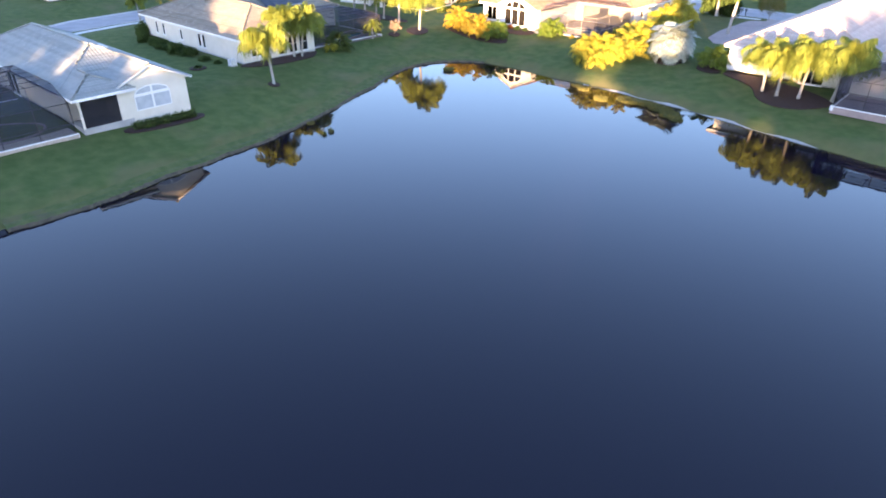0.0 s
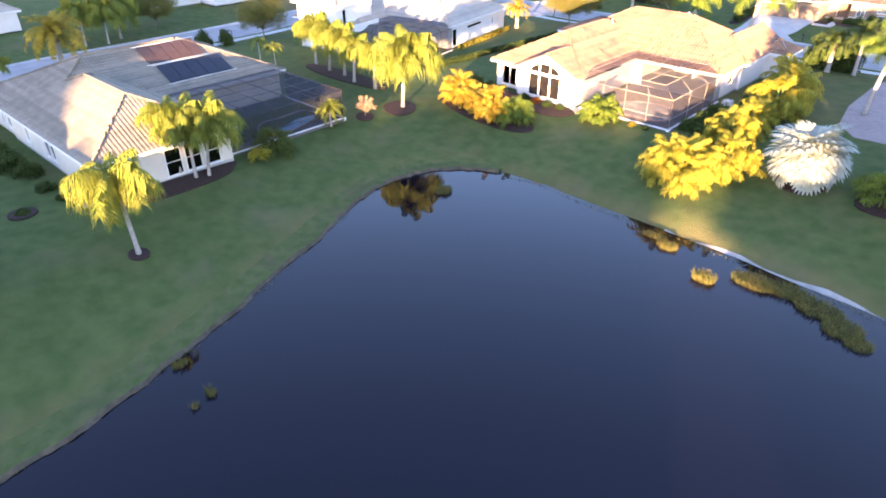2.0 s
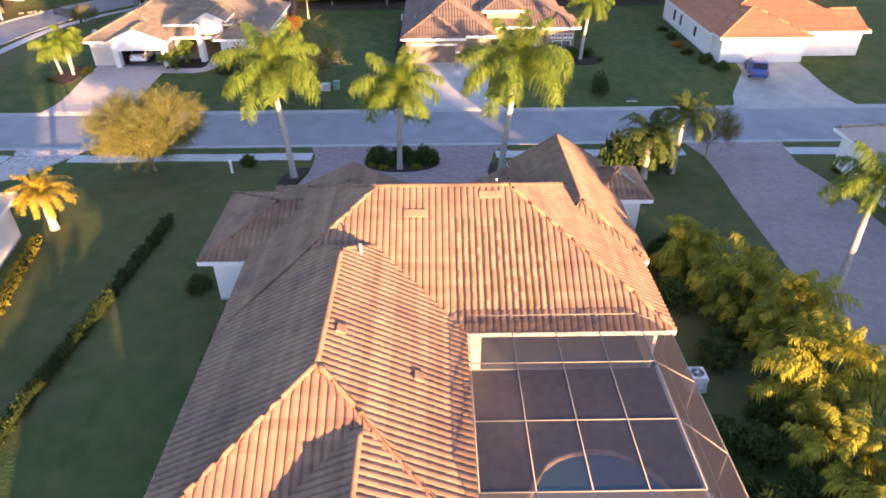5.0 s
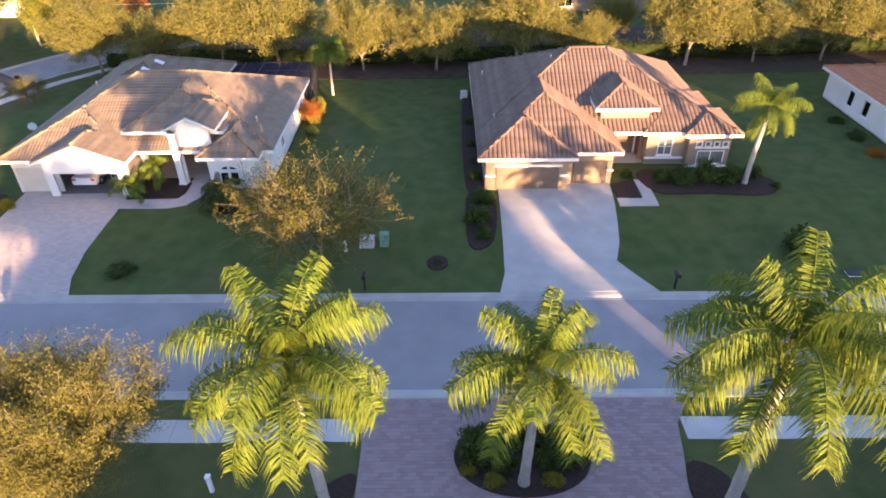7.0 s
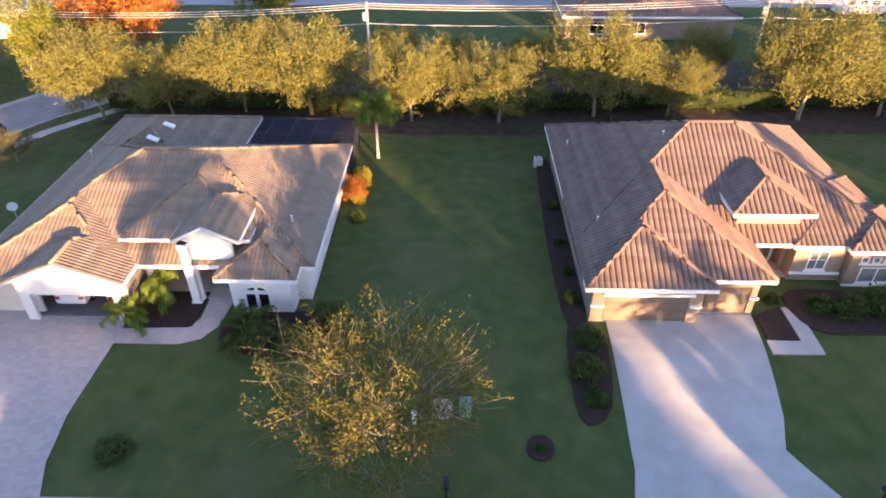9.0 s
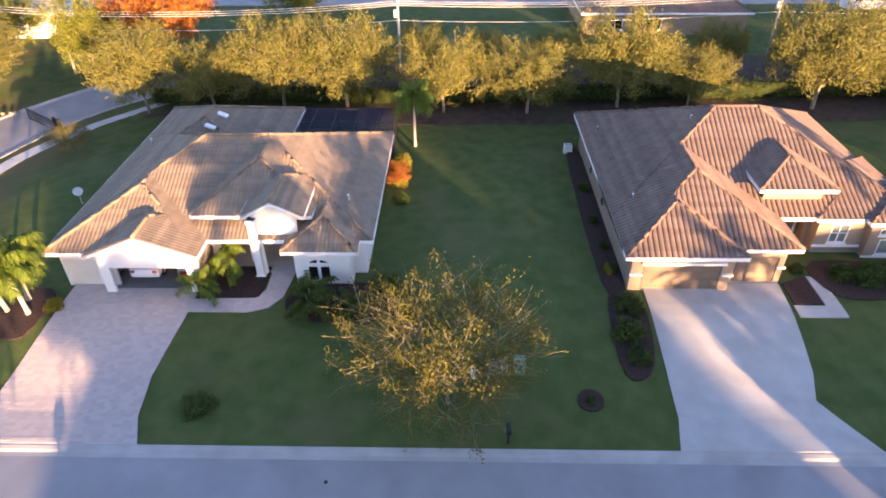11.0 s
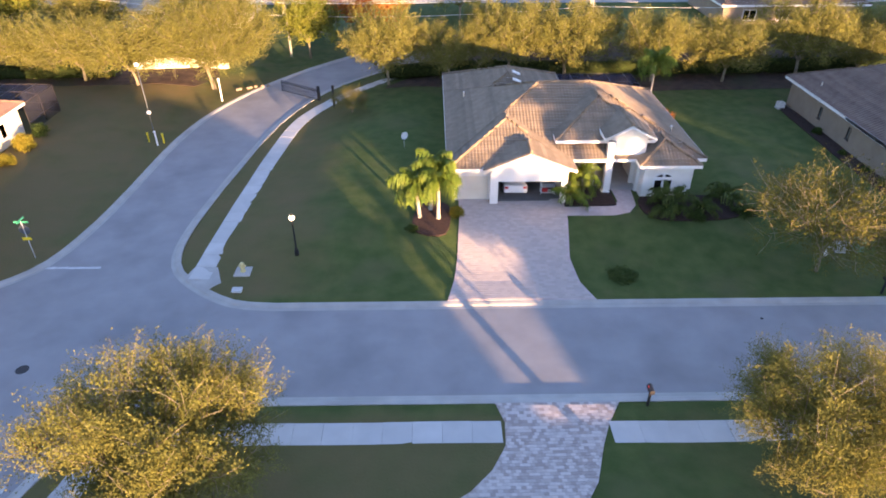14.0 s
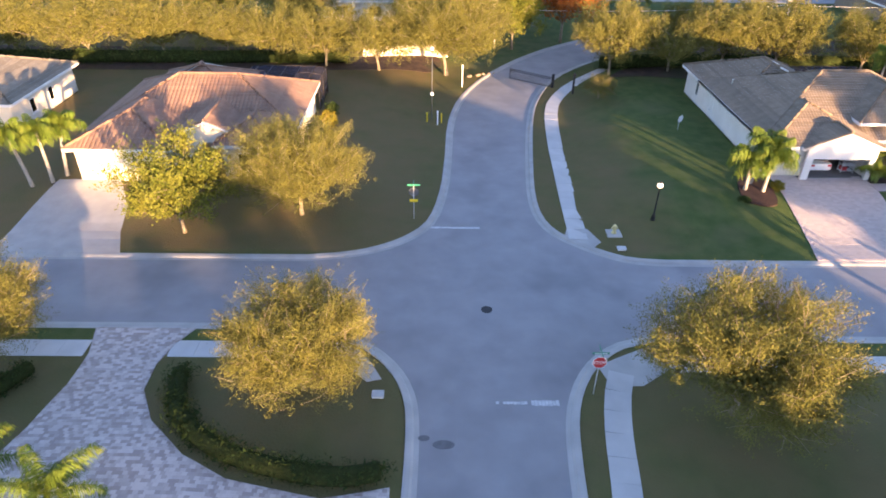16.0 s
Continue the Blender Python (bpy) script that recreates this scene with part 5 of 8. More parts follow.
def fan_leaf(name, mat, r, segs=26):
    """A stiff round fan on a stalk along +x, its blade split into pointed fingers."""
    bm = bmesh.new()
    tube(bm, [(0, 0, 0), (r * 0.6, 0, 0.05 * r), (r * 1.15, 0, 0)], [0.045, 0.035, 0.025], 4, False)
    o = Vector((r * 1.15, 0, 0))
    c = bm.verts.new(o)
    for i in range(segs):
        a = math.radians(-140 + 280 * i / (segs - 1))
        d = Matrix.Rotation(0.6, 3, "Y") @ Vector((math.cos(a), math.sin(a), -0.10 + 0.22 * abs(math.sin(a))))
        s = Matrix.Rotation(0.6, 3, "Y") @ Vector((-math.sin(a), math.cos(a), 0)) * r * 0.105
        L = r * (0.86 + 0.2 * math.cos(a))
        fold = Vector((0, 0, 0.05 * r * (1 if i % 2 else -1)))
        p, q = bm.verts.new(o + d * L * 0.72 + s + fold), bm.verts.new(o + d * L * 0.72 - s + fold)
        tip = bm.verts.new(o + d * L + Vector((0, 0, -0.14 * r)))
        bm.faces.new((c, q, p))
        bm.faces.new((q, tip, p))
    return mesh_of(name, bm, mat)


def fan_palm(label, x, y, r, h, mat, count, seed=0):
    rnd = random.Random(seed)
    t = root("fan_palm", label, "palm", "", (x, y, gz(x, y)))
    bm = bmesh.new()
    tube(bm, [(0, 0, -0.2), (0, 0, h * 0.25), (0, 0, h * 0.46)], [0.36, 0.3, 0.24], 9)
    part("trunk", bm, PALMBARK, t)
    me = fan_leaf("fan_leaf", mat, r * 0.5)
    for i in range(count):
        up = 1.0 - 1.55 * (i + 0.5) / count
        tilt = -math.asin(max(-0.9, min(0.98, up))) + rnd.uniform(-0.14, 0.14)
        put("fan_leaf", me, t, i * 2.39996 + rnd.uniform(-0.3, 0.3), tilt, Vector((0, 0, h * 0.46)), rnd.uniform(0.82, 1.1))
    return t


def leaf_cloud(vs, fs, centre, r, n, rnd, size, flat=1.0):
    """Small pointed leaves, scattered about a centre."""
    for _ in range(n):
        a, c = rnd.uniform(0, 6.283), rnd.uniform(-1, 1)
        d = r * rnd.random() ** 0.45
        s = math.sqrt(1 - c * c) * d
        x, y, z = centre[0] + math.cos(a) * s, centre[1] + math.sin(a) * s, centre[2] + c * d * flat
        L = size * rnd.uniform(0.7, 1.4)
        ux, uy, uz = rnd.gauss(0, 0.6), rnd.gauss(0, 0.6), rnd.gauss(0, 0.45)
        wx, wy, wz = rnd.gauss(0, 0.35), rnd.gauss(0, 0.35), rnd.gauss(0, 0.35)
        k = len(vs)
        vs += [(x - ux * L, y - uy * L, z - uz * L), (x + wx * L, y + wy * L, z + wz * L), (x + ux * L, y + uy * L, z + uz * L)]
        if rnd.random() < 0.5:
            fs.append((k, k + 1, k + 2))
        else:
            vs[-1] = (x + ux * L * 0.4 - wx * L, y + uy * L * 0.4 - wy * L, z + uz * L - wz * L)
            fs.append((k, k + 1, k + 2))


def broad_tree_meshes(seed, R, H, lumps, twigs, leaves, size, mat, ragged=0.16, rise=0.55, bare=0.0, wood_every=3, inner=1.0, thick=0.15, low=-0.46):
    """Trunk, limbs and twigs as one mesh, leaves as another: brooms of leafy twigs fan out from the ends of the limbs."""
    rnd = random.Random(seed)
    bm = bmesh.new()
    fork = Vector((rnd.uniform(-0.2, 0.2), rnd.uniform(-0.2, 0.2), H * 0.2))
    tube(bm, [(0, 0, -0.2), (fork.x * 0.3, fork.y * 0.3, fork.z * 0.5), fork], [thick * 1.3, thick, thick * 0.85], 8)
    mains = []
    for k in range(6):
        a = 6.283 * (k + rnd.uniform(-0.3, 0.3)) / 6
        e = Vector((math.cos(a) * R * 0.42, math.sin(a) * R * 0.42, H * rnd.uniform(0.42, 0.6)))
        if k == 5:
            e = Vector((rnd.uniform(-0.1, 0.1) * R, rnd.uniform(-0.1, 0.1) * R, H * 0.62))
        m = fork.lerp(e, 0.5) + Vector((rnd.uniform(-0.2, 0.2), rnd.uniform(-0.2, 0.2), H * 0.03))
        tube(bm, [fork, m, e], [thick * 0.6, thick * 0.45, thick * 0.32], 6, False)
        mains.append((m, e))
    pos = []
    for i in range(lumps):
        c = low + (0.94 - low) * ((i + 0.5) / lumps)
        a = i * 2.39996 + rnd.uniform(-0.4, 0.4)
        s = math.sqrt(max(0, 1 - c * c))
        d = Vector((math.cos(a) * s, math.sin(a) * s, c))
        k = 0.66 + ragged * (1.6 * noise.noise(d * 2.1 + Vector((seed, 3, 0))) + rnd.uniform(-0.7, 0.6))
        pos.append((Vector((d.x * R * k, d.y * R * k, H * 0.50 + d.z * H * 0.46 * k)), d))
    P, D, S = [], [], []
    rl = R * 0.34
    for c, d in pos:
        m, e = min(mains, key=lambda q: (q[1] - c).length)
        o = m.lerp(e, rnd.uniform(0.5, 1.0))
        w = o.lerp(c, 0.5) + Vector((rnd.uniform(-0.15, 0.15), rnd.uniform(-0.15, 0.15), -0.05 * (c - o).length)) 
        tube(bm, [o, w, c], [thick * 0.28, thick * 0.2, thick * 0.1], 4, False)
        full = rnd.uniform(0.6, 1.25)
        for k in range(int(twigs * full)):
            g = Vector((rnd.gauss(0, 0.5), rnd.gauss(0, 0.5), rnd.gauss(0, 0.4)))
            t = (d * 0.62 + Vector((0, 0, rise)) + g).normalized()
            L = rl * rnd.uniform(0.55, 1.2)
            b = c + Vector((rnd.gauss(0, 0.16), rnd.gauss(0, 0.16), rnd.gauss(-0.05, 0.14))) * rl
            bend = Vector((rnd.gauss(0, 0.16), rnd.gauss(0, 0.16), 0.08)) * L
            if k % wood_every == 0:
                tube(bm, [b, b + t * L * 0.5, b + t * L + bend], [0.022, 0.014, 0.006], 3, False)
            if rnd.random() < bare:
                continue
            for _ in range(leaves):
                q = rnd.random() ** 0.75
                f = 0.16 * rl * (1.15 - 0.75 * q)
                p = b + t * (L * q) + bend * (q * q)
                P.append((p.x + rnd.gauss(0, f), p.y + rnd.gauss(0, f), p.z + rnd.gauss(0, f)))
                D.append((t.x, t.y, t.z))
                S.append(size * rnd.uniform(0.6, 1.35))
    for _ in range(int(len(P) * 0.16 * inner)):
        v = Vector((rnd.gauss(0, 1), rnd.gauss(0, 1), rnd.gauss(0, 1))).normalized() * rnd.uniform(0.25, 0.66)
        P.append((v.x * R, v.y * R, H * 0.52 + v.z * H * 0.42))
        D.append((0, 0, 0))
        S.append(size * 1.9)
    wood = mesh_of("trunk", bm, BARK)
    P, D, S = np.array(P), np.array(D), np.array(S)[:, None]
    g = np.random.default_rng(seed)
    u = D * 0.5 + g.normal(0, 0.7, P.shape)
    u /= np.linalg.norm(u, axis=1, keepdims=True)
    w = np.cross(u, g.normal(0, 1, P.shape))
    w /= np.linalg.norm(w, axis=1, keepdims=True) + 1e-6
    V = np.stack([P - u * S * 0.8 - w * S * 0.4, P - u * S * 0.5 + w * S * 0.5, P + u * S * 0.9], 1).reshape(-1, 3)
    n = len(P)
    me = bpy.data.meshes.new("crown")
    me.from_pydata(V.tolist(), [], np.arange(n * 3).reshape(n, 3).tolist())
    me.materials.append(mat)
    return wood, me


FULL = [broad_tree_meshes(s, 5.0, 7.6, 38, 22, 34, 0.090, LEAF, 0.2, wood_every=5) for s in (3, 8, 21)]
NEAR = [broad_tree_meshes(s, 5.0, 7.6, 48, 28, 84, 0.054, LEAF, 0.13) for s in (31, 38)]
THIN = [broad_tree_meshes(s, 5.2, 6.4, 64, 13, 42, 0.070, OLIVE, 0.20, 0.08, 0.14, 2, 0.3, 0.10, -0.2) for s in (12,)]
GREEN = [broad_tree_meshes(s, 5.0, 8.0, 30, 22, 26, 0.125, LEAF2, 0.2, wood_every=6) for s in (4, 11)]
RUSTY = [broad_tree_meshes(s, 5.0, 9.0, 28, 20, 30, 0.13, RUSTLEAF, 0.2) for s in (6,)]
PINKY = broad_tree_meshes(9, 5.0, 9.0, 14, 9, 20, 0.3, PINKLEAF, 0.3)


def tree(label, x, y, kind, size=1.0, turn=0.0, tall=1.0, group="broadleaf trees", sink=0.0):
    t = root("tree", label, "tree", group, (x, y, gz(x, y) - sink), turn)
    wood, crown = kind
    m = Matrix.Diagonal((size, size, size * tall, 1))
    shared("trunk", wood, t, m)
    shared("crown", crown, t, m)
    return t


def shrub_mesh(seed, mat, n=420, size=0.07):
    """A rounded bush of radius 1 and height about 1.2, uneven, over a dark twiggy core."""
    rnd = random.Random(seed)
    vs, fs = [], []
    for _ in range(26):
        a, c = rnd.uniform(0, 6.283), rnd.uniform(0.05, 1)
        s = math.sqrt(1 - c * c * 0.9)
        d = rnd.uniform(0.55, 0.78)
        leaf_cloud(vs, fs, (math.cos(a) * s * d, math.sin(a) * s * d, 0.12 + c * d * 1.05), 0.33, n // 13, rnd, size, 0.9)
    leaf_cloud(vs, fs, (0, 0, 0.45), 0.5, n // 3, rnd, size * 1.6)
    me = bpy.data.meshes.new("shrub")
    me.from_pydata(vs, [], fs)
    me.materials.append(mat)
    return me


BUSH = {k: [shrub_mesh(s, m, 900, 0.10) for s in (1, 2)] for k, m in (("green", SHRUB), ("yellow", YSHRUB), ("rust", RUSTLEAF))}


def shrub(label, x, y, r, h, kind="green", seed=0, group="shrubs"):
    o = new("shrub", BUSH[kind][seed % 2])
    o.matrix_basis = Matrix.Translation((x, y, gz(x, y) - 0.05)) @ Matrix.Rotation(seed * 1.7, 4, "Z") @ Matrix.Diagonal((r, r, h / 1.15, 1))
    return tagged(o, label, "shrub", group)


def bed(pts, label="dark mulch bed with planting", rounded=4):
    return tagged(drape("mulch_bed", pts, MULCH, 0.11, rounded=rounded), label, "mulch bed", kind="structure")


def ring(x, y, r, n=10, sx=1.0):
    return [(x + r * sx * math.cos(i * 6.2832 / n), y + r * math.sin(i * 6.2832 / n)) for i in range(n)]


# the three royal palms along the forecourt
RL = "tall royal palm with smooth pale trunk"
palm(RL, -5.0, -16.2, 6.9, ROYAL, 22, 1.32, 0.24, (-0.6, 0.5), 1.7, 1, "royal palms in the forecourt")
palm(RL + " in a round bed", 3.3, -14.3, 5.4, ROYAL, 20, 1.18, 0.22, (0.2, 0.0), 1.5, 2, "royal palms in the forecourt")
palm(RL, 11.4, -16.2, 7.0, ROYAL, 23, 1.42, 0.25, (0.9, 0.9), 1.7, 3, "royal palms in the forecourt")
palm("slim palm with pale trunk on a front lawn", 23.1, 12.1, 5.2, ROYAL, 14, 0.85, 0.19, (0.5, 0.3), 1.0, 4)
# palms by the pond
palm("queen palm with drooping golden fronds on the lawn", 1.0, -94.0, 5.0, QUEEN, 20, 1.02, 0.15, (-0.9, 0.2), 0, 5)
for i, (x, y, h, lx) in enumerate(((-6.3, -85.6, 4.6, -0.6), (-7.2, -86.4, 4.2, -1.0), (-6.0, -84.6, 4.4, 0.4))):
    palm("queen palm in a group against a cream wall", x, y, h + 0.3, QUEEN, 17, 0.9, 0.13, (lx, 0.5), 0, 6 + i)
for i, (x, y, h, s) in enumerate(((-6.6, -61.6, 5.6, 1.25), (-13.2, -59.6, 4.0, 0.8), (-19.6, -58.7, 4.4, 0.85), (-22.6, -58.6, 4.6, 0.85), (-26.2, -57.9, 4.6, 0.85), (-16.6, -59.8, 4.2, 0.8))):
    palm("queen palm with shaggy drooping fronds", x, y, h, QUEEN, 32 if i == 0 else 22, s, 0.17, (0.3 - 0.2 * i % 0.5, 0.2), 0, 20 + i, "queen palms behind the bank")
palm("small date palm with stiff fronds", -8.1, -70.1, 1.7, DATE, 34, 0.76, 0.12, (0, 0), 0, 30, low=0.7)
palm("stout golden date palm at a house corner", -20.2, -23.8, 2.7, GOLDDATE, 34, 1.0, 0.28, (0, 0), 0, 31, low=1.2, fibre=1)
# this palm and the one at (25.2, -16.0) are raised to cast more shade
palm("date palm with thick brown trunk", 22.5, -17.2, 3.5, DARKDATE, 34, 1.3, 0.28, (0, 0), 0, 32, low=0.7, fibre=1)
palm("golden date palm with thick brown trunk by the roadside", -47.5, -80.6, 5.2, GOLDDATE, 44, 1.75, 0.34, (0.3, 0), 0, 33, low=0.7, fibre=1)
palm("young royal palm by a driveway", 30.1, -31.8, 5.6, ROYAL, 16, 0.95, 0.22, (0.5, 0.6), 1.0, 34)
palm("small palm at the roadside", -43.3, -88.6, 3.6, QUEEN, 12, 0.6, 0.14, (-0.3, 0), 0, 35)
for i, (x, y) in enumerate(((-61.6, -72.5), (-60.6, -69.6), (-62.4, -67.0))):
    palm("queen palm in a roadside group", x, y, 4.6, QUEEN, 18, 1.15, 0.15, (0.2, 0.2), 0, 36 + i)
for i, (x, y, h) in enumerate(((44.2, -57.6, 3.6), (46.0, -58.3, 3.8), (48.2, -58.0, 4.2), (51.4, -57.4, 4.4))):
    palm("queen palm against a white wall", x, y, h + 0.5, QUEEN, 20, 1.0, 0.16, (0.3 * (i - 1), 0.2), 0, 40 + i, "queen palms by the white house")
for i, (x, y, h) in enumerate(((-35.4, 9.0, 3.0), (-34.0, 8.8, 3.4), (-34.6, 10.0, 3.7))):
    palm("young palm beside the open garage", x, y, h, GARDEN, 14, 0.68, 0.14, (0.3 * (i - 1), -0.2), 0, 50 + i)
palm("slim palm behind the white house", -11.6, 32.0, 4.6, GARDEN, 14, 0.72, 0.12, (0, 0), 0, 55)
for i, (x, y) in enumerate(((-93.6, 8.6), (-92.2, 9.2), (-91.6, 10.4))):
    palm("palm at the corner of a garage", x, y, 4.4, GARDEN, 13, 0.7, 0.14, (-0.6 + 0.6 * i, 0), 0, 60 + i)
for i, (x, y) in enumerate(((-79.5, -21.6), (-75.6, -22.6))):
    palm("low palm beside a paved drive", x, y, 2.6, ROYAL, 13, 0.75, 0.16, (0, 0), 0.4, 65 + i)
palm("dark date palm on the front lawn", 25.2, -16.0, 4.2, DARKDATE, 28, 1.2, 0.2, (0, 0), 0.6, 68)

# clumping palms along the bank
for i, (x, y, r, h, k, n) in enumerate(((22.4, -57.2, 2.9, 4.2, 0, 100), (25.2, -54.6, 2.2, 3.7, 0, 40), (22.8, -48.6, 1.6, 3.6, 0, 32), (23.3, -44.6, 1.4, 3.4, 0, 26), (24.1, -41.0, 1.6, 5.6, 0, 36), (24.3, -37.0, 1.4, 5.6, 0, 34),
                                         (23.0, -33.8, 1.2, 5.0, 0, 30), (21.4, -30.0, 1.1, 4.4, 0, 26))):
    clump("golden clumping palm in a dense row" if k == 0 else "green clumping palm in a dense row", x, y, r, h, ARECA[k], n, 70 + i, "clumping palms between the houses")
for i, (x, y, r, h, k, n) in enumerate(((-3.3, -56.0, 1.7, 3.2, 1, 34), (-1.2, -56.6, 1.6, 2.9, 1, 30), (1.0, -56.3, 1.7, 3.2, 1, 34), (4.2, -56.3, 1.5, 2.6, 2, 30), (2.8, -57.0, 1.3, 2.2, 1, 20))):
    clump("amber clumping palm in a mulch bed", x, y, r, h, ARECA[k], n, 80 + i, "amber palms by the arched window")
clump("green clumping palm by a pool cage", 11.1, -51.3, 1.5, 2.9, ARECA[2], 34, 90)
clump("green cycad-like palm by a dark pool cage", -6.9, -77.6, 1.1, 2.6, ARECA[3], 20, 91)
clump("low yellow-green palm on the lawn", -6.6, -79.4, 0.7, 1.0, ARECA[0], 14, 92)
clump("green clumping palm at a house corner", 36.4, -52.8, 1.7, 2.9, ARECA[2], 34, 93)
fan_palm("silver fan palm with a ball of pale leaves", 30.6, -52.6, 3.2, 5.2, SILVER, 58, 95)
for i, (x, y) in enumerate(((-26.9, -65.4), (-23.5, -65.6))):
    palm("slim palm with a yellow-green rosette", x, y, 4.0, [DATE[1], DATE[2], DATE[2], DATE[3]], 18, 0.6, 0.1, (0, 0), 0, 96 + i, low=0.4)
clump("leafy palm by the entrance court", -22.5, 12.6, 0.5, 2.9, ARECA[2], 8, 98)
clump("leafy palm beside the open garage", -23.9, 10.5, 0.5, 1.9, ARECA[2], 9, 99)
for i, (x, y) in enumerate(((-16.5, 9.5), (-14.2, 9.2), (-11.8, 10.4))):
    clump("dark feathery palm in the front border", x, y, (1.0, 0.5, 0.7)[i], (2.3, 1.2, 1.8)[i], ARECA[3], (18, 8, 12)[i], 100 + i)

# broadleaf trees
tree("spreading half-bare tree with thin olive leaves", -8.25, 2.8, THIN[0], 1.0, 0.4, 1.15, group="street trees")
for i, (x, y, s, k) in enumerate(((-16.9, -14.0, 0.92, 0), (-67.9, -13.2, 0.86, 1), (-45.6, -15.0, 1.03, 2), (-86.0, -11.2, 0.85, 0))):
    tree("rounded street tree with golden-olive leaves", x, y, NEAR[k % 2], s, 1.3 * i, (0.97, 0.98, 0.98, 1.05)[i], group="street trees")
tree("small twiggy golden tree by the pavement", 29.6, -11.6, THIN[0], 0.46, 2.0, 1.5, group="street trees")
tree("rounded green-gold tree on a front lawn", -79.6, 3.0, GREEN[0], 0.92, 0.5, group="front lawn trees")
tree("spreading olive tree on a front lawn", -71.3, 5.4, NEAR[1], 1.02, 2.0, group="front lawn trees")
row = [(-39.5, 41.0), (-32.4, 40.6), (-25.6, 41.6), (-19.0, 41.0), (-9.2, 39.6), (-1.0, 39.4), (8.2, 41.0), (15.2, 41.0), (27.4, 40.6), (35.5, 41.6), (43.5, 42.0), (52.5, 43.0), (61.0, 43.5)]
for i, (x, y) in enumerate(row):
    tree("olive-gold tree in the row behind the gardens", x, y, FULL[i % 3], (1.05, 0.92, 1.08, 1.18, 0.94, 1.0, 1.16, 0.82, 1.24, 0.98, 1.08, 0.95, 1.1)[i], i * 2.1, (1.12, 0.94, 1.06, 0.98)[i % 4], group="tree row behind the gardens")
for i, (x, y, s) in enumerate(((-59.8, 40.6, 1.55), (-68.0, 39.6, 1.05), (-74.6, 41.0, 1.0), (-81.0, 42.0, 1.0), (-87.0, 43.5, 1.0), (-95.0, 43.0, 1.1), (-104.0, 42.0, 1.15), (-113.0, 42.0, 1.1), (-122.0, 42.0, 1.1))):
    tree("golden tree along the back boundary", x, y, NEAR[0] if i == 0 else FULL[i % 3], s, i * 1.7, 0.95, group="tree row behind the gardens")
for i, (x, y, k) in enumerate(((-34.0, 50.0, 0.7), (-27.0, 52.0, 0.8), (-20.0, 51.0, 0.62), (-12.0, 53.0, 0.7), (-5.0, 49.5, 0.6), (3.0, 52.0, 0.75), (10.5, 49.0, 0.6), (20.5, 50.0, 0.7), (31.0, 51.0, 0.75), (38.0, 53.0, 0.8), (47.0, 51.0, 0.85), (57.0, 53.0, 0.8), (66.0, 54.0, 0.9))):
    tree("olive tree in the dense belt behind the gardens", x, y, FULL[(i + 1) % 3], k, i * 1.9, (0.95, 1.15, 0.8)[i % 3], group="tree row behind the gardens")
tree("russet tree beyond the houses", -43.0, 57.0, RUSTY[0], 1.4, 0.3, group="far trees")
tree("bright green tree beyond the houses", -50.5, 52.8, GREEN[1], 0.9, 1.0, 1.3, group="far trees")
for i, (x, y, s) in enumerate(((-80, 56, 1.1), (-63, 57, 1.0), (-92, 58, 1.2), (-104, 58, 1.3), (-120, 62, 1.3), (-30, 72, 1.1), (-68, 90, 1.4), (-95, 88, 1.4), (-130, 80, 1.4), (60, 85, 1.2), (20, 110, 1.2), (-12, 105, 1.0), (75, 60, 1.2))):
    tree("tree on the far side of the boundary road", x, y, GREEN[i % 2] if i % 3 else FULL[i % 3], s, i * 1.1, group="far trees")
for i, (x, y, s, k) in enumerate(((-45.5, -52.8, 0.8, 0), (-47.6, -32.0, 0.85, 1), (-64.5, -60.0, 0.75, 2))):
    tree("olive street tree beside the side road", x, y, FULL[k], s, 0.9 * i, group="street trees")
tree("small tree with bare pinkish twigs", -7.6, -66.0, PINKY, 0.2, 0, 1.2, group="")
tree("small bare-twigged olive tree on the corner lawn", -42.8, 31.6, THIN[0], 0.4, 1.0, group="")
tree("small pear-shaped tree by the white wall", -12.6, 24.6, RUSTY[0], 0.24, 1.0, 1.1, group="")

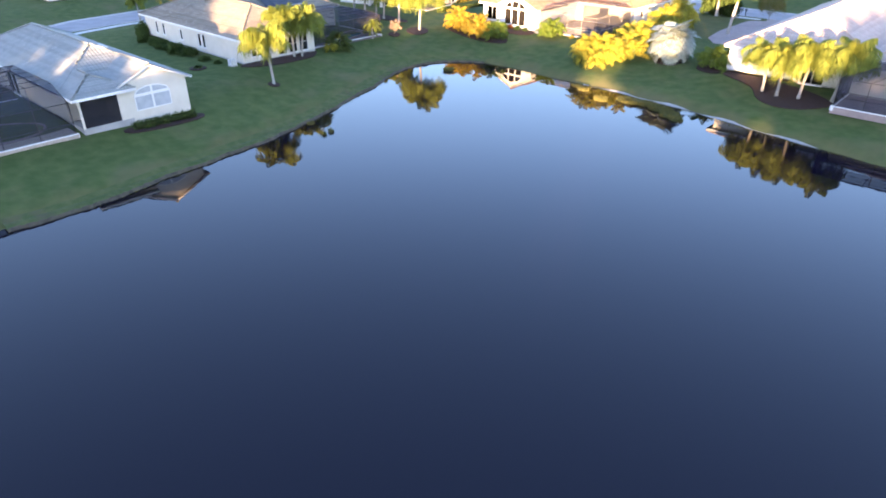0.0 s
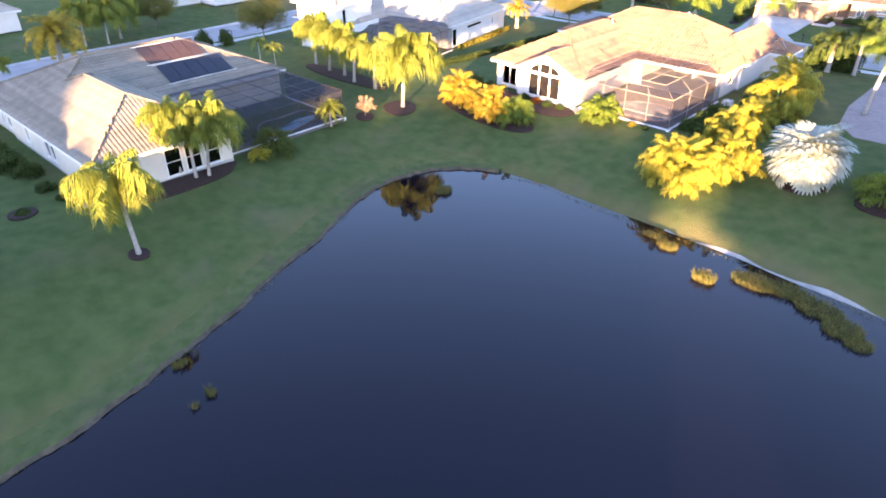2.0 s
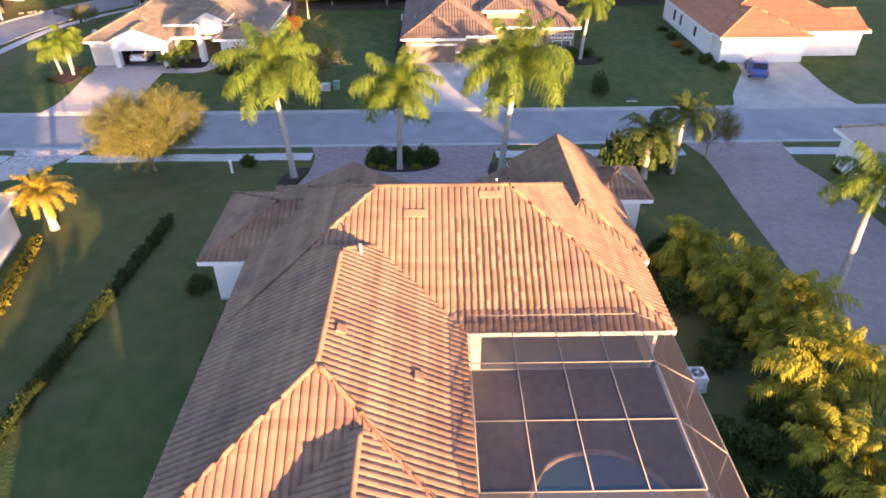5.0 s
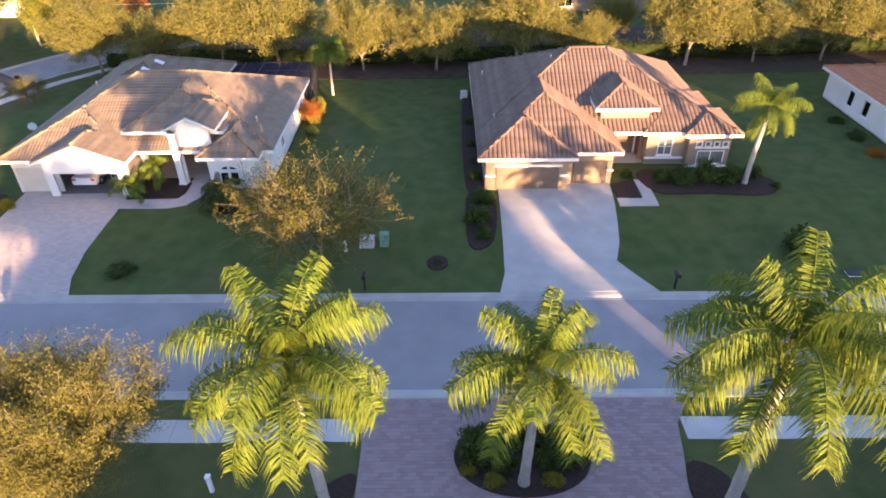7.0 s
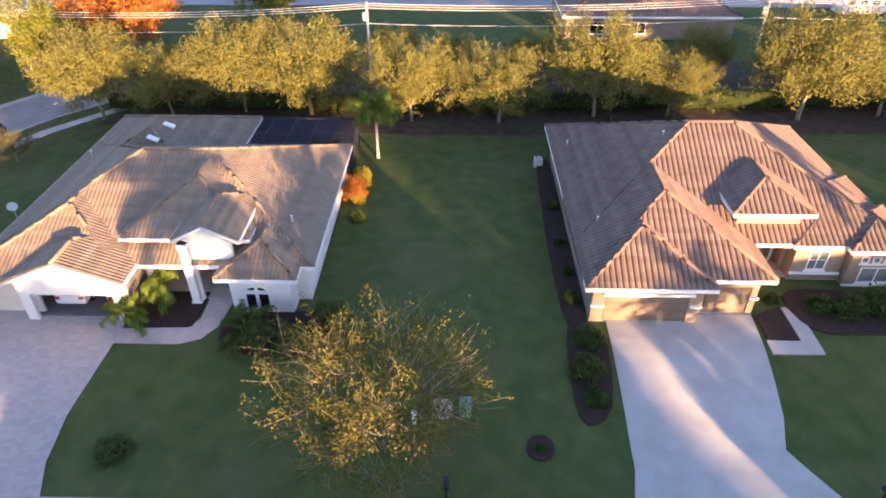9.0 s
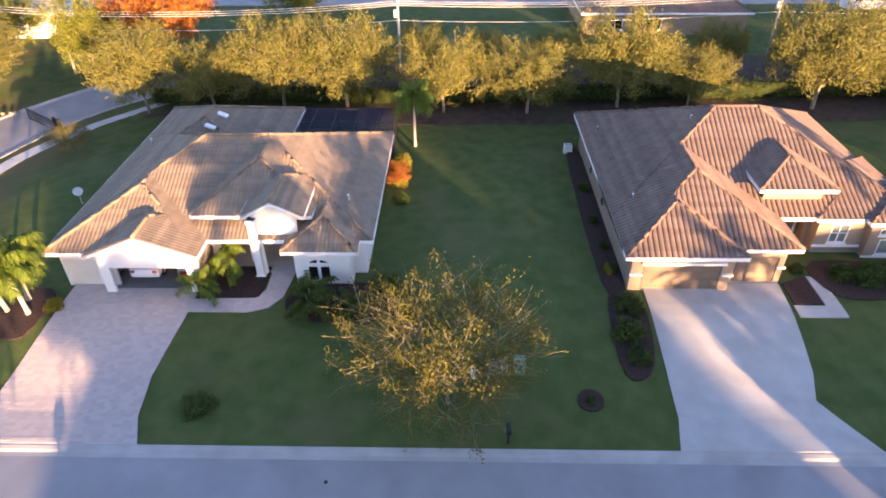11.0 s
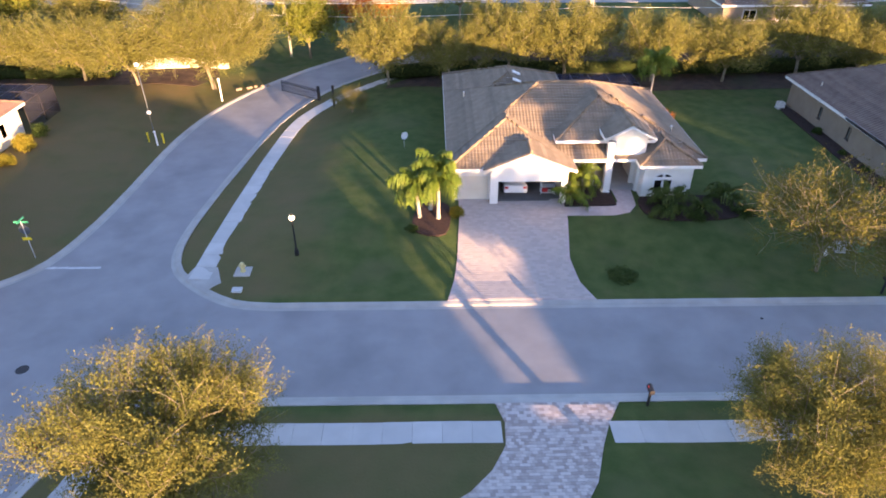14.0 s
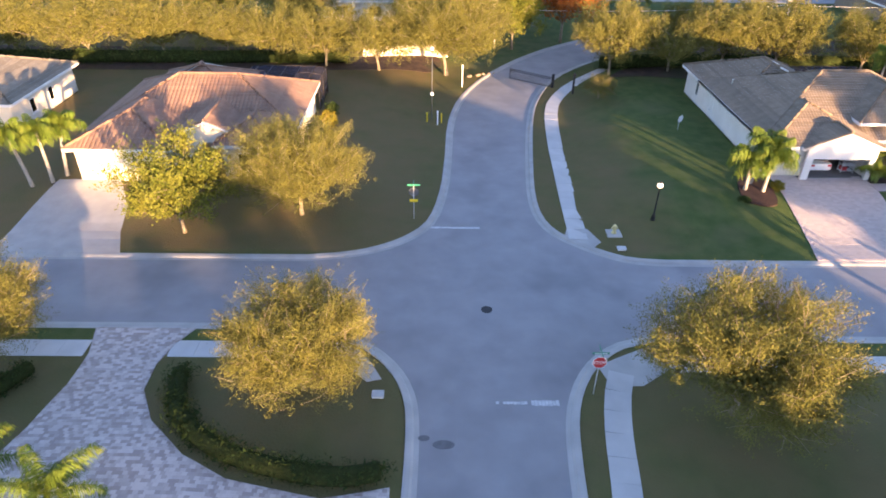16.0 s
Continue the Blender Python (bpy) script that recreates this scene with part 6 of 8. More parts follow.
# shrubs and hedges
for i, (x, y, r, h, k) in enumerate((
        (-21.6, 2.6, 1.2, 0.45, "green"), (2.6, 9.6, 1.1, 1.3, "green"), (2.3, 7.4, 1.2, 1.3, "green"), (2.6, 5.8, 0.8, 0.8, "green"), (-0.6, 3.0, 0.5, 0.3, "green"), (14.3, 13.4, 0.5, 0.9, "green"),
        (17.0, 12.8, 1.0, 1.2, "green"), (18.5, 12.5, 1.2, 1.6, "green"), (20.2, 12.7, 1.3, 2.0, "green"), (21.9, 12.3, 1.2, 1.7, "green"), (25.4, 11.6, 0.5, 0.6, "green"),
        (2.2, 13.4, 0.6, 0.9, "green"), (2.3, 16.1, 0.5, 0.6, "green"), (2.2, 19.4, 0.5, 0.6, "green"), (2.3, 24.1, 0.6, 0.8, "green"), (23.6, 3.8, 1.2, 2.4, "green"), (24.2, 13.4, 0.9, 1.2, "green"), (-12.4, 27.6, 1.1, 1.6, "yellow"), (-12.4, 25.0, 0.9, 1.2, "yellow"), (-12.2, 22.4, 0.8, 0.8, "green"), (-10.8, 9.0, 1.0, 1.0, "green"), (-14.6, 8.6, 0.8, 0.9, "green"),
        (-32.6, 9.4, 0.7, 0.8, "yellow"), (-36.0, 7.6, 0.6, 0.5, "green"), (36.2, 14.0, 0.9, 0.9, "green"), (36.0, 17.0, 0.8, 0.8, "rust"), (36.2, 20.5, 0.9, 0.9, "green"), (36.2, 24.0, 0.8, 0.7, "green"), (37.2, 10.6, 1.0, 1.3, "green"),
        (38.4, 8.6, 0.9, 1.1, "green"), (-71.6, 22.0, 1.1, 1.6, "yellow"), (-71.4, 18.6, 0.9, 1.2, "yellow"), (-71.6, 25.0, 0.9, 1.4, "green"),
        (-2.5, -52.0, 1.0, 1.6, "green"), (-4.4, -52.2, 1.1, 1.9, "green"), (1.6, -51.3, 0.7, 0.9, "green"), (3.2, -51.4, 0.7, 0.8, "rust"), (4.8, -51.4, 0.7, 0.8, "green"), (6.2, -51.3, 0.6, 0.7, "green"),
        (14.2, -50.6, 0.5, 0.6, "yellow"), (15.6, -50.5, 0.5, 0.5, "green"), (18.6, -48.0, 1.0, 1.4, "green"), (18.9, -45.6, 1.0, 1.5, "green"), (19.0, -43.0, 1.1, 1.6, "green"), (19.6, -46.6, 1.2, 1.9, "green"), (20.2, -43.6, 1.2, 1.9, "green"), (21.4, -46.0, 1.1, 1.5, "green"), (21.7, -41.6, 1.1, 1.6, "green"), (20.6, -37.6, 1.2, 1.7, "green"), (21.9, -36.0, 1.2, 1.8, "green"), (20.0, -33.0, 1.3, 1.8, "green"), (22.0, -31.6, 1.2, 1.8, "green"), (20.0, -29.0, 1.2, 1.8, "green"), (21.6, -27.2, 1.1, 1.5, "green"), (20.6, -49.4, 1.2, 1.5, "green"),
        (-10.0, -94.6, 0.6, 0.6, "green"), (-12.9, -94.8, 1.0, 0.7, "green"), (-16.5, -94.9, 1.3, 1.4, "green"), (-18.6, -95.4, 1.5, 1.6, "green"), (-21.4, -94.9, 1.1, 1.2, "green"), (-23.2, -95.3, 1.3, 1.4, "green"), (-25.8, -95.0, 1.0, 1.1, "green"), (-28.5, -95.2, 1.1, 1.6, "green"), (-33.0, -93.0, 1.3, 2.2, "green"),
        (-9.6, -97.6, 0.7, 0.5, "green"), (39.6, -51.0, 0.9, 1.6, "green"), (36.4, -49.0, 1.0, 1.3, "green"), (38.8, -47.0, 1.0, 1.2, "yellow"), (36.0, -43.0, 1.1, 1.2, "green"), (35.6, -40.0, 1.0, 1.0, "green"),
        (1.5, -12.4, 1.4, 1.6, "green"), (5.3, -12.3, 1.4, 1.6, "green"), (3.4, -11.5, 1.2, 1.3, "green"), (2.4, -13.2, 0.9, 1.0, "green"), (4.6, -13.0, 0.9, 1.1, "green"), (4.6, -14.2, 0.6, 0.6, "yellow"), (2.0, -14.3, 0.6, 0.5, "yellow"), (0.9, -13.6, 0.5, 0.5, "yellow"),
        # the bushes over 3 m are added and oversized, to shade the tan house's front
        (-9.6, -12.6, 0.8, 1.0, "green"), (23.2, -12.2, 1.0, 2.0, "green"), (24.2, -14.2, 1.7, 4.0, "green"), (20.5, -15.9, 1.6, 3.9, "green"), (22.8, -14.0, 1.6, 3.5, "green"), (21.2, -14.4, 1.3, 3.1, "green"), (10.6, -23.2, 0.8, 0.9, "green"), (11.0, -21.6, 0.7, 0.8, "green"), (18.9, -19.9, 0.6, 1.4, "green"), (-8.0, -31.0, 0.9, 1.2, "green"),
        (-46.0, -75.5, 1.3, 2.2, "green"), (-47.9, -61.3, 1.4, 2.8, "green"), (-46.2, -58.8, 1.3, 2.6, "green"))):
    shrub({"green": "rounded dark green bush", "yellow": "rounded yellow-green bush", "rust": "small bush with russet leaves"}[k] + (" in a mulched border" if i % 2 else " beside the lawn"), x, y, r, h, k, i)


# for the tube inside each hedge: the shade between leaves is put into its colour
CORE = material("hedge_core_shade", (0.02, 0.03, 0.01), (0.035, 0.045, 0.015), 2.0, 0.95, 0.6, 12.0, spec=0.05)


def hedge(label, line, w, h, mat, seed=0):
    """A clipped hedge along a line, leafy all over."""
    r = random.Random(seed)
    vs, fs = [], []
    pts = smooth_line(line, 8)
    for (x0, y0), (x1, y1) in zip(pts, pts[1:]):
        L = math.hypot(x1 - x0, y1 - y0)
        for _ in range(max(1, int(L / (0.13 if w < 2 else 0.22)))):
            t = r.random()
            x, y = x0 + (x1 - x0) * t, y0 + (y1 - y0) * t
            for zz in (0.3, 0.72):
                leaf_cloud(vs, fs, (x + r.uniform(-1, 1) * w * 0.3, y + r.uniform(-1, 1) * w * 0.3, gz(x, y) + h * zz), w * 0.4, 60, r, 0.11 if w > 2 else 0.085, 0.85 * h / w)
            leaf_cloud(vs, fs, (x, y, gz(x, y) + h * 0.45), w * 0.22, 5, r, 0.32, 0.9)
    t = root("hedge", label, "hedge", "", (pts[0][0], pts[0][1], gz(*pts[0])))
    inv = t.matrix_basis.inverted()
    raw("foliage", vs, fs, mat, t).matrix_basis = inv
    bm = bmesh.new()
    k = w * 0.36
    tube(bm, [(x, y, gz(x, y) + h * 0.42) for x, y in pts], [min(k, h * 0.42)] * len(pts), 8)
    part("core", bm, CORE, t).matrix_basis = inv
    return t


hedge("curved clipped hedge with sunlit yellow tips", [(-74.6, -12.4), (-74.4, -13.4), (-73.5, -15.7), (-71.9, -17.4), (-69.9, -18.4), (-67.3, -18.9), (-65.1, -19.0), (-63.4, -18.6)], 1.5, 1.1, HEDGE_M, 1)
hedge("dark clipped hedge along a paved drive", [(-83.0, -12.0), (-84.0, -15.0), (-85.6, -18.5)], 1.1, 1.0, HEDGE_M, 2)
hedge("long dark hedge between two gardens", [(-12.4, -23.2), (-13.0, -32.0), (-13.6, -40.0), (-14.2, -49.0)], 0.8, 0.7, HEDGE_M, 3)
hedge("low yellow-green hedge along a white wall", [(-18.0, -39.6), (-18.6, -35.0), (-19.5, -30.0), (-20.4, -25.6)], 0.7, 0.65, YSHRUB, 8)
hedge("low green hedge under an arched window", [(4.8, -106.2), (4.8, -109.0), (4.8, -112.4)], 0.9, 0.9, SHRUB, 9)
hedge("low hedge along a house side", [(-5.4, -34.0), (-5.2, -40.0), (-5.0, -47.0)], 0.8, 0.8, HEDGE_M, 4)

hedge("dark undergrowth beneath the tree row", [(-40.0, 44.5), (-30.0, 42.6), (-10.0, 42.2), (10.0, 43.0), (30.0, 44.0), (66.0, 46.5)], 3.2, 2.0, SHRUB, 5)
hedge("dark undergrowth along the back boundary", [(-128.0, 41.0), (-100.0, 41.5), (-72.0, 42.5)], 3.0, 1.8, SHRUB, 6)


def reeds():
    """Grass and rushes at the water's edge."""
    r = random.Random(5)
    vs, fs = [], []

    def blade(x, y, z, h):
        a = r.uniform(0, 6.283)
        d = Vector((math.cos(a), math.sin(a), 0))
        b = Vector((x, y, z))
        s = d.orthogonal().normalized() * 0.02
        tip = b + Vector((0, 0, h)) + d * h * r.uniform(0.15, 0.7)
        mid = b + Vector((0, 0, h * 0.6)) + d * h * 0.12
        k = len(vs)
        vs.extend([tuple(b - s), tuple(b + s), tuple(mid + s), tuple(mid - s), tuple(tip)])
        fs.append((k, k + 1, k + 2, k + 3))
        fs.append((k + 3, k + 2, k + 4))
    line = smooth_line(SHORE[:24], 6)
    for (x0, y0), (x1, y1) in zip(line, line[1:]):
        for _ in range(int(math.hypot(x1 - x0, y1 - y0) * 26)):
            t, o = r.random(), r.gauss(0.1, 0.22)
            x, y = x0 + (x1 - x0) * t, y0 + (y1 - y0) * t
            L = math.hypot(x1 - x0, y1 - y0)
            x, y = x + (y1 - y0) / L * -o, y + (x1 - x0) / L * o
            blade(x, y, max(gz(x, y), WATER_Z) - 0.02, r.uniform(0.05, 0.2))
    # a drift of water plants off the northern bank, and a lone tuft
    for cx, cy, rx, ry, n, h in ((7.4, -70.4, 0.7, 0.8, 500, 0.55), (24.4, -65.3, 0.9, 0.4, 260, 0.45), (25.9, -66.0, 0.8, 0.6, 420, 0.5), (29.7, -68.4, 0.8, 0.6, 520, 0.7), (32.4, -66.6, 1.5, 0.9, 1100, 0.6), (34.6, -66.3, 1.6, 0.8, 1200, 0.6), (36.6, -67.0, 1.5, 1.0, 1200, 0.55), (38.3, -68.2, 1.2, 1.1, 1100, 0.55), (39.4, -69.1, 0.8, 0.7, 450, 0.5), (14.9, -97.0, 0.45, 0.25, 110, 0.5), (15.2, -98.1, 0.25, 0.25, 60, 0.4), (11.6, -97.0, 0.3, 0.5, 120, 0.5)):
        for _ in range(n):
            a, d = r.uniform(0, 6.283), math.sqrt(r.random())
            blade(cx + math.cos(a) * d * rx, cy + math.sin(a) * d * ry, WATER_Z - 0.03, h * r.uniform(0.4, 1.0))
    return tagged(raw("reeds", vs, fs, REED), "tufts of grass and reeds along the pond's edge", "reeds", kind="stuff")


REED = material("reed", (0.085, 0.095, 0.025), (0.17, 0.14, 0.035), 1.0, 0.7, rand=0.3, soft=0.2)
reeds()


def shade_wood():
    """Unseen leaf mass added on the pond's sunward side to block the low sun."""
    r = random.Random(9)
    vs, fs = [], []
    across = Vector((-SUN_TO.y, SUN_TO.x, 0))
    for i in range(116):
        v = -160 + i * 2.2 + r.uniform(-0.6, 0.6)
        c = SUN_TO * (212 + r.uniform(-3, 3) + 8 * (i % 2)) + across * v
        # height set strip by strip, so that the wanted ground falls in shade
        top = (23.4 if v < -60 else 21.5 if v > 21 else 15.8 if v < -15 else 14.9) + r.uniform(-0.6, 0.4)
        # lowered stretches let streaks of sun reach the lawn
        if -9.6 < v < -1.0 or 8.8 < v < 13.4:
            top -= 8
        if -13.9 < v < -11.2:
            top -= 2.6
        for k in range(7):
            leaf_cloud(vs, fs, (c.x + r.uniform(-2, 2), c.y + r.uniform(-2, 2), top * (0.10 + 0.13 * k)), 2.2, 170, r, 1.5, 0.7)
    # slender leaf columns added to shade the lawn between the houses across the street
    for v in (4.8, 5.3, 5.8, 6.4, 7.0, 7.5):
        c = SUN_TO * (212 + r.uniform(-2, 2)) + across * v
        for k in range(22 if v < 6 else 24):
            leaf_cloud(vs, fs, (c.x, c.y, 1.0 + 0.95 * k), 0.9, 70, r, 0.5, 0.9)
    return tagged(raw("wood", vs, fs, SHRUB), "unseen leaf mass added beyond the pond to block the sun", "wood", kind="stuff")


shade_wood()


# ---- paving ----
PALERIM = material("pale_rim", (0.25, 0.235, 0.22), (0.36, 0.34, 0.32), 1.5, 0.6, 0.3, 8.0)
DRIVES = []


def paving(name, pts, mat, label, rounded=0, lift=0.05, piece=None):
    o = tagged(drape(name, pts, mat, lift, rounded=rounded), label, "driveway" if name == "driveway" else "path", kind="structure")
    if piece:
        DRIVES.append((o, pts, *piece))
    return o


paving("driveway", [(-4.9, -8.86), (12.4, -8.86), (11.3, -10.6), (11.0, -12.4), (10.5, -14.6), (10.4, -16.8), (10.8, -19.2), (11.9, -21.0), (12.0, -25.0), (4.6, -25.0), (-3.2, -24.6), (-4.6, -22.0), (-4.9, -20.2), (-4.4, -17.6), (-4.1, -15.2), (-4.15, -12.0), (-4.3, -10.6)], DUSK, "brown paver forecourt round a planted island", piece=(0.34, 0.23, PIECE_D, (3.5, -18.5)))
paving("driveway", [(-33.5, -0.06), (-33.0, 2.2), (-32.75, 4.2), (-32.4, 9.4), (-32.4, 11.6), (-24.2, 11.6), (-24.3, 8.6), (-24.85, 4.4), (-24.6, 1.8), (-23.9, -0.06)], ROSE, "pale rose paver driveway", piece=(0.34, 0.23, PIECE_R, (-29.0, 2.5)))
paving("driveway", [(3.35, -0.06), (3.8, 2.0), (3.9, 5.0), (3.95, 8.6), (4.0, 12.2), (12.7, 12.2), (12.5, 9.4), (12.25, 7.2), (11.95, 5.0), (11.4, 3.2), (13.4, -0.06)], CONCRETE, "smooth grey concrete driveway")
paving("driveway", [(36.6, -0.06), (37.6, 3.0), (40.4, 8.0), (40.6, 10.5), (47.5, 10.5), (48.0, 5.0), (49.0, -0.06)], CONCRETE, "pale concrete driveway")
paving("driveway", [(-92.6, -0.06), (-92.4, 5.0), (-91.9, 9.6), (-86.9, 9.8), (-85.0, 6.1), (-84.4, 3.0), (-83.2, -0.06)], CONCRETE, "pale concrete driveway")
paving("driveway", [(-81.3, -8.02), (-80.7, -10.3), (-80.5, -13.0), (-80.7, -16.5), (-81.4, -19.6), (-83.0, -24.0), (-84.0, -27.0), (-62.9, -27.0), (-62.9, -19.2), (-66.0, -19.9), (-70.3, -19.3), (-72.6, -18.1), (-74.9, -15.9), (-76.3, -13.4), (-76.5, -11.2), (-76.1, -9.5), (-75.3, -8.02)], PALETTE, "mottled pink and white paver driveway", piece=(0.24, 0.20, PIECE_M, (-79.0, -12.0)))
paving("driveway", [(-31.2, -8.86), (-30.8, -10.2), (-30.9, -11.7), (-31.7, -13.3), (-32.8, -14.6), (-34.7, -16.0), (-37.0, -17.6), (-39.8, -19.4), (-42.0, -22.0), (-41.0, -25.0), (-33.0, -25.0), (-32.4, -22.0), (-31.0, -19.4), (-29.0, -17.0), (-27.9, -15.7), (-26.9, -14.1), (-26.1, -11.8), (-25.5, -10.4), (-24.6, -8.86)], PALETTE, "mottled pink and white paver driveway", piece=(0.24, 0.20, PIECE_M, (-28.5, -12.0)))
paving("driveway", [(28.6, -8.86), (29.4, -12.0), (28.4, -20.0), (28.2, -30.0), (29.0, -36.5), (31.0, -39.5), (36.4, -39.5), (38.0, -34.0), (37.0, -24.0), (36.4, -14.0), (37.4, -8.86)], DUSK, "brown paver driveway between gardens")
paving("path", [(-24.3, 9.1), (-20.6, 9.1), (-19.4, 9.5), (-18.7, 10.5), (-18.5, 12.4), (-18.4, 14.4), (-20.0, 14.4), (-19.95, 11.2), (-20.4, 10.4), (-24.3, 10.2)], ROSE, "rose paver garden path to a front door", lift=0.07)
paving("path", [(12.8, 9.0), (15.7, 9.0), (15.7, 12.9), (14.75, 12.9), (14.75, 10.0), (12.8, 10.0)], CONCRETE, "pale garden path to a front door", lift=0.07)
paving("path", [(7.0, -51.2), (8.4, -51.2), (8.4, -49.9), (7.0, -49.9)], CONCRETE, "small concrete step pad at a cage door", lift=0.1)

# concrete pavements of single slabs
walkway = tagged(new("pavement"), "pale concrete pavement of square slabs", "pavement", kind="structure")


def slab_mesh(L, W):
    bm = bmesh.new()
    box(bm, -L / 2 + 0.005, L / 2 - 0.005, -W / 2, W / 2, -0.15, 0.0, 0.008)
    return mesh_of("slab", bm, PAVE)


SLAB = slab_mesh(1.5, 1.4)


def slabs(line):
    L = 0.0
    pts = [np.array(p, float) for p in line]
    k, done = 0, 0.75
    total = sum(np.linalg.norm(b - a) for a, b in zip(pts, pts[1:]))
    while done < total - 0.7:
        s = done
        for a, b in zip(pts, pts[1:]):
            d = np.linalg.norm(b - a)
            if s <= d:
                break
            s -= d
        p = a + (b - a) * s / d
        ang = math.atan2(b[1] - a[1], b[0] - a[0])
        z0 = gz(*p)
        shared("slab", SLAB, walkway, Matrix.Translation((p[0], p[1], max(z0, 0.1) + 0.045)) @ Matrix.Rotation(ang, 4, "Z"))
        done += 1.5


for x0, x1, y in ((-47.5, -30.8, -10.82), (-25.5, -4.3, -10.95), (11.5, 28.8, -10.9), (37.0, 64.0, -10.9), (-76.2, -65.6, -9.83), (-120.0, -80.9, -9.83)):
    slabs([(x0, y), (x1, y)])
slabs(smooth_line([(-50.2, 2.6), (-50.0, 8.0), (-49.7, 14.0), (-49.2, 22.0), (-48.3, 29.5), (-46.6, 34.4), (-44.0, 38.6), (-39.6, 43.6), (-34.0, 48.4)], 5))
slabs(smooth_line([(-50.4, -11.6), (-51.2, -14.2), (-51.8, -18.0), (-52.2, -24.0), (-50.6, -34.0), (-48.9, -50.0), (-48.6, -66.0), (-48.2, -82.0), (-46.2, -97.0), (-39.6, -111.0), (-29.0, -129.0)], 5))
paving("path", [(-48.2, -9.3), (-51.6, -11.0), (-51.2, -12.6), (-49.4, -12.6), (-47.6, -11.3), (-47.4, -9.3)], CONCRETE, "concrete kerb ramp at the crossing", lift=0.04)
paving("path", [(-65.6, -9.4), (-64.5, -10.9), (-63.8, -12.2), (-64.6, -12.4), (-65.7, -11.3), (-67.0, -10.4)], CONCRETE, "concrete kerb ramp at the crossing", lift=0.04)
paving("path", [(-49.4, 1.4), (-51.3, 2.6), (-50.9, 4.0), (-49.3, 4.0), (-48.6, 2.2)], CONCRETE, "concrete kerb ramp at the crossing", lift=0.04)

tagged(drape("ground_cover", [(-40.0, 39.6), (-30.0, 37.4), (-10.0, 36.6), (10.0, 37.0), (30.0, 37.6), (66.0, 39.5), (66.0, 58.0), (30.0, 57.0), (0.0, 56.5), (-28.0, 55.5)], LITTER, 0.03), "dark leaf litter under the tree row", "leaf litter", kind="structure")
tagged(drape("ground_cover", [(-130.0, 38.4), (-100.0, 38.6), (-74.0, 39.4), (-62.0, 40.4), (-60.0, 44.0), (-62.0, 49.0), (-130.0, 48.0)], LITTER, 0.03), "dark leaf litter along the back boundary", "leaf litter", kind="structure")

bank = smooth_line(SHORE[17:23], 4)
tagged(drape("shore", [(x, y + 0.05) for x, y in bank] + [(x + 0.1, y + 0.75 + 0.25 * math.sin(x * 0.9)) for x, y in bank[::-1]], PALERIM, 0.035), "pale rim of the pond below the lawn", "shore", kind="structure")

# planting beds
for pts, lab in ((ring(3.4, -12.7, 2.4, 12, 1.32), "round mulched island in a forecourt"), (ring(-6.7, -62.0, 1.7), "round mulch bed under a palm"), (ring(-7.6, -66.1, 0.9), "small round mulch bed"),
                 (ring(0.6, -56.6, 1.9, 12, 3.2), "curved mulch bed under amber palms"), (ring(30.6, -52.7, 1.9), "round red mulch bed"), (ring(-19.5, -58.8, 1.6, 12, 4.6), "long mulch bed under palms"),
                 ([(-24.2, 10.4), (-20.2, 10.5), (-20.1, 13.6), (-24.2, 13.6)], "square mulch bed in an entrance court"), ([(-18.0, 8.8), (-14.2, 8.3), (-11.0, 9.0), (-11.2, 11.4), (-14.0, 11.9), (-18.0, 11.8)], "mulch border along a house front"),
                 ([(-35.9, 7.6), (-33.5, 7.0), (-33.2, 10.6), (-35.2, 10.9)], "mulch bed under young palms"), ([(15.9, 11.0), (20.0, 10.6), (24.0, 10.4), (25.6, 11.8), (24.4, 13.6), (15.9, 14.6)], "mulch border along a house front"),
                 ([(10.9, -13.2), (12.4, -13.8), (13.0, -16.6), (12.2, -19.4), (11.0, -20.2), (10.5, -16.8)], "mulch bed under a royal palm"), ([(-4.2, -13.8), (-5.6, -14.6), (-6.1, -16.8), (-5.9, -19.4), (-5.1, -20.4), (-4.6, -17.4)], "mulch bed under a royal palm"),
                 ([(-5.6, -93.0), (-4.8, -90.0), (-5.2, -84.0), (-6.4, -82.0), (-7.2, -82.4), (-7.0, -92.6)], "mulch border along a cream wall"), ([(38.4, -54.4), (42.4, -56.6), (44.4, -59.6), (47.0, -61.0), (49.8, -60.2), (51.6, -57.8), (46.0, -54.6), (39.0, -53.4)], "red-brown mulch border along a white wall"),
                 ([(34.8, -54.0), (37.6, -54.4), (37.9, -51.0), (35.2, -50.6)], "mulch bed at a house corner"), ([(-0.6, -53.4), (6.6, -53.2), (7.0, -50.6), (-5.6, -50.6), (-5.8, -53.0)], "mulch border along a white wall"),
                 ([(1.5, 12.4), (2.94, 12.2), (2.94, 30.0), (1.7, 30.0)], "narrow dark mulch strip along a tan wall"), ([(1.6, 4.8), (3.3, 5.4), (3.6, 10.4), (1.6, 10.6)], "mulch border along a driveway"), (ring(-0.6, 3.05, 0.7), "small round mulch bed"), ([(12.9, 10.1), (14.65, 10.1), (14.65, 12.9), (12.9, 12.1)], "square mulch bed inside a path"), (ring(1.0, -94.0, 0.7), "small round mulch bed"), (ring(-9.6, -97.6, 1.0), "small round mulch bed"),
                 ([(4.2, -105.8), (5.4, -106.2), (5.4, -112.4), (4.2, -112.8)], "narrow mulch border along a house end")):
    bed(pts, lab, 0 if lab.startswith("square") else 4)


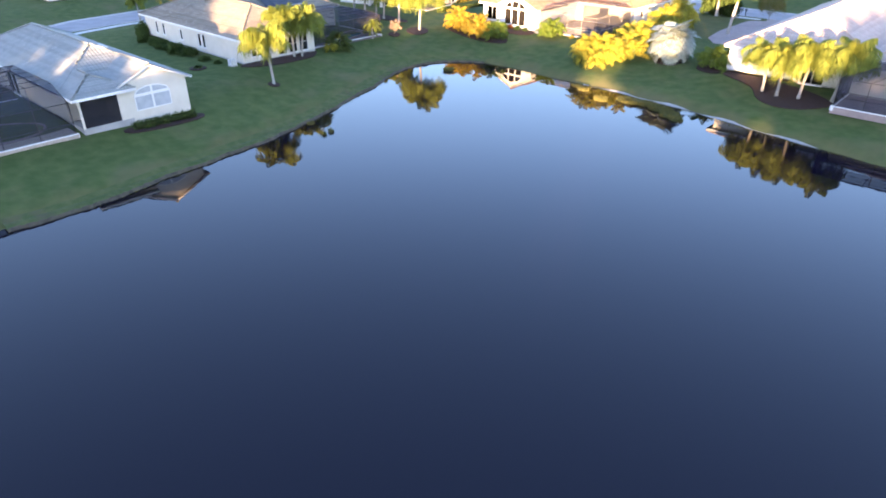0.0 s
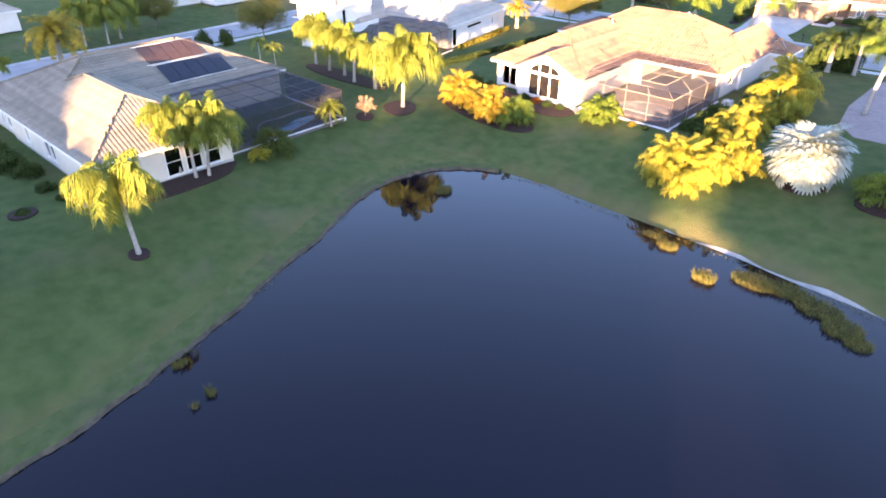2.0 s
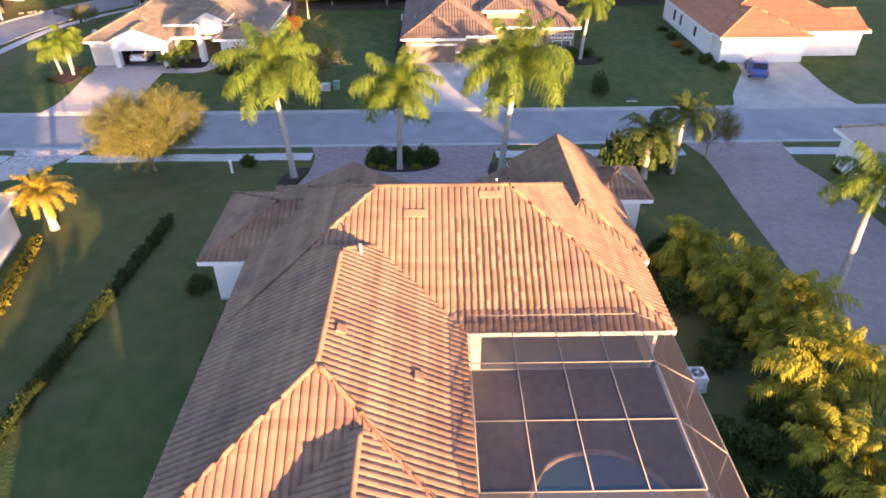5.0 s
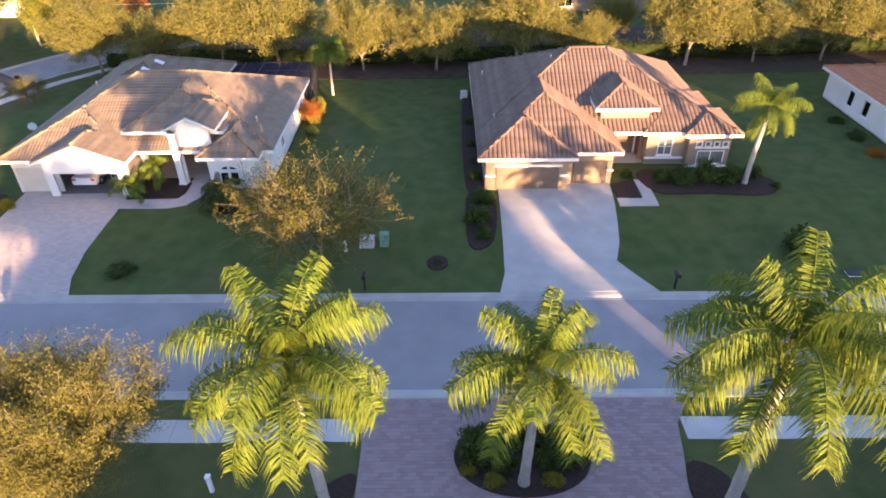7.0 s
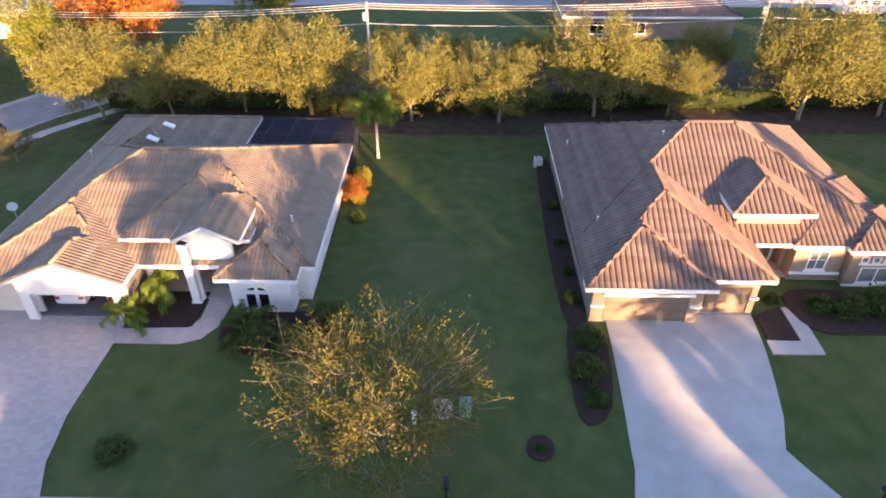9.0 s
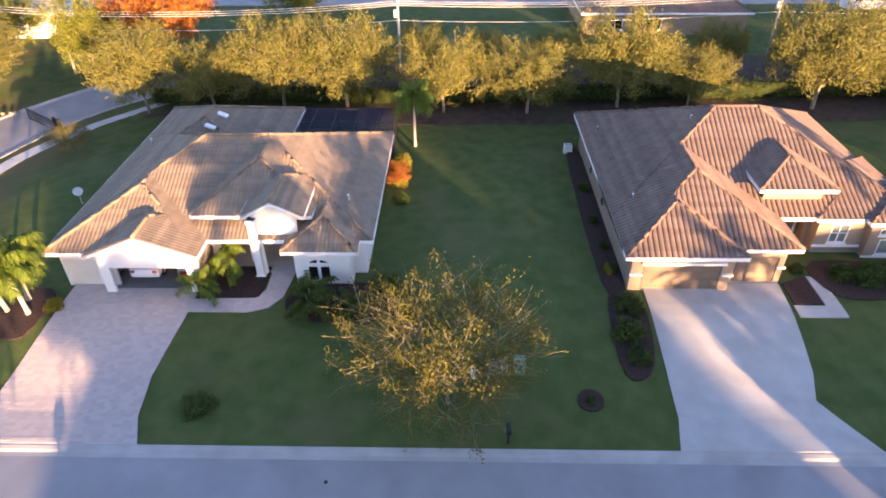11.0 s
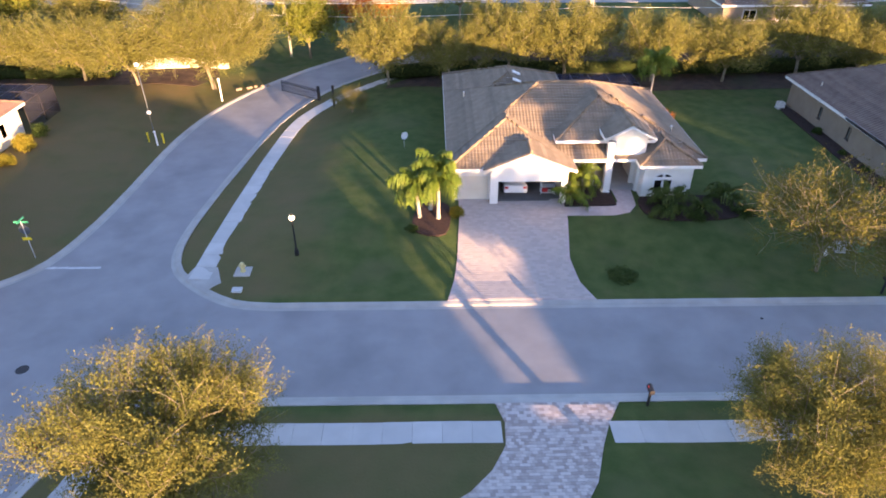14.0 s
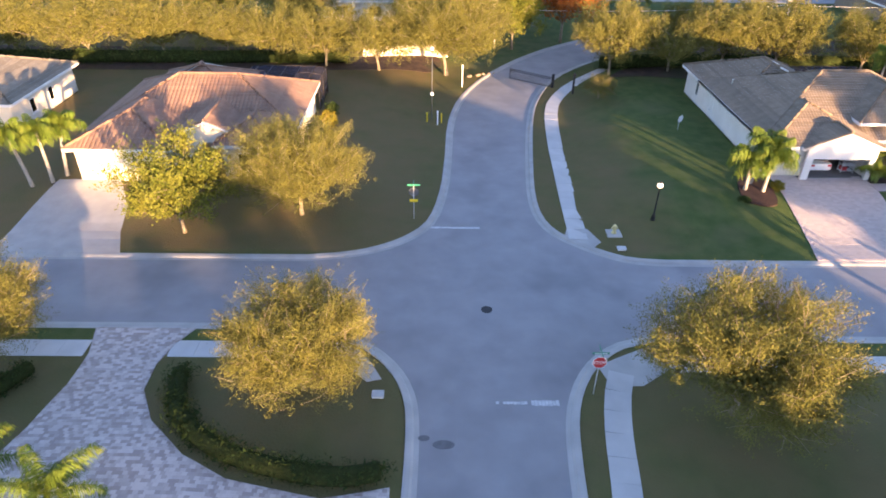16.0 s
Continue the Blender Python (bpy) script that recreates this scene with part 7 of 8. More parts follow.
# ---- street furniture ----
def box_thing(name, label, cat, x, y, w, d, h, mat, lid=None):
    t = root(name, label, cat, "", (x, y, gz(x, y)))
    bm = bmesh.new()
    box(bm, -w / 2, w / 2, -d / 2, d / 2, -0.1, h * 0.86, 0.02)
    part("body", bm, mat, t)
    bm = bmesh.new()
    box(bm, -w / 2 - 0.03, w / 2 + 0.03, -d / 2 - 0.03, d / 2 + 0.03, h * 0.86, h, 0.03)
    part("lid", bm, lid or mat, t)
    return t


def pole(bm, h, r, z0=-0.2):
    tube(bm, [(0, 0, z0), (0, 0, h)], [r, r * 0.9], 8)


def street_lamp(x, y, h=3.2):
    t = root("street_lamp", "black lamp post with a warm white globe", "lamp", "", (x, y, gz(x, y)))
    bm = bmesh.new()
    tube(bm, [(0, 0, -0.1), (0, 0, 0.25), (0, 0, 0.6), (0, 0, h - 0.5), (0, 0, h - 0.45)], [0.17, 0.16, 0.07, 0.05, 0.11], 10)
    part("post", bm, DARK, t)
    bm = bmesh.new()
    bmesh.ops.create_uvsphere(bm, u_segments=14, v_segments=10, radius=0.21)
    bmesh.ops.translate(bm, verts=bm.verts, vec=(0, 0, h - 0.22))
    for f in bm.faces:
        f.smooth = True
    part("globe", bm, GLOBE, t)
    bm = bmesh.new()
    tube(bm, [(0, 0, h - 0.03), (0, 0, h + 0.06), (0, 0, h + 0.14)], [0.12, 0.06, 0.02], 8)
    part("cap", bm, DARK, t)


GLOBE = bpy.data.materials.new("lamp_globe")
GLOBE.use_nodes = True
gb = GLOBE.node_tree.nodes["Principled BSDF"]
gb.inputs["Base Color"].default_value, gb.inputs["Roughness"].default_value = (0.9, 0.85, 0.7, 1), 0.3
gb.inputs["Emission Color"].default_value, gb.inputs["Emission Strength"].default_value = (1.0, 0.8, 0.45, 1), 0.6
street_lamp(-44.0, 5.1)


def hydrant(x, y):
    t = root("fire_hydrant", "pale yellow hydrant on a concrete pad", "hydrant", "", (x, y, gz(x, y)))
    bm = bmesh.new()
    box(bm, -0.55, 0.55, -0.55, 0.55, -0.2, 0.07, 0.02)
    part("pad", bm, CONCRETE, t)
    bm = bmesh.new()
    tube(bm, [(0, 0, 0.05), (0, 0, 0.12), (0, 0, 0.14), (0, 0, 0.6), (0, 0, 0.62), (0, 0, 0.7), (0, 0, 0.8)], [0.2, 0.2, 0.14, 0.14, 0.18, 0.15, 0.05], 10)
    part("barrel", bm, YHYD, t)
    for d in ((1, 0), (-1, 0), (0, -1)):
        bm = bmesh.new()
        tube(bm, [(d[0] * 0.1, d[1] * 0.1, 0.5), (d[0] * 0.24, d[1] * 0.24, 0.5)], [0.08, 0.08], 8)
        part("outlet", bm, YHYD, t)


YHYD = material("cream_paint", (0.62, 0.52, 0.25), (0.68, 0.58, 0.30), 4.0, 0.5)
hydrant(-47.4, 3.4)


def words(text, size, mat, parent, m, name="lettering"):
    c = bpy.data.curves.new(name, "FONT")
    c.body, c.size, c.align_x, c.align_y, c.extrude = text, size, "CENTER", "CENTER", 0.002
    c.materials.append(mat)
    o = new(name, c)
    o.parent = parent
    o.matrix_basis = m
    return o


def plate(pts, y, mat, name, parent, t=0.012):
    bm = bmesh.new()
    a = [bm.verts.new((x, y, z)) for x, z in pts]
    b = [bm.verts.new((x, y + t, z)) for x, z in pts]
    n = len(pts)
    bm.faces.new(a)
    bm.faces.new(b[::-1])
    for i in range(n):
        bm.faces.new((a[i], b[i], b[(i + 1) % n], a[(i + 1) % n]))
    return part(name, bm, mat, parent)


def octagon(r, z):
    return [(r * math.cos(math.radians(22.5 + 45 * i)), z + r * math.sin(math.radians(22.5 + 45 * i))) for i in range(8)]


def stop_sign(x, y):
    t = root("stop_sign", "red octagonal stop sign under green street-name blades", "sign", "", (x, y, gz(x, y)))
    bm = bmesh.new()
    pole(bm, 3.0, 0.035)
    part("post", bm, STONE, t)
    plate(octagon(0.40, 2.35), -0.06, WHITEP, "rim", t)
    p = plate(octagon(0.37, 2.35), -0.066, REDP, "face", t)
    up = Matrix.Translation((0, -0.075, 2.35)) @ Matrix.Rotation(math.pi / 2, 4, "X")
    words("STOP", 0.29, WHITEP, p, up)
    for i, z in enumerate((2.88, 3.02)):
        bm = bmesh.new()
        box(bm, -0.45, 0.45, -0.012, 0.012, z, z + 0.12)
        if i:
            bmesh.ops.rotate(bm, verts=bm.verts, matrix=Matrix.Rotation(math.pi / 2, 3, "Z"))
        b = part("name_blade", bm, GREENP, t)
        bm = bmesh.new()
        for k in range(5):
            box(bm, -0.34 + 0.14 * k, -0.24 + 0.14 * k, -0.018, -0.013, z + 0.035, z + 0.085)
        if i:
            bmesh.ops.rotate(bm, verts=bm.verts, matrix=Matrix.Rotation(math.pi / 2, 3, "Z"))
        part("bars", bm, WHITEP, b)


stop_sign(-52.3, -13.2)


def name_sign(x, y):
    t = root("street_sign", "sign post with green name blades and a yellow plate", "sign", "", (x, y, gz(x, y)))
    bm = bmesh.new()
    pole(bm, 3.0, 0.035)
    part("post", bm, STONE, t)
    plate(octagon(0.40, 2.3), 0.03, SIGNBACK, "stop_plate", t)
    bm = bmesh.new()
    box(bm, -0.32, 0.32, -0.07, -0.05, 1.5, 1.74)
    part("yellow_plate", bm, YELLOWP, t)
    bm = bmesh.new()
    box(bm, -0.5, 0.5, -0.012, 0.012, 2.86, 3.0)
    part("name_blade", bm, GREENP, t)
    bm = bmesh.new()
    box(bm, -0.012, 0.012, -0.45, 0.45, 3.01, 3.15)
    part("name_blade", bm, GREENP, t)


name_sign(-62.6, 5.5)


def mailbox(x, y, face):
    t = root("mailbox", "dark mailbox on a post at the kerb", "mailbox", "mailboxes", (x, y, gz(x, y)), face)
    bm = bmesh.new()
    box(bm, -0.06, 0.06, -0.06, 0.06, -0.1, 1.05, 0.01)
    part("post", bm, DARK, t)
    bm = bmesh.new()
    n = 8
    prof = [(-0.13, 1.02), (0.13, 1.02), (0.13, 1.17)] + [(0.13 * math.cos(math.pi * i / n), 1.17 + 0.12 * math.sin(math.pi * i / n)) for i in range(1, n)] + [(-0.13, 1.17)]
    a = [bm.verts.new((px, -0.32, pz)) for px, pz in prof]
    b = [bm.verts.new((px, 0.25, pz)) for px, pz in prof]
    bm.faces.new(a)
    bm.faces.new(b[::-1])
    for i in range(len(prof)):
        bm.faces.new((a[i], b[i], b[(i + 1) % len(prof)], a[(i + 1) % len(prof)]))
    part("box", bm, DARK, t)
    bm = bmesh.new()
    box(bm, 0.13, 0.145, -0.1, -0.05, 1.1, 1.34)
    part("flag", bm, REDP, t)


mailbox(-23.2, -9.15, math.pi)
mailbox(-5.2, 0.3, 0.0)
mailbox(14.4, 0.3, 0.0)
mailbox(24.6, -8.75, math.pi)
box_thing("utility_box", "low grey utility cabinet on the lawn", "utility box", -5.5, 5.0, 1.0, 0.8, 0.6, STONE)
box_thing("transformer_box", "green transformer box on the lawn", "utility box", -4.3, 5.0, 0.6, 0.6, 0.9, GREENBOX)
box_thing("marker_post", "short white marker post on the lawn", "post", -6.9, 4.4, 0.22, 0.22, 0.8, WHITEP)
box_thing("marker_post", "white marker post on the verge", "post", -10.4, -14.6, 0.18, 0.18, 1.1, WHITEP)
box_thing("water_meter_box", "flat pale meter box in the grass", "meter box", -63.9, -13.4, 0.6, 0.45, 0.12, WHITEP, STONE)
box_thing("water_meter_box", "flat pale meter box in the grass", "meter box", -47.3, 1.3, 0.6, 0.45, 0.12, WHITEP, STONE)
box_thing("water_meter_box", "flat pale meter box beside the kerb", "meter box", 26.6, 1.7, 1.2, 0.7, 0.12, WHITEP, DARK)
def air_conditioner(label, x, y, w, h):
    """An outdoor unit: louvred casing on a pad, corner posts, and a round fan grille on top."""
    t = root("air_conditioner", label, "air conditioner", "air conditioners", (x, y, gz(x, y)))
    a = w / 2
    bm = bmesh.new()
    box(bm, -a - 0.1, a + 0.1, -a - 0.1, a + 0.1, -0.1, 0.08, 0.015)
    part("pad", bm, CONCRETE, t)
    bm = bmesh.new()
    box(bm, -a + 0.03, a - 0.03, -a + 0.03, a - 0.03, 0.08, h - 0.06)
    part("coil", bm, STONE, t)
    bm = bmesh.new()
    box(bm, -a, a, -0.012, 0.012, -0.016, 0.016)
    slat = mesh_of("slat", bm, WHITEF)
    for k in range(8):
        for side in range(4):
            shared("slat", slat, t, Matrix.Rotation(side * math.pi / 2, 4, "Z") @ Matrix.Translation((0, -a + 0.012, 0.15 + (h - 0.28) * k / 7)))
    for sx in (-1, 1):
        for sy in (-1, 1):
            bm = bmesh.new()
            box(bm, sx * a - 0.035, sx * a + 0.035, sy * a - 0.035, sy * a + 0.035, 0.08, h - 0.05, 0.008)
            part("corner_post", bm, WHITEF, t)
    bm = bmesh.new()
    box(bm, -a - 0.02, a + 0.02, -a - 0.02, a + 0.02, h - 0.06, h, 0.02)
    part("top_cover", bm, WHITEF, t)
    bm = bmesh.new()
    tube(bm, [(0, 0, h), (0, 0, h + 0.012)], [a * 0.8, a * 0.8], 20)
    part("fan_well", bm, DARK, t)
    for k in range(5):
        bm = bmesh.new()
        q = a * (0.16 + 0.16 * k)
        pts = [(q * math.cos(i * 0.314159), q * math.sin(i * 0.314159), h + 0.03) for i in range(21)]
        tube(bm, pts, [0.009] * 21, 4, False)
        part("grille_ring", bm, WHITEF, t)
    bm = bmesh.new()
    tube(bm, [(0, 0, h + 0.012), (0, 0, h + 0.05)], [0.1, 0.08], 10)
    part("motor_cap", bm, WHITEF, t)
    return t


air_conditioner("white air-conditioning unit beside a house wall", 1.9, 31.0, 0.6, 0.7)
air_conditioner("white air-conditioning unit beside a house wall", 19.0, -39.4, 0.8, 0.9)
air_conditioner("pale air-conditioning unit beside a house wall", -7.6, -94.0, 0.7, 0.8)


def flat_disc(name, label, cat, x, y, r, z, mat, squash=1.0):
    bm = bmesh.new()
    bmesh.ops.create_circle(bm, cap_ends=True, radius=r, segments=20)
    bmesh.ops.scale(bm, vec=(1, squash, 1), verts=bm.verts)
    ext = bmesh.ops.extrude_face_region(bm, geom=list(bm.faces))
    bmesh.ops.translate(bm, verts=[v for v in ext["geom"] if isinstance(v, bmesh.types.BMVert)], vec=(0, 0, 0.012))
    o = part(name, bm, mat)
    o.location = (x, y, z)
    return tagged(o, label, cat)


flat_disc("manhole_cover", "dark iron manhole cover in the road", "manhole", -57.6, -5.8, 0.36, 0.002, DARK)
flat_disc("drain_cover", "small dark valve cover in the road", "manhole", -8.6, -5.2, 0.12, 0.002, DARK)
flat_disc("drain_cover", "small dark valve cover in the road", "manhole", -14.0, -2.0, 0.10, 0.002, DARK)
STAIN = material("oil_stain", (0.12, 0.12, 0.125), (0.16, 0.158, 0.165), 3.0, 0.7)
flat_disc("tar_patch", "dark tar patch on the road", "road patch", -60.4, -16.6, 0.55, 0.001, STAIN, 0.5)
flat_disc("tar_patch", "dark tar patch on the road", "road patch", -61.4, -16.2, 0.3, 0.001, STAIN, 0.6)


def road_line(x0, x1, y0, y1):
    bm = bmesh.new()
    r = random.Random(int(x0 * 10))
    n = 9
    for i in range(n):
        a, b = x0 + (x1 - x0) * i / n, x0 + (x1 - x0) * (i + 1) / n
        if r.random() < 0.12:
            continue
        box(bm, a, b - 0.02, y0 + r.uniform(0, 0.06), y1 - r.uniform(0, 0.06), 0.001, 0.007)
    tagged(part("road_marking", bm, WORN), "worn white stop line on the road", "road marking", kind="structure")


WORN = material("worn_paint", (0.42, 0.42, 0.43), (0.6, 0.6, 0.6), 3.0, 0.8)
road_line(-61.4, -57.5, 4.15, 4.45)
road_line(-57.6, -55.9, -13.9, -13.65)
road_line(-55.9, -54.2, -14.0, -13.55)


# ---- vehicles ----
def car(label, x, y, z, turn, paint, h=1.5, L=4.6, w=1.82):
    """A closed car, front along +x: body, glass, wheels with rims, lamps."""
    t = root("car", label, "car", "", (x, y, z), turn)
    prof = [(-L / 2, 0.35), (-L / 2 - 0.05, 0.62), (-L / 2 + 0.02, 0.95), (-L / 2 + 0.5, 1.0), (-L / 2 + 0.95, h - 0.05), (-L / 2 + 1.4, h), (0.15, h), (0.65, h - 0.12), (1.25, 0.98), (L / 2 - 0.25, 0.82), (L / 2, 0.6), (L / 2, 0.32)]
    bm = bmesh.new()
    rows = []
    for f, inset in ((-1, 0.0), (-0.86, 0), (0.86, 0), (1, 0.0)):
        rows.append([bm.verts.new((px * (0.985 if abs(f) == 1 else 1), f * w / 2 * (1.0 if pz < 1.0 else 0.84), pz if abs(f) < 1 or pz > 0.5 else pz + 0.03)) for px, pz in prof])
    for a, b in zip(rows, rows[1:]):
        for i in range(len(prof) - 1):
            bm.faces.new((a[i], a[i + 1], b[i + 1], b[i]))
        bm.faces.new((a[-1], a[0], b[0], b[-1]))
    bm.faces.new(rows[0][::-1])
    bm.faces.new(rows[-1])
    part("body", bm, paint, t)

    def sheet(name, pts, mat):
        b2 = bmesh.new()
        b2.faces.new([b2.verts.new(p) for p in pts])
        part(name, b2, mat, t)
    g = w / 2 * 0.78
    sheet("rear_window", [(-L / 2 + 0.5, -g, 1.04), (-L / 2 + 0.5, g, 1.04), (-L / 2 + 0.9, g * 0.95, h - 0.08), (-L / 2 + 0.9, -g * 0.95, h - 0.08)], TINT)
    sheet("windscreen", [(1.24, -g, 1.02), (1.24, g, 1.02), (0.69, g * 0.95, h - 0.12), (0.69, -g * 0.95, h - 0.12)], TINT)
    for s in (-1, 1):
        yy = s * (w / 2 * 0.925 + 0.012)
        sheet("side_window", [(-L / 2 + 0.75, s * (w / 2 * 0.99), 1.02), (1.1, s * (w / 2 * 0.99), 1.02), (0.6, s * (w / 2 * 0.86), h - 0.12), (-L / 2 + 1.1, s * (w / 2 * 0.86), h - 0.1)], TINT)
        for px in (-L / 2 + 0.85, L / 2 - 0.85):
            wh = new("wheel")
            wh.parent = t
            bm = bmesh.new()
            tube(bm, [(px, s * (w / 2 - 0.2), 0.33), (px, s * (w / 2 + 0.015), 0.33)], [0.33, 0.33], 16)
            part("tyre", bm, RUBBER, wh)
            bm = bmesh.new()
            tube(bm, [(px, s * (w / 2 + 0.005), 0.33), (px, s * (w / 2 + 0.03), 0.33)], [0.2, 0.18], 12)
            part("rim", bm, STONE, wh)
        bm = bmesh.new()
        box(bm, -L / 2 - 0.06, -L / 2 + 0.02, s * 0.72 - 0.14, s * 0.72 + 0.14, 0.72, 0.88)
        part("tail_lamp", bm, REDP, t)
        bm = bmesh.new()
        box(bm, L / 2 - 0.12, L / 2 + 0.01, s * 0.66 - 0.16, s * 0.66 + 0.16, 0.62, 0.74)
        part("headlamp", bm, WHITEP, t)
    return t


CARPAINT = material("white_car_paint", (0.72, 0.72, 0.72), (0.76, 0.76, 0.76), 3.0, 0.25, spec=0.6)
car("white saloon car parked nose-in in a garage", -27.9, 14.2, 1.21, math.pi / 2, CARPAINT)
car("dark blue estate car on a driveway", 41.6, 7.4, gz(41.6, 7.4) + 0.05, math.pi / 2 - 0.25, BLUEP, 1.65)


def wheeled_rack(x, y):
    t = root("wheeled_rack", "white wheeled rack with red boxes in a garage", "rack", "", (x, y, 1.19))
    for k in range(3):
        bm = bmesh.new()
        box(bm, -0.55, 0.55, -0.3, 0.3, 0.15 + 0.5 * k, 0.19 + 0.5 * k)
        part("shelf", bm, WHITEP, t)
    for sx in (-0.53, 0.53):
        for sy in (-0.28, 0.28):
            bm = bmesh.new()
            box(bm, sx - 0.02, sx + 0.02, sy - 0.02, sy + 0.02, 0, 1.3)
            part("leg", bm, WHITEP, t)
    bm = bmesh.new()
    box(bm, -0.45, 0.0, -0.25, 0.25, 0.19, 0.5, 0.02)
    part("bin", bm, REDP, t)


wheeled_rack(-25.3, 12.5)


# ---- poles, wires, fences, far buildings ----
def utility_pole(x, y, h):
    t = root("utility_pole", "pale concrete utility pole with a crossarm", "pole", "utility poles", (x, y, gz(x, y)))
    bm = bmesh.new()
    tube(bm, [(0, 0, -0.3), (0, 0, h)], [0.16, 0.12], 8)
    part("post", bm, CONCRETE, t)
    bm = bmesh.new()
    box(bm, -0.06, 0.06, -1.0, 1.0, h - 0.6, h - 0.48)
    part("crossarm", bm, WOOD, t)
    bm = bmesh.new()
    tube(bm, [(-0.3, 0, h - 1.9), (-0.3, 0, h - 1.1)], [0.2, 0.2], 8)
    part("transformer", bm, STONE, t)


POLES = [(-140.0, 58.0, 10.5), (-97.0, 57.0, 10.5), (-53.0, 52.7, 7.4), (-14.3, 50.5, 8.2), (27.0, 52.0, 8.6), (70.0, 54.0, 8.6)]
for p in POLES:
    utility_pole(*p)
for k, (dy, dz) in enumerate(((-0.9, -0.4), (0.0, -0.4), (0.9, -0.4), (0.0, -2.2))):
    bm = bmesh.new()
    for a, b in zip(POLES, POLES[1:]):
        pts = []
        for i in range(13):
            s = i / 12
            pts.append((a[0] + (b[0] - a[0]) * s, a[1] + (b[1] - a[1]) * s + dy, gz(a[0], a[1]) * (1 - s) + gz(b[0], b[1]) * s + a[2] * (1 - s) + b[2] * s + dz - 4 * 0.55 * s * (1 - s)))
        tube(bm, pts, [0.022] * 13, 4, False)
    tagged(part("power_line", bm, WHITEF), "thin pale overhead power line", "cable", "overhead cables")


def signal_mast(x, y, h, label):
    t = root("camera_mast", label, "mast", "", (x, y, gz(x, y)))
    bm = bmesh.new()
    pole(bm, h, 0.045)
    part("post", bm, SIGNBACK, t)
    for z in (h * 0.38, h):
        bm = bmesh.new()
        box(bm, -0.16, 0.16, -0.12, 0.12, z - 0.1, z + 0.2, 0.03)
        part("camera_box", bm, WHITEP, t)


signal_mast(-61.4, 26.0, 7.4, "slim grey mast with two white camera boxes")
for x, y, h in ((-60.8, 24.8, 1.5), (-57.9, 36.9, 2.6)):
    box_thing("marker_post", "tall white marker post beside the road", "post", x, y, 0.13, 0.13, h, WHITEP)
for x, y in ((-61.9, 25.6), (-60.4, 25.4)):
    box_thing("marker_post", "short yellow marker post beside the road", "post", x, y, 0.14, 0.14, 1.0, YELLOWP)
for x, y, h in ((-45.1, 34.6, 2.4),):
    box_thing("gate_post", "black gate post beside the road", "post", x, y, 0.22, 0.22, h, DARK)
def road_gate(a, b, h=1.25):
    """A leaf of black bars standing half across the road, hung on a post."""
    a, b = Vector((*a, 0)), Vector((*b, 0))
    L = (b - a).length
    t = root("road_gate", "black barred gate leaf standing half across the road", "gate", "", (a.x, a.y, 0.02), math.atan2(b.y - a.y, b.x - a.x))
    bm = bmesh.new()
    box(bm, -0.13, 0.13, -0.13, 0.13, -0.2, 1.7, 0.02)
    part("gate_post", bm, DARK, t)
    for z in (0.12, h - 0.2, h):
        bm = bmesh.new()
        box(bm, 0.13, L, -0.03, 0.03, z - 0.03, z + 0.03)
        part("rail", bm, DARK, t)
    bm = bmesh.new()
    box(bm, -0.012, 0.012, -0.012, 0.012, 0.15, h - 0.03)
    me = mesh_of("bar", bm, DARK)
    for i in range(1, 36):
        shared("bar", me, t, Matrix.Translation((0.13 + (L - 0.13) * i / 36, 0, 0)))
    bm = bmesh.new()
    box(bm, L - 0.06, L, -0.03, 0.03, 0.03, h + 0.03)
    part("end_stile", bm, DARK, t)


road_gate((-47.1, 37.0), (-51.9, 40.4))
wall = root("boundary_wall", "low cream boundary wall in evening sun", "wall", "", (-65.0, 45.9, gz(-65.0, 45.9)), 0.1)
for i in range(5):
    bm = bmesh.new()
    box(bm, -5.4 + 2.2 * i, -3.26 + 2.2 * i, -0.1, 0.1, -0.3, 1.25, 0.02)
    part("panel", bm, CREAM, wall)
    bm = bmesh.new()
    box(bm, -5.5 + 2.2 * i, -5.2 + 2.2 * i, -0.17, 0.17, -0.3, 1.4, 0.02)
    part("pier", bm, CREAM, wall)
for i in range(7):
    r = random.Random(i)
    bm = bmesh.new()
    bmesh.ops.create_icosphere(bm, subdivisions=2, radius=0.26)
    for v in bm.verts:
        v.co *= 0.8 + 0.4 * noise.noise(v.co * 2 + Vector((i * 3, 0, 0)))
        v.co.z *= 0.7
    o = part("boulder", bm, TAN)
    o.location = (-57.2 + 0.55 * i + r.uniform(-0.2, 0.2), 40.2 + 0.25 * i, gz(-57.0, 40.5) + 0.15)
    tagged(o, "pale rounded boulder by the road bend", "boulder", "boulders by the bend")

for i, (x0, x1, y0, y1, rm, wm, lab) in enumerate(((-80, -61.5, 63.5, 77, PALE, STUCCO, "white house with grey roof beyond the trees"), (-6, 6, 88, 100, GREYT, STUCCO, "long low white building beyond the trees"),
                                                   (8, 30, 64.5, 80, BROWN, TAN, "pale building with grey roof beyond the trees"), (40, 66, 92, 108, BROWN, STUCCO, "broad house with brown roof beyond the trees"),
                                                   (-92, -74, -92, -76, PALE, STUCCO, "white house beyond the side road"))):
    house(lab, [(x0, x1, y0, y1, "x", "hip", "hip")], rm, wm, group="houses further off", amp=0.03, holes={(0, "s"): [(3.0, 5.0, 1.8, 3.3, "w", 2), (8.0, 10.0, 1.8, 3.3, "w", 2)], (0, "e"): [(3.0, 5.0, 1.8, 3.3, "w", 2), (7.5, 9.5, 1.8, 3.3, "w", 2)]})
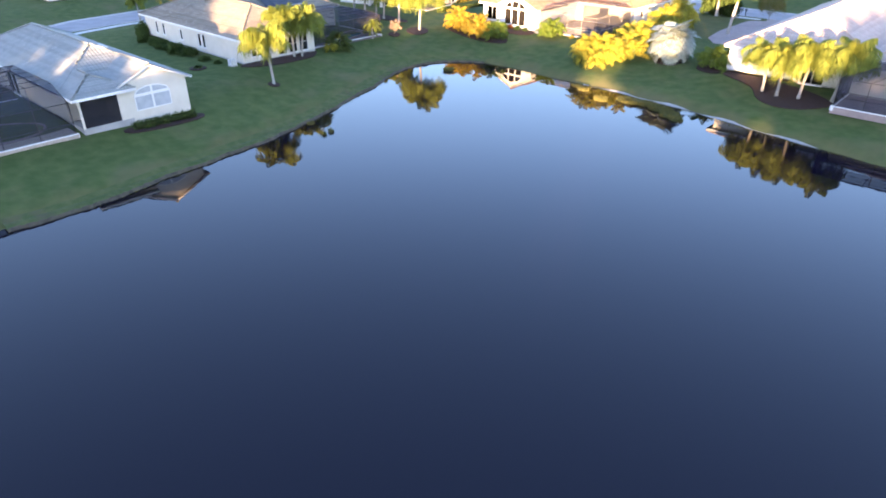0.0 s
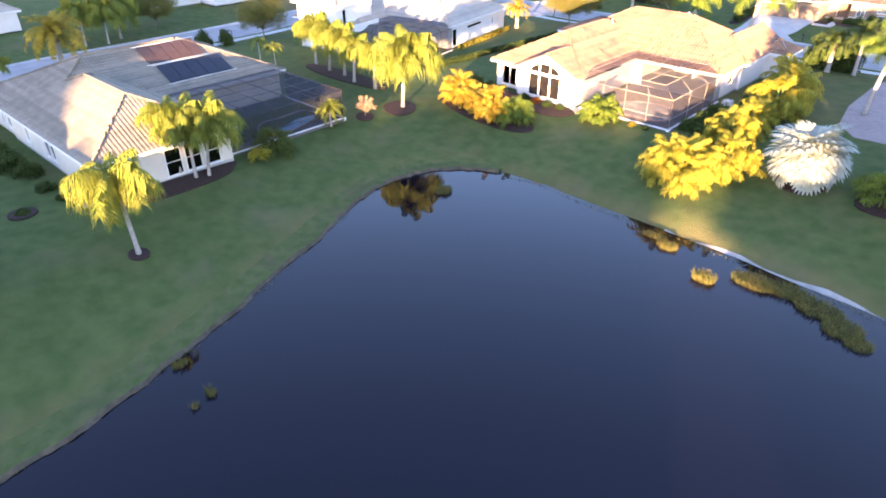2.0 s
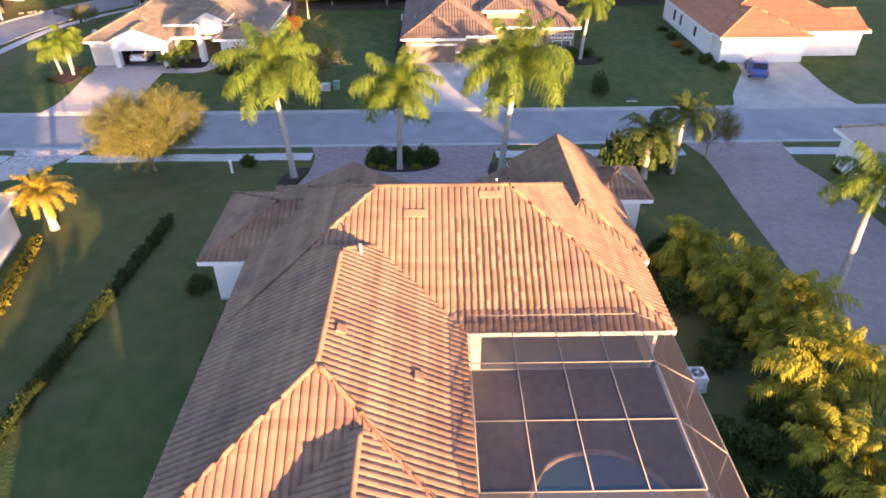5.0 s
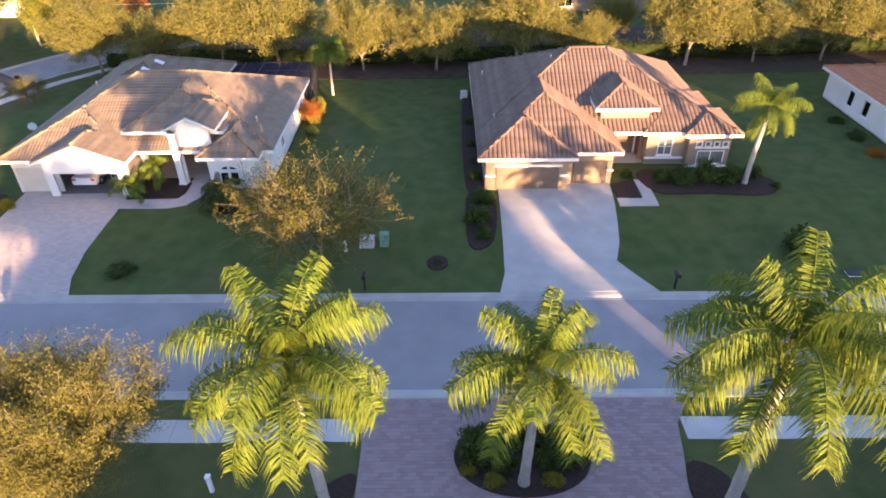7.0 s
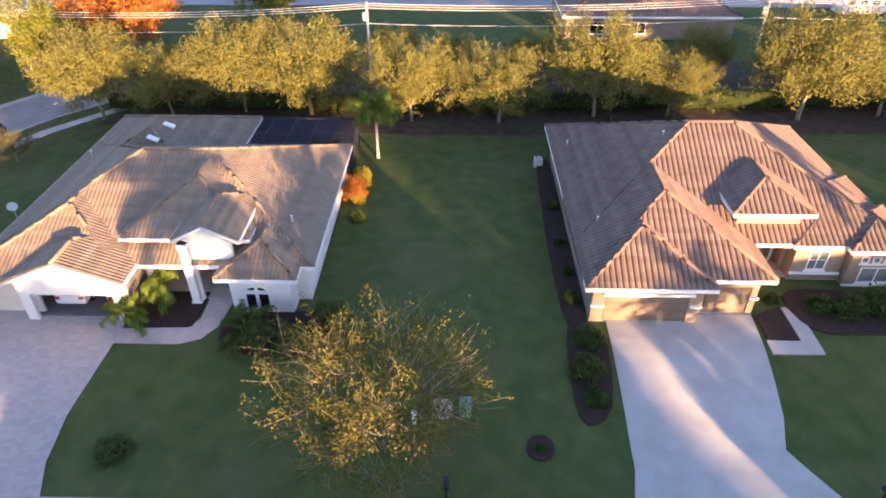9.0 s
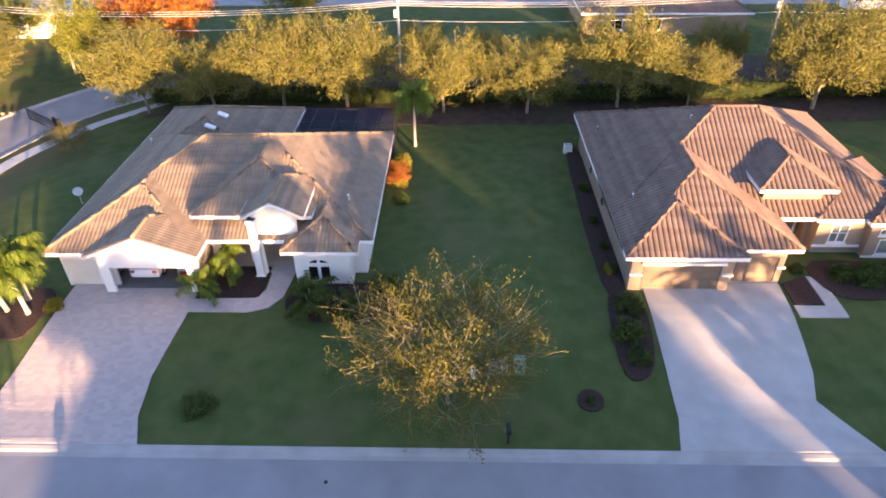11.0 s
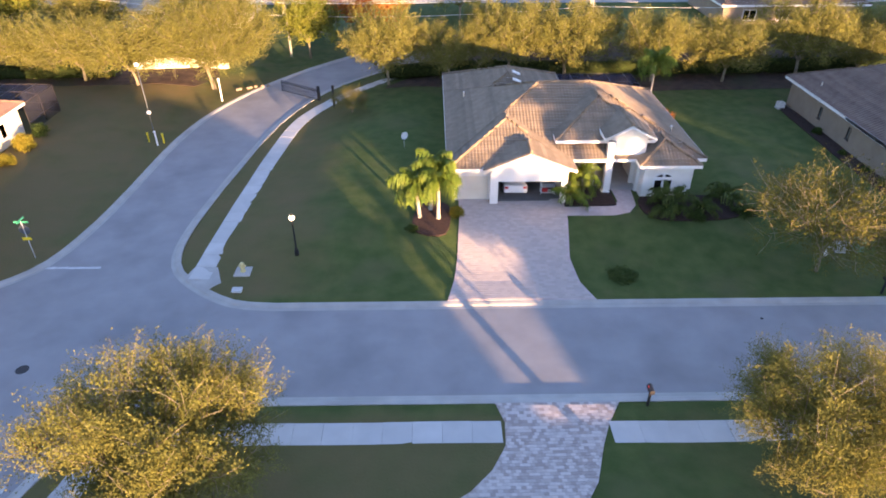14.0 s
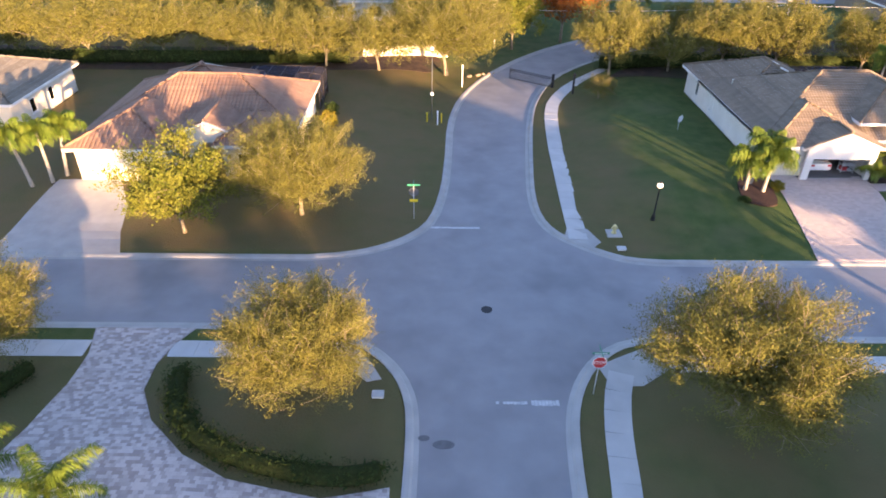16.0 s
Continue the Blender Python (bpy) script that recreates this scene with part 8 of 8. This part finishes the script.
house("white house at the end of the mottled drive", [(-90.0, -69.5, -47.0, -30.0, "x", "hip", "hip", 4.05, 0.42), (-92.0, -74.5, -57.0, -42.0, "y", "hip", "hip", 4.05, 0.42)], PALE, STUCCO, group="houses further off", amp=0.03,
      holes={(0, "e"): [(3.0, 4.2, 1.9, 3.4, "w", 2), (10.0, 11.2, 1.9, 3.4, "w", 2)], (1, "e"): [(2.0, 3.4, 1.9, 3.4, "w", 2)], (0, "n"): [(3.0, 8.0, 0.9, 3.1)]})
tagged(drape("road", [(-140, 80), (-60, 80), (-30, 80.5), (60, 80.5), (130, 82), (130, 88), (60, 86.5), (-30, 86.5), (-60, 86), (-140, 86)], ASPHALT, 0.08), "far road beyond the trees", "road", kind="structure")


def caravan(x, y, turn):
    t = root("camper_van", "long white camper parked beyond the trees", "camper", "campers", (x, y, gz(x, y)), turn)
    bm = bmesh.new()
    box(bm, -4.0, 4.0, -1.2, 1.2, 0.45, 3.0, 0.15)
    part("body", bm, CARPAINT, t)
    for k in range(4):
        bm = bmesh.new()
        box(bm, -3.2 + 1.7 * k, -2.2 + 1.7 * k, -1.225, -1.2, 1.7, 2.4, 0.01)
        part("window", bm, TINT, t)
    for px in (-2.2, 2.4):
        for s in (-1, 1):
            bm = bmesh.new()
            tube(bm, [(px, s * 0.9, 0.4), (px, s * 1.22, 0.4)], [0.4, 0.4], 12)
            part("wheel", bm, RUBBER, t)


caravan(51.5, 76.5, 0.05)
caravan(62.0, 78.0, 0.1)


# satellite dish behind the white house
dish = root("satellite_dish", "small white satellite dish on a short post", "dish", "", (-37.0, 21.8, gz(-37.0, 21.8)), 0.6)
bm = bmesh.new()
pole(bm, 1.0, 0.03)
part("post", bm, STONE, dish)
bm = bmesh.new()
n, rings = 18, 4
rows = [[bm.verts.new((0.36 * k / rings * math.cos(6.2832 * i / n), -0.1 - 0.1 * (1 - (k / rings) ** 2) * -1, 1.15 + 0.36 * k / rings * math.sin(6.2832 * i / n))) for i in range(n)] for k in range(1, rings + 1)]
mid = bm.verts.new((0, 0.0, 1.15))
for i in range(n):
    bm.faces.new((mid, rows[0][i], rows[0][(i + 1) % n]))
    for a, b in zip(rows, rows[1:]):
        bm.faces.new((a[i], a[(i + 1) % n], b[(i + 1) % n], b[i]))
bmesh.ops.solidify(bm, geom=list(bm.faces), thickness=0.015)
part("reflector", bm, WHITEP, dish)


# ---- roof tiles and pavers, piece by piece ----
def barrel_mesh(w, L, h):
    """One barrel tile along +y, eave end at the origin, slightly tapered."""
    bm = bmesh.new()
    n = 5
    rows = []
    for y, k, dz in ((0.0, 1.0, 0.02), (L, 0.9, -0.005)):
        rows.append([bm.verts.new((-w / 2 * k * math.cos(math.pi * i / n), y, h * k * math.sin(math.pi * i / n) + dz)) for i in range(n + 1)])
    low = [bm.verts.new((v.co.x * 0.86, 0.0, v.co.z * 0.8)) for v in rows[0]]
    for a, b in ((rows[0], rows[1]), (low, rows[0])):
        for i in range(n):
            bm.faces.new((a[i], a[i + 1], b[i + 1], b[i]))
    return mesh_of("tile", bm, TILE_M)


TILE_M = material("clay_tile_piece", (0.222, 0.126, 0.082), (0.314, 0.186, 0.120), 1.6, 0.85, 0.2, 30.0, rand=0.14, by="both", pick=True)


def tile_field(roof, x0, x1, y0, z0, pitch, c0, c1, step=0.34, course=0.42):
    """Single tiles over part of a roof slope that rises towards +y from the eave at y0, z0."""
    ang = math.atan(pitch)
    me = barrel_mesh(step * 0.62, course * 1.08, 0.085)
    r = random.Random(3)
    for c in range(c0, c1):
        for k in range(int((x1 - x0) / step)):
            d = c * course
            m = Matrix.Translation((x0 + (k + 0.5) * step, y0 + d * math.cos(ang), z0 + d * math.sin(ang))) @ Matrix.Rotation(ang, 4, "X") @ Matrix.Translation((0, 0, 0.075)) @ Matrix.Rotation(r.uniform(-0.02, 0.02), 4, "Z")
            shared("tile", me, roof, m)


tile_field(rA, 7.26, 12.1, -38.8, 4.056, 0.53, 1, 15)


def in_poly(poly, x, y):
    c = False
    for (x0, y0), (x1, y1) in zip(poly, poly[1:] + poly[:1]):
        if (y0 > y) != (y1 > y) and x < (x1 - x0) * (y - y0) / (y1 - y0) + x0:
            c = not c
    return c


def pavers(drive, poly, w, l, mat, near, count=300):
    """Single pavers in running bond over a drive: those round the point near as pieces, the rest joined."""
    bm = bmesh.new()
    box(bm, -w / 2 + 0.004, w / 2 - 0.004, -l / 2 + 0.004, l / 2 - 0.004, -0.03, 0.0)
    bmesh.ops.delete(bm, geom=[f for f in bm.faces if f.normal.z < -0.9], context="FACES_ONLY")
    me = mesh_of("paver", bm, mat)
    spots = []
    xs, ys = [a for a, b in poly], [b for a, b in poly]
    j = 0
    y = min(ys)
    while y < max(ys):
        x = min(xs) + (w / 2 if j % 2 else 0)
        while x < max(xs):
            if all(in_poly(poly, x + dx, y + dy) for dx in (-w / 2, w / 2) for dy in (-l / 2, l / 2)):
                spots.append((x, y))
            x += w
        y += l
        j += 1
    spots.sort(key=lambda q: (q[0] - near[0]) ** 2 + (q[1] - near[1]) ** 2)
    r = random.Random(4)
    lift = 0.068
    for x, y in spots[:count]:
        ax, ay = math.atan((gz(x, y + 0.3) - gz(x, y - 0.3)) / 0.6), -math.atan((gz(x + 0.3, y) - gz(x - 0.3, y)) / 0.6)
        shared("paver", me, drive, Matrix.Translation((x, y, gz(x, y) + lift + r.uniform(0, 0.004))) @ Matrix.Rotation(ax, 4, "X") @ Matrix.Rotation(ay, 4, "Y"))
    vs, fs = [], []
    for x, y in spots[count:]:
        k, up = len(vs), lift + r.uniform(0, 0.004)
        a, b = w / 2 - 0.004, l / 2 - 0.004
        top = [(x + p, y + q, gz(x + p, y + q) + up) for p, q in ((-a, -b), (a, -b), (a, b), (-a, b))]
        vs += top + [(p, q, z - 0.03) for p, q, z in top]
        fs += [(k, k + 1, k + 2, k + 3), (k, k + 4, k + 5, k + 1), (k + 1, k + 5, k + 6, k + 2), (k + 2, k + 6, k + 7, k + 3), (k + 3, k + 7, k + 4, k)]
    o = raw("paver_field", vs, fs, mat, drive)
    o["kind"] = "stuff"


for drive, poly, w, l, m, near in DRIVES:
    pavers(drive, poly, w, l, m, near)
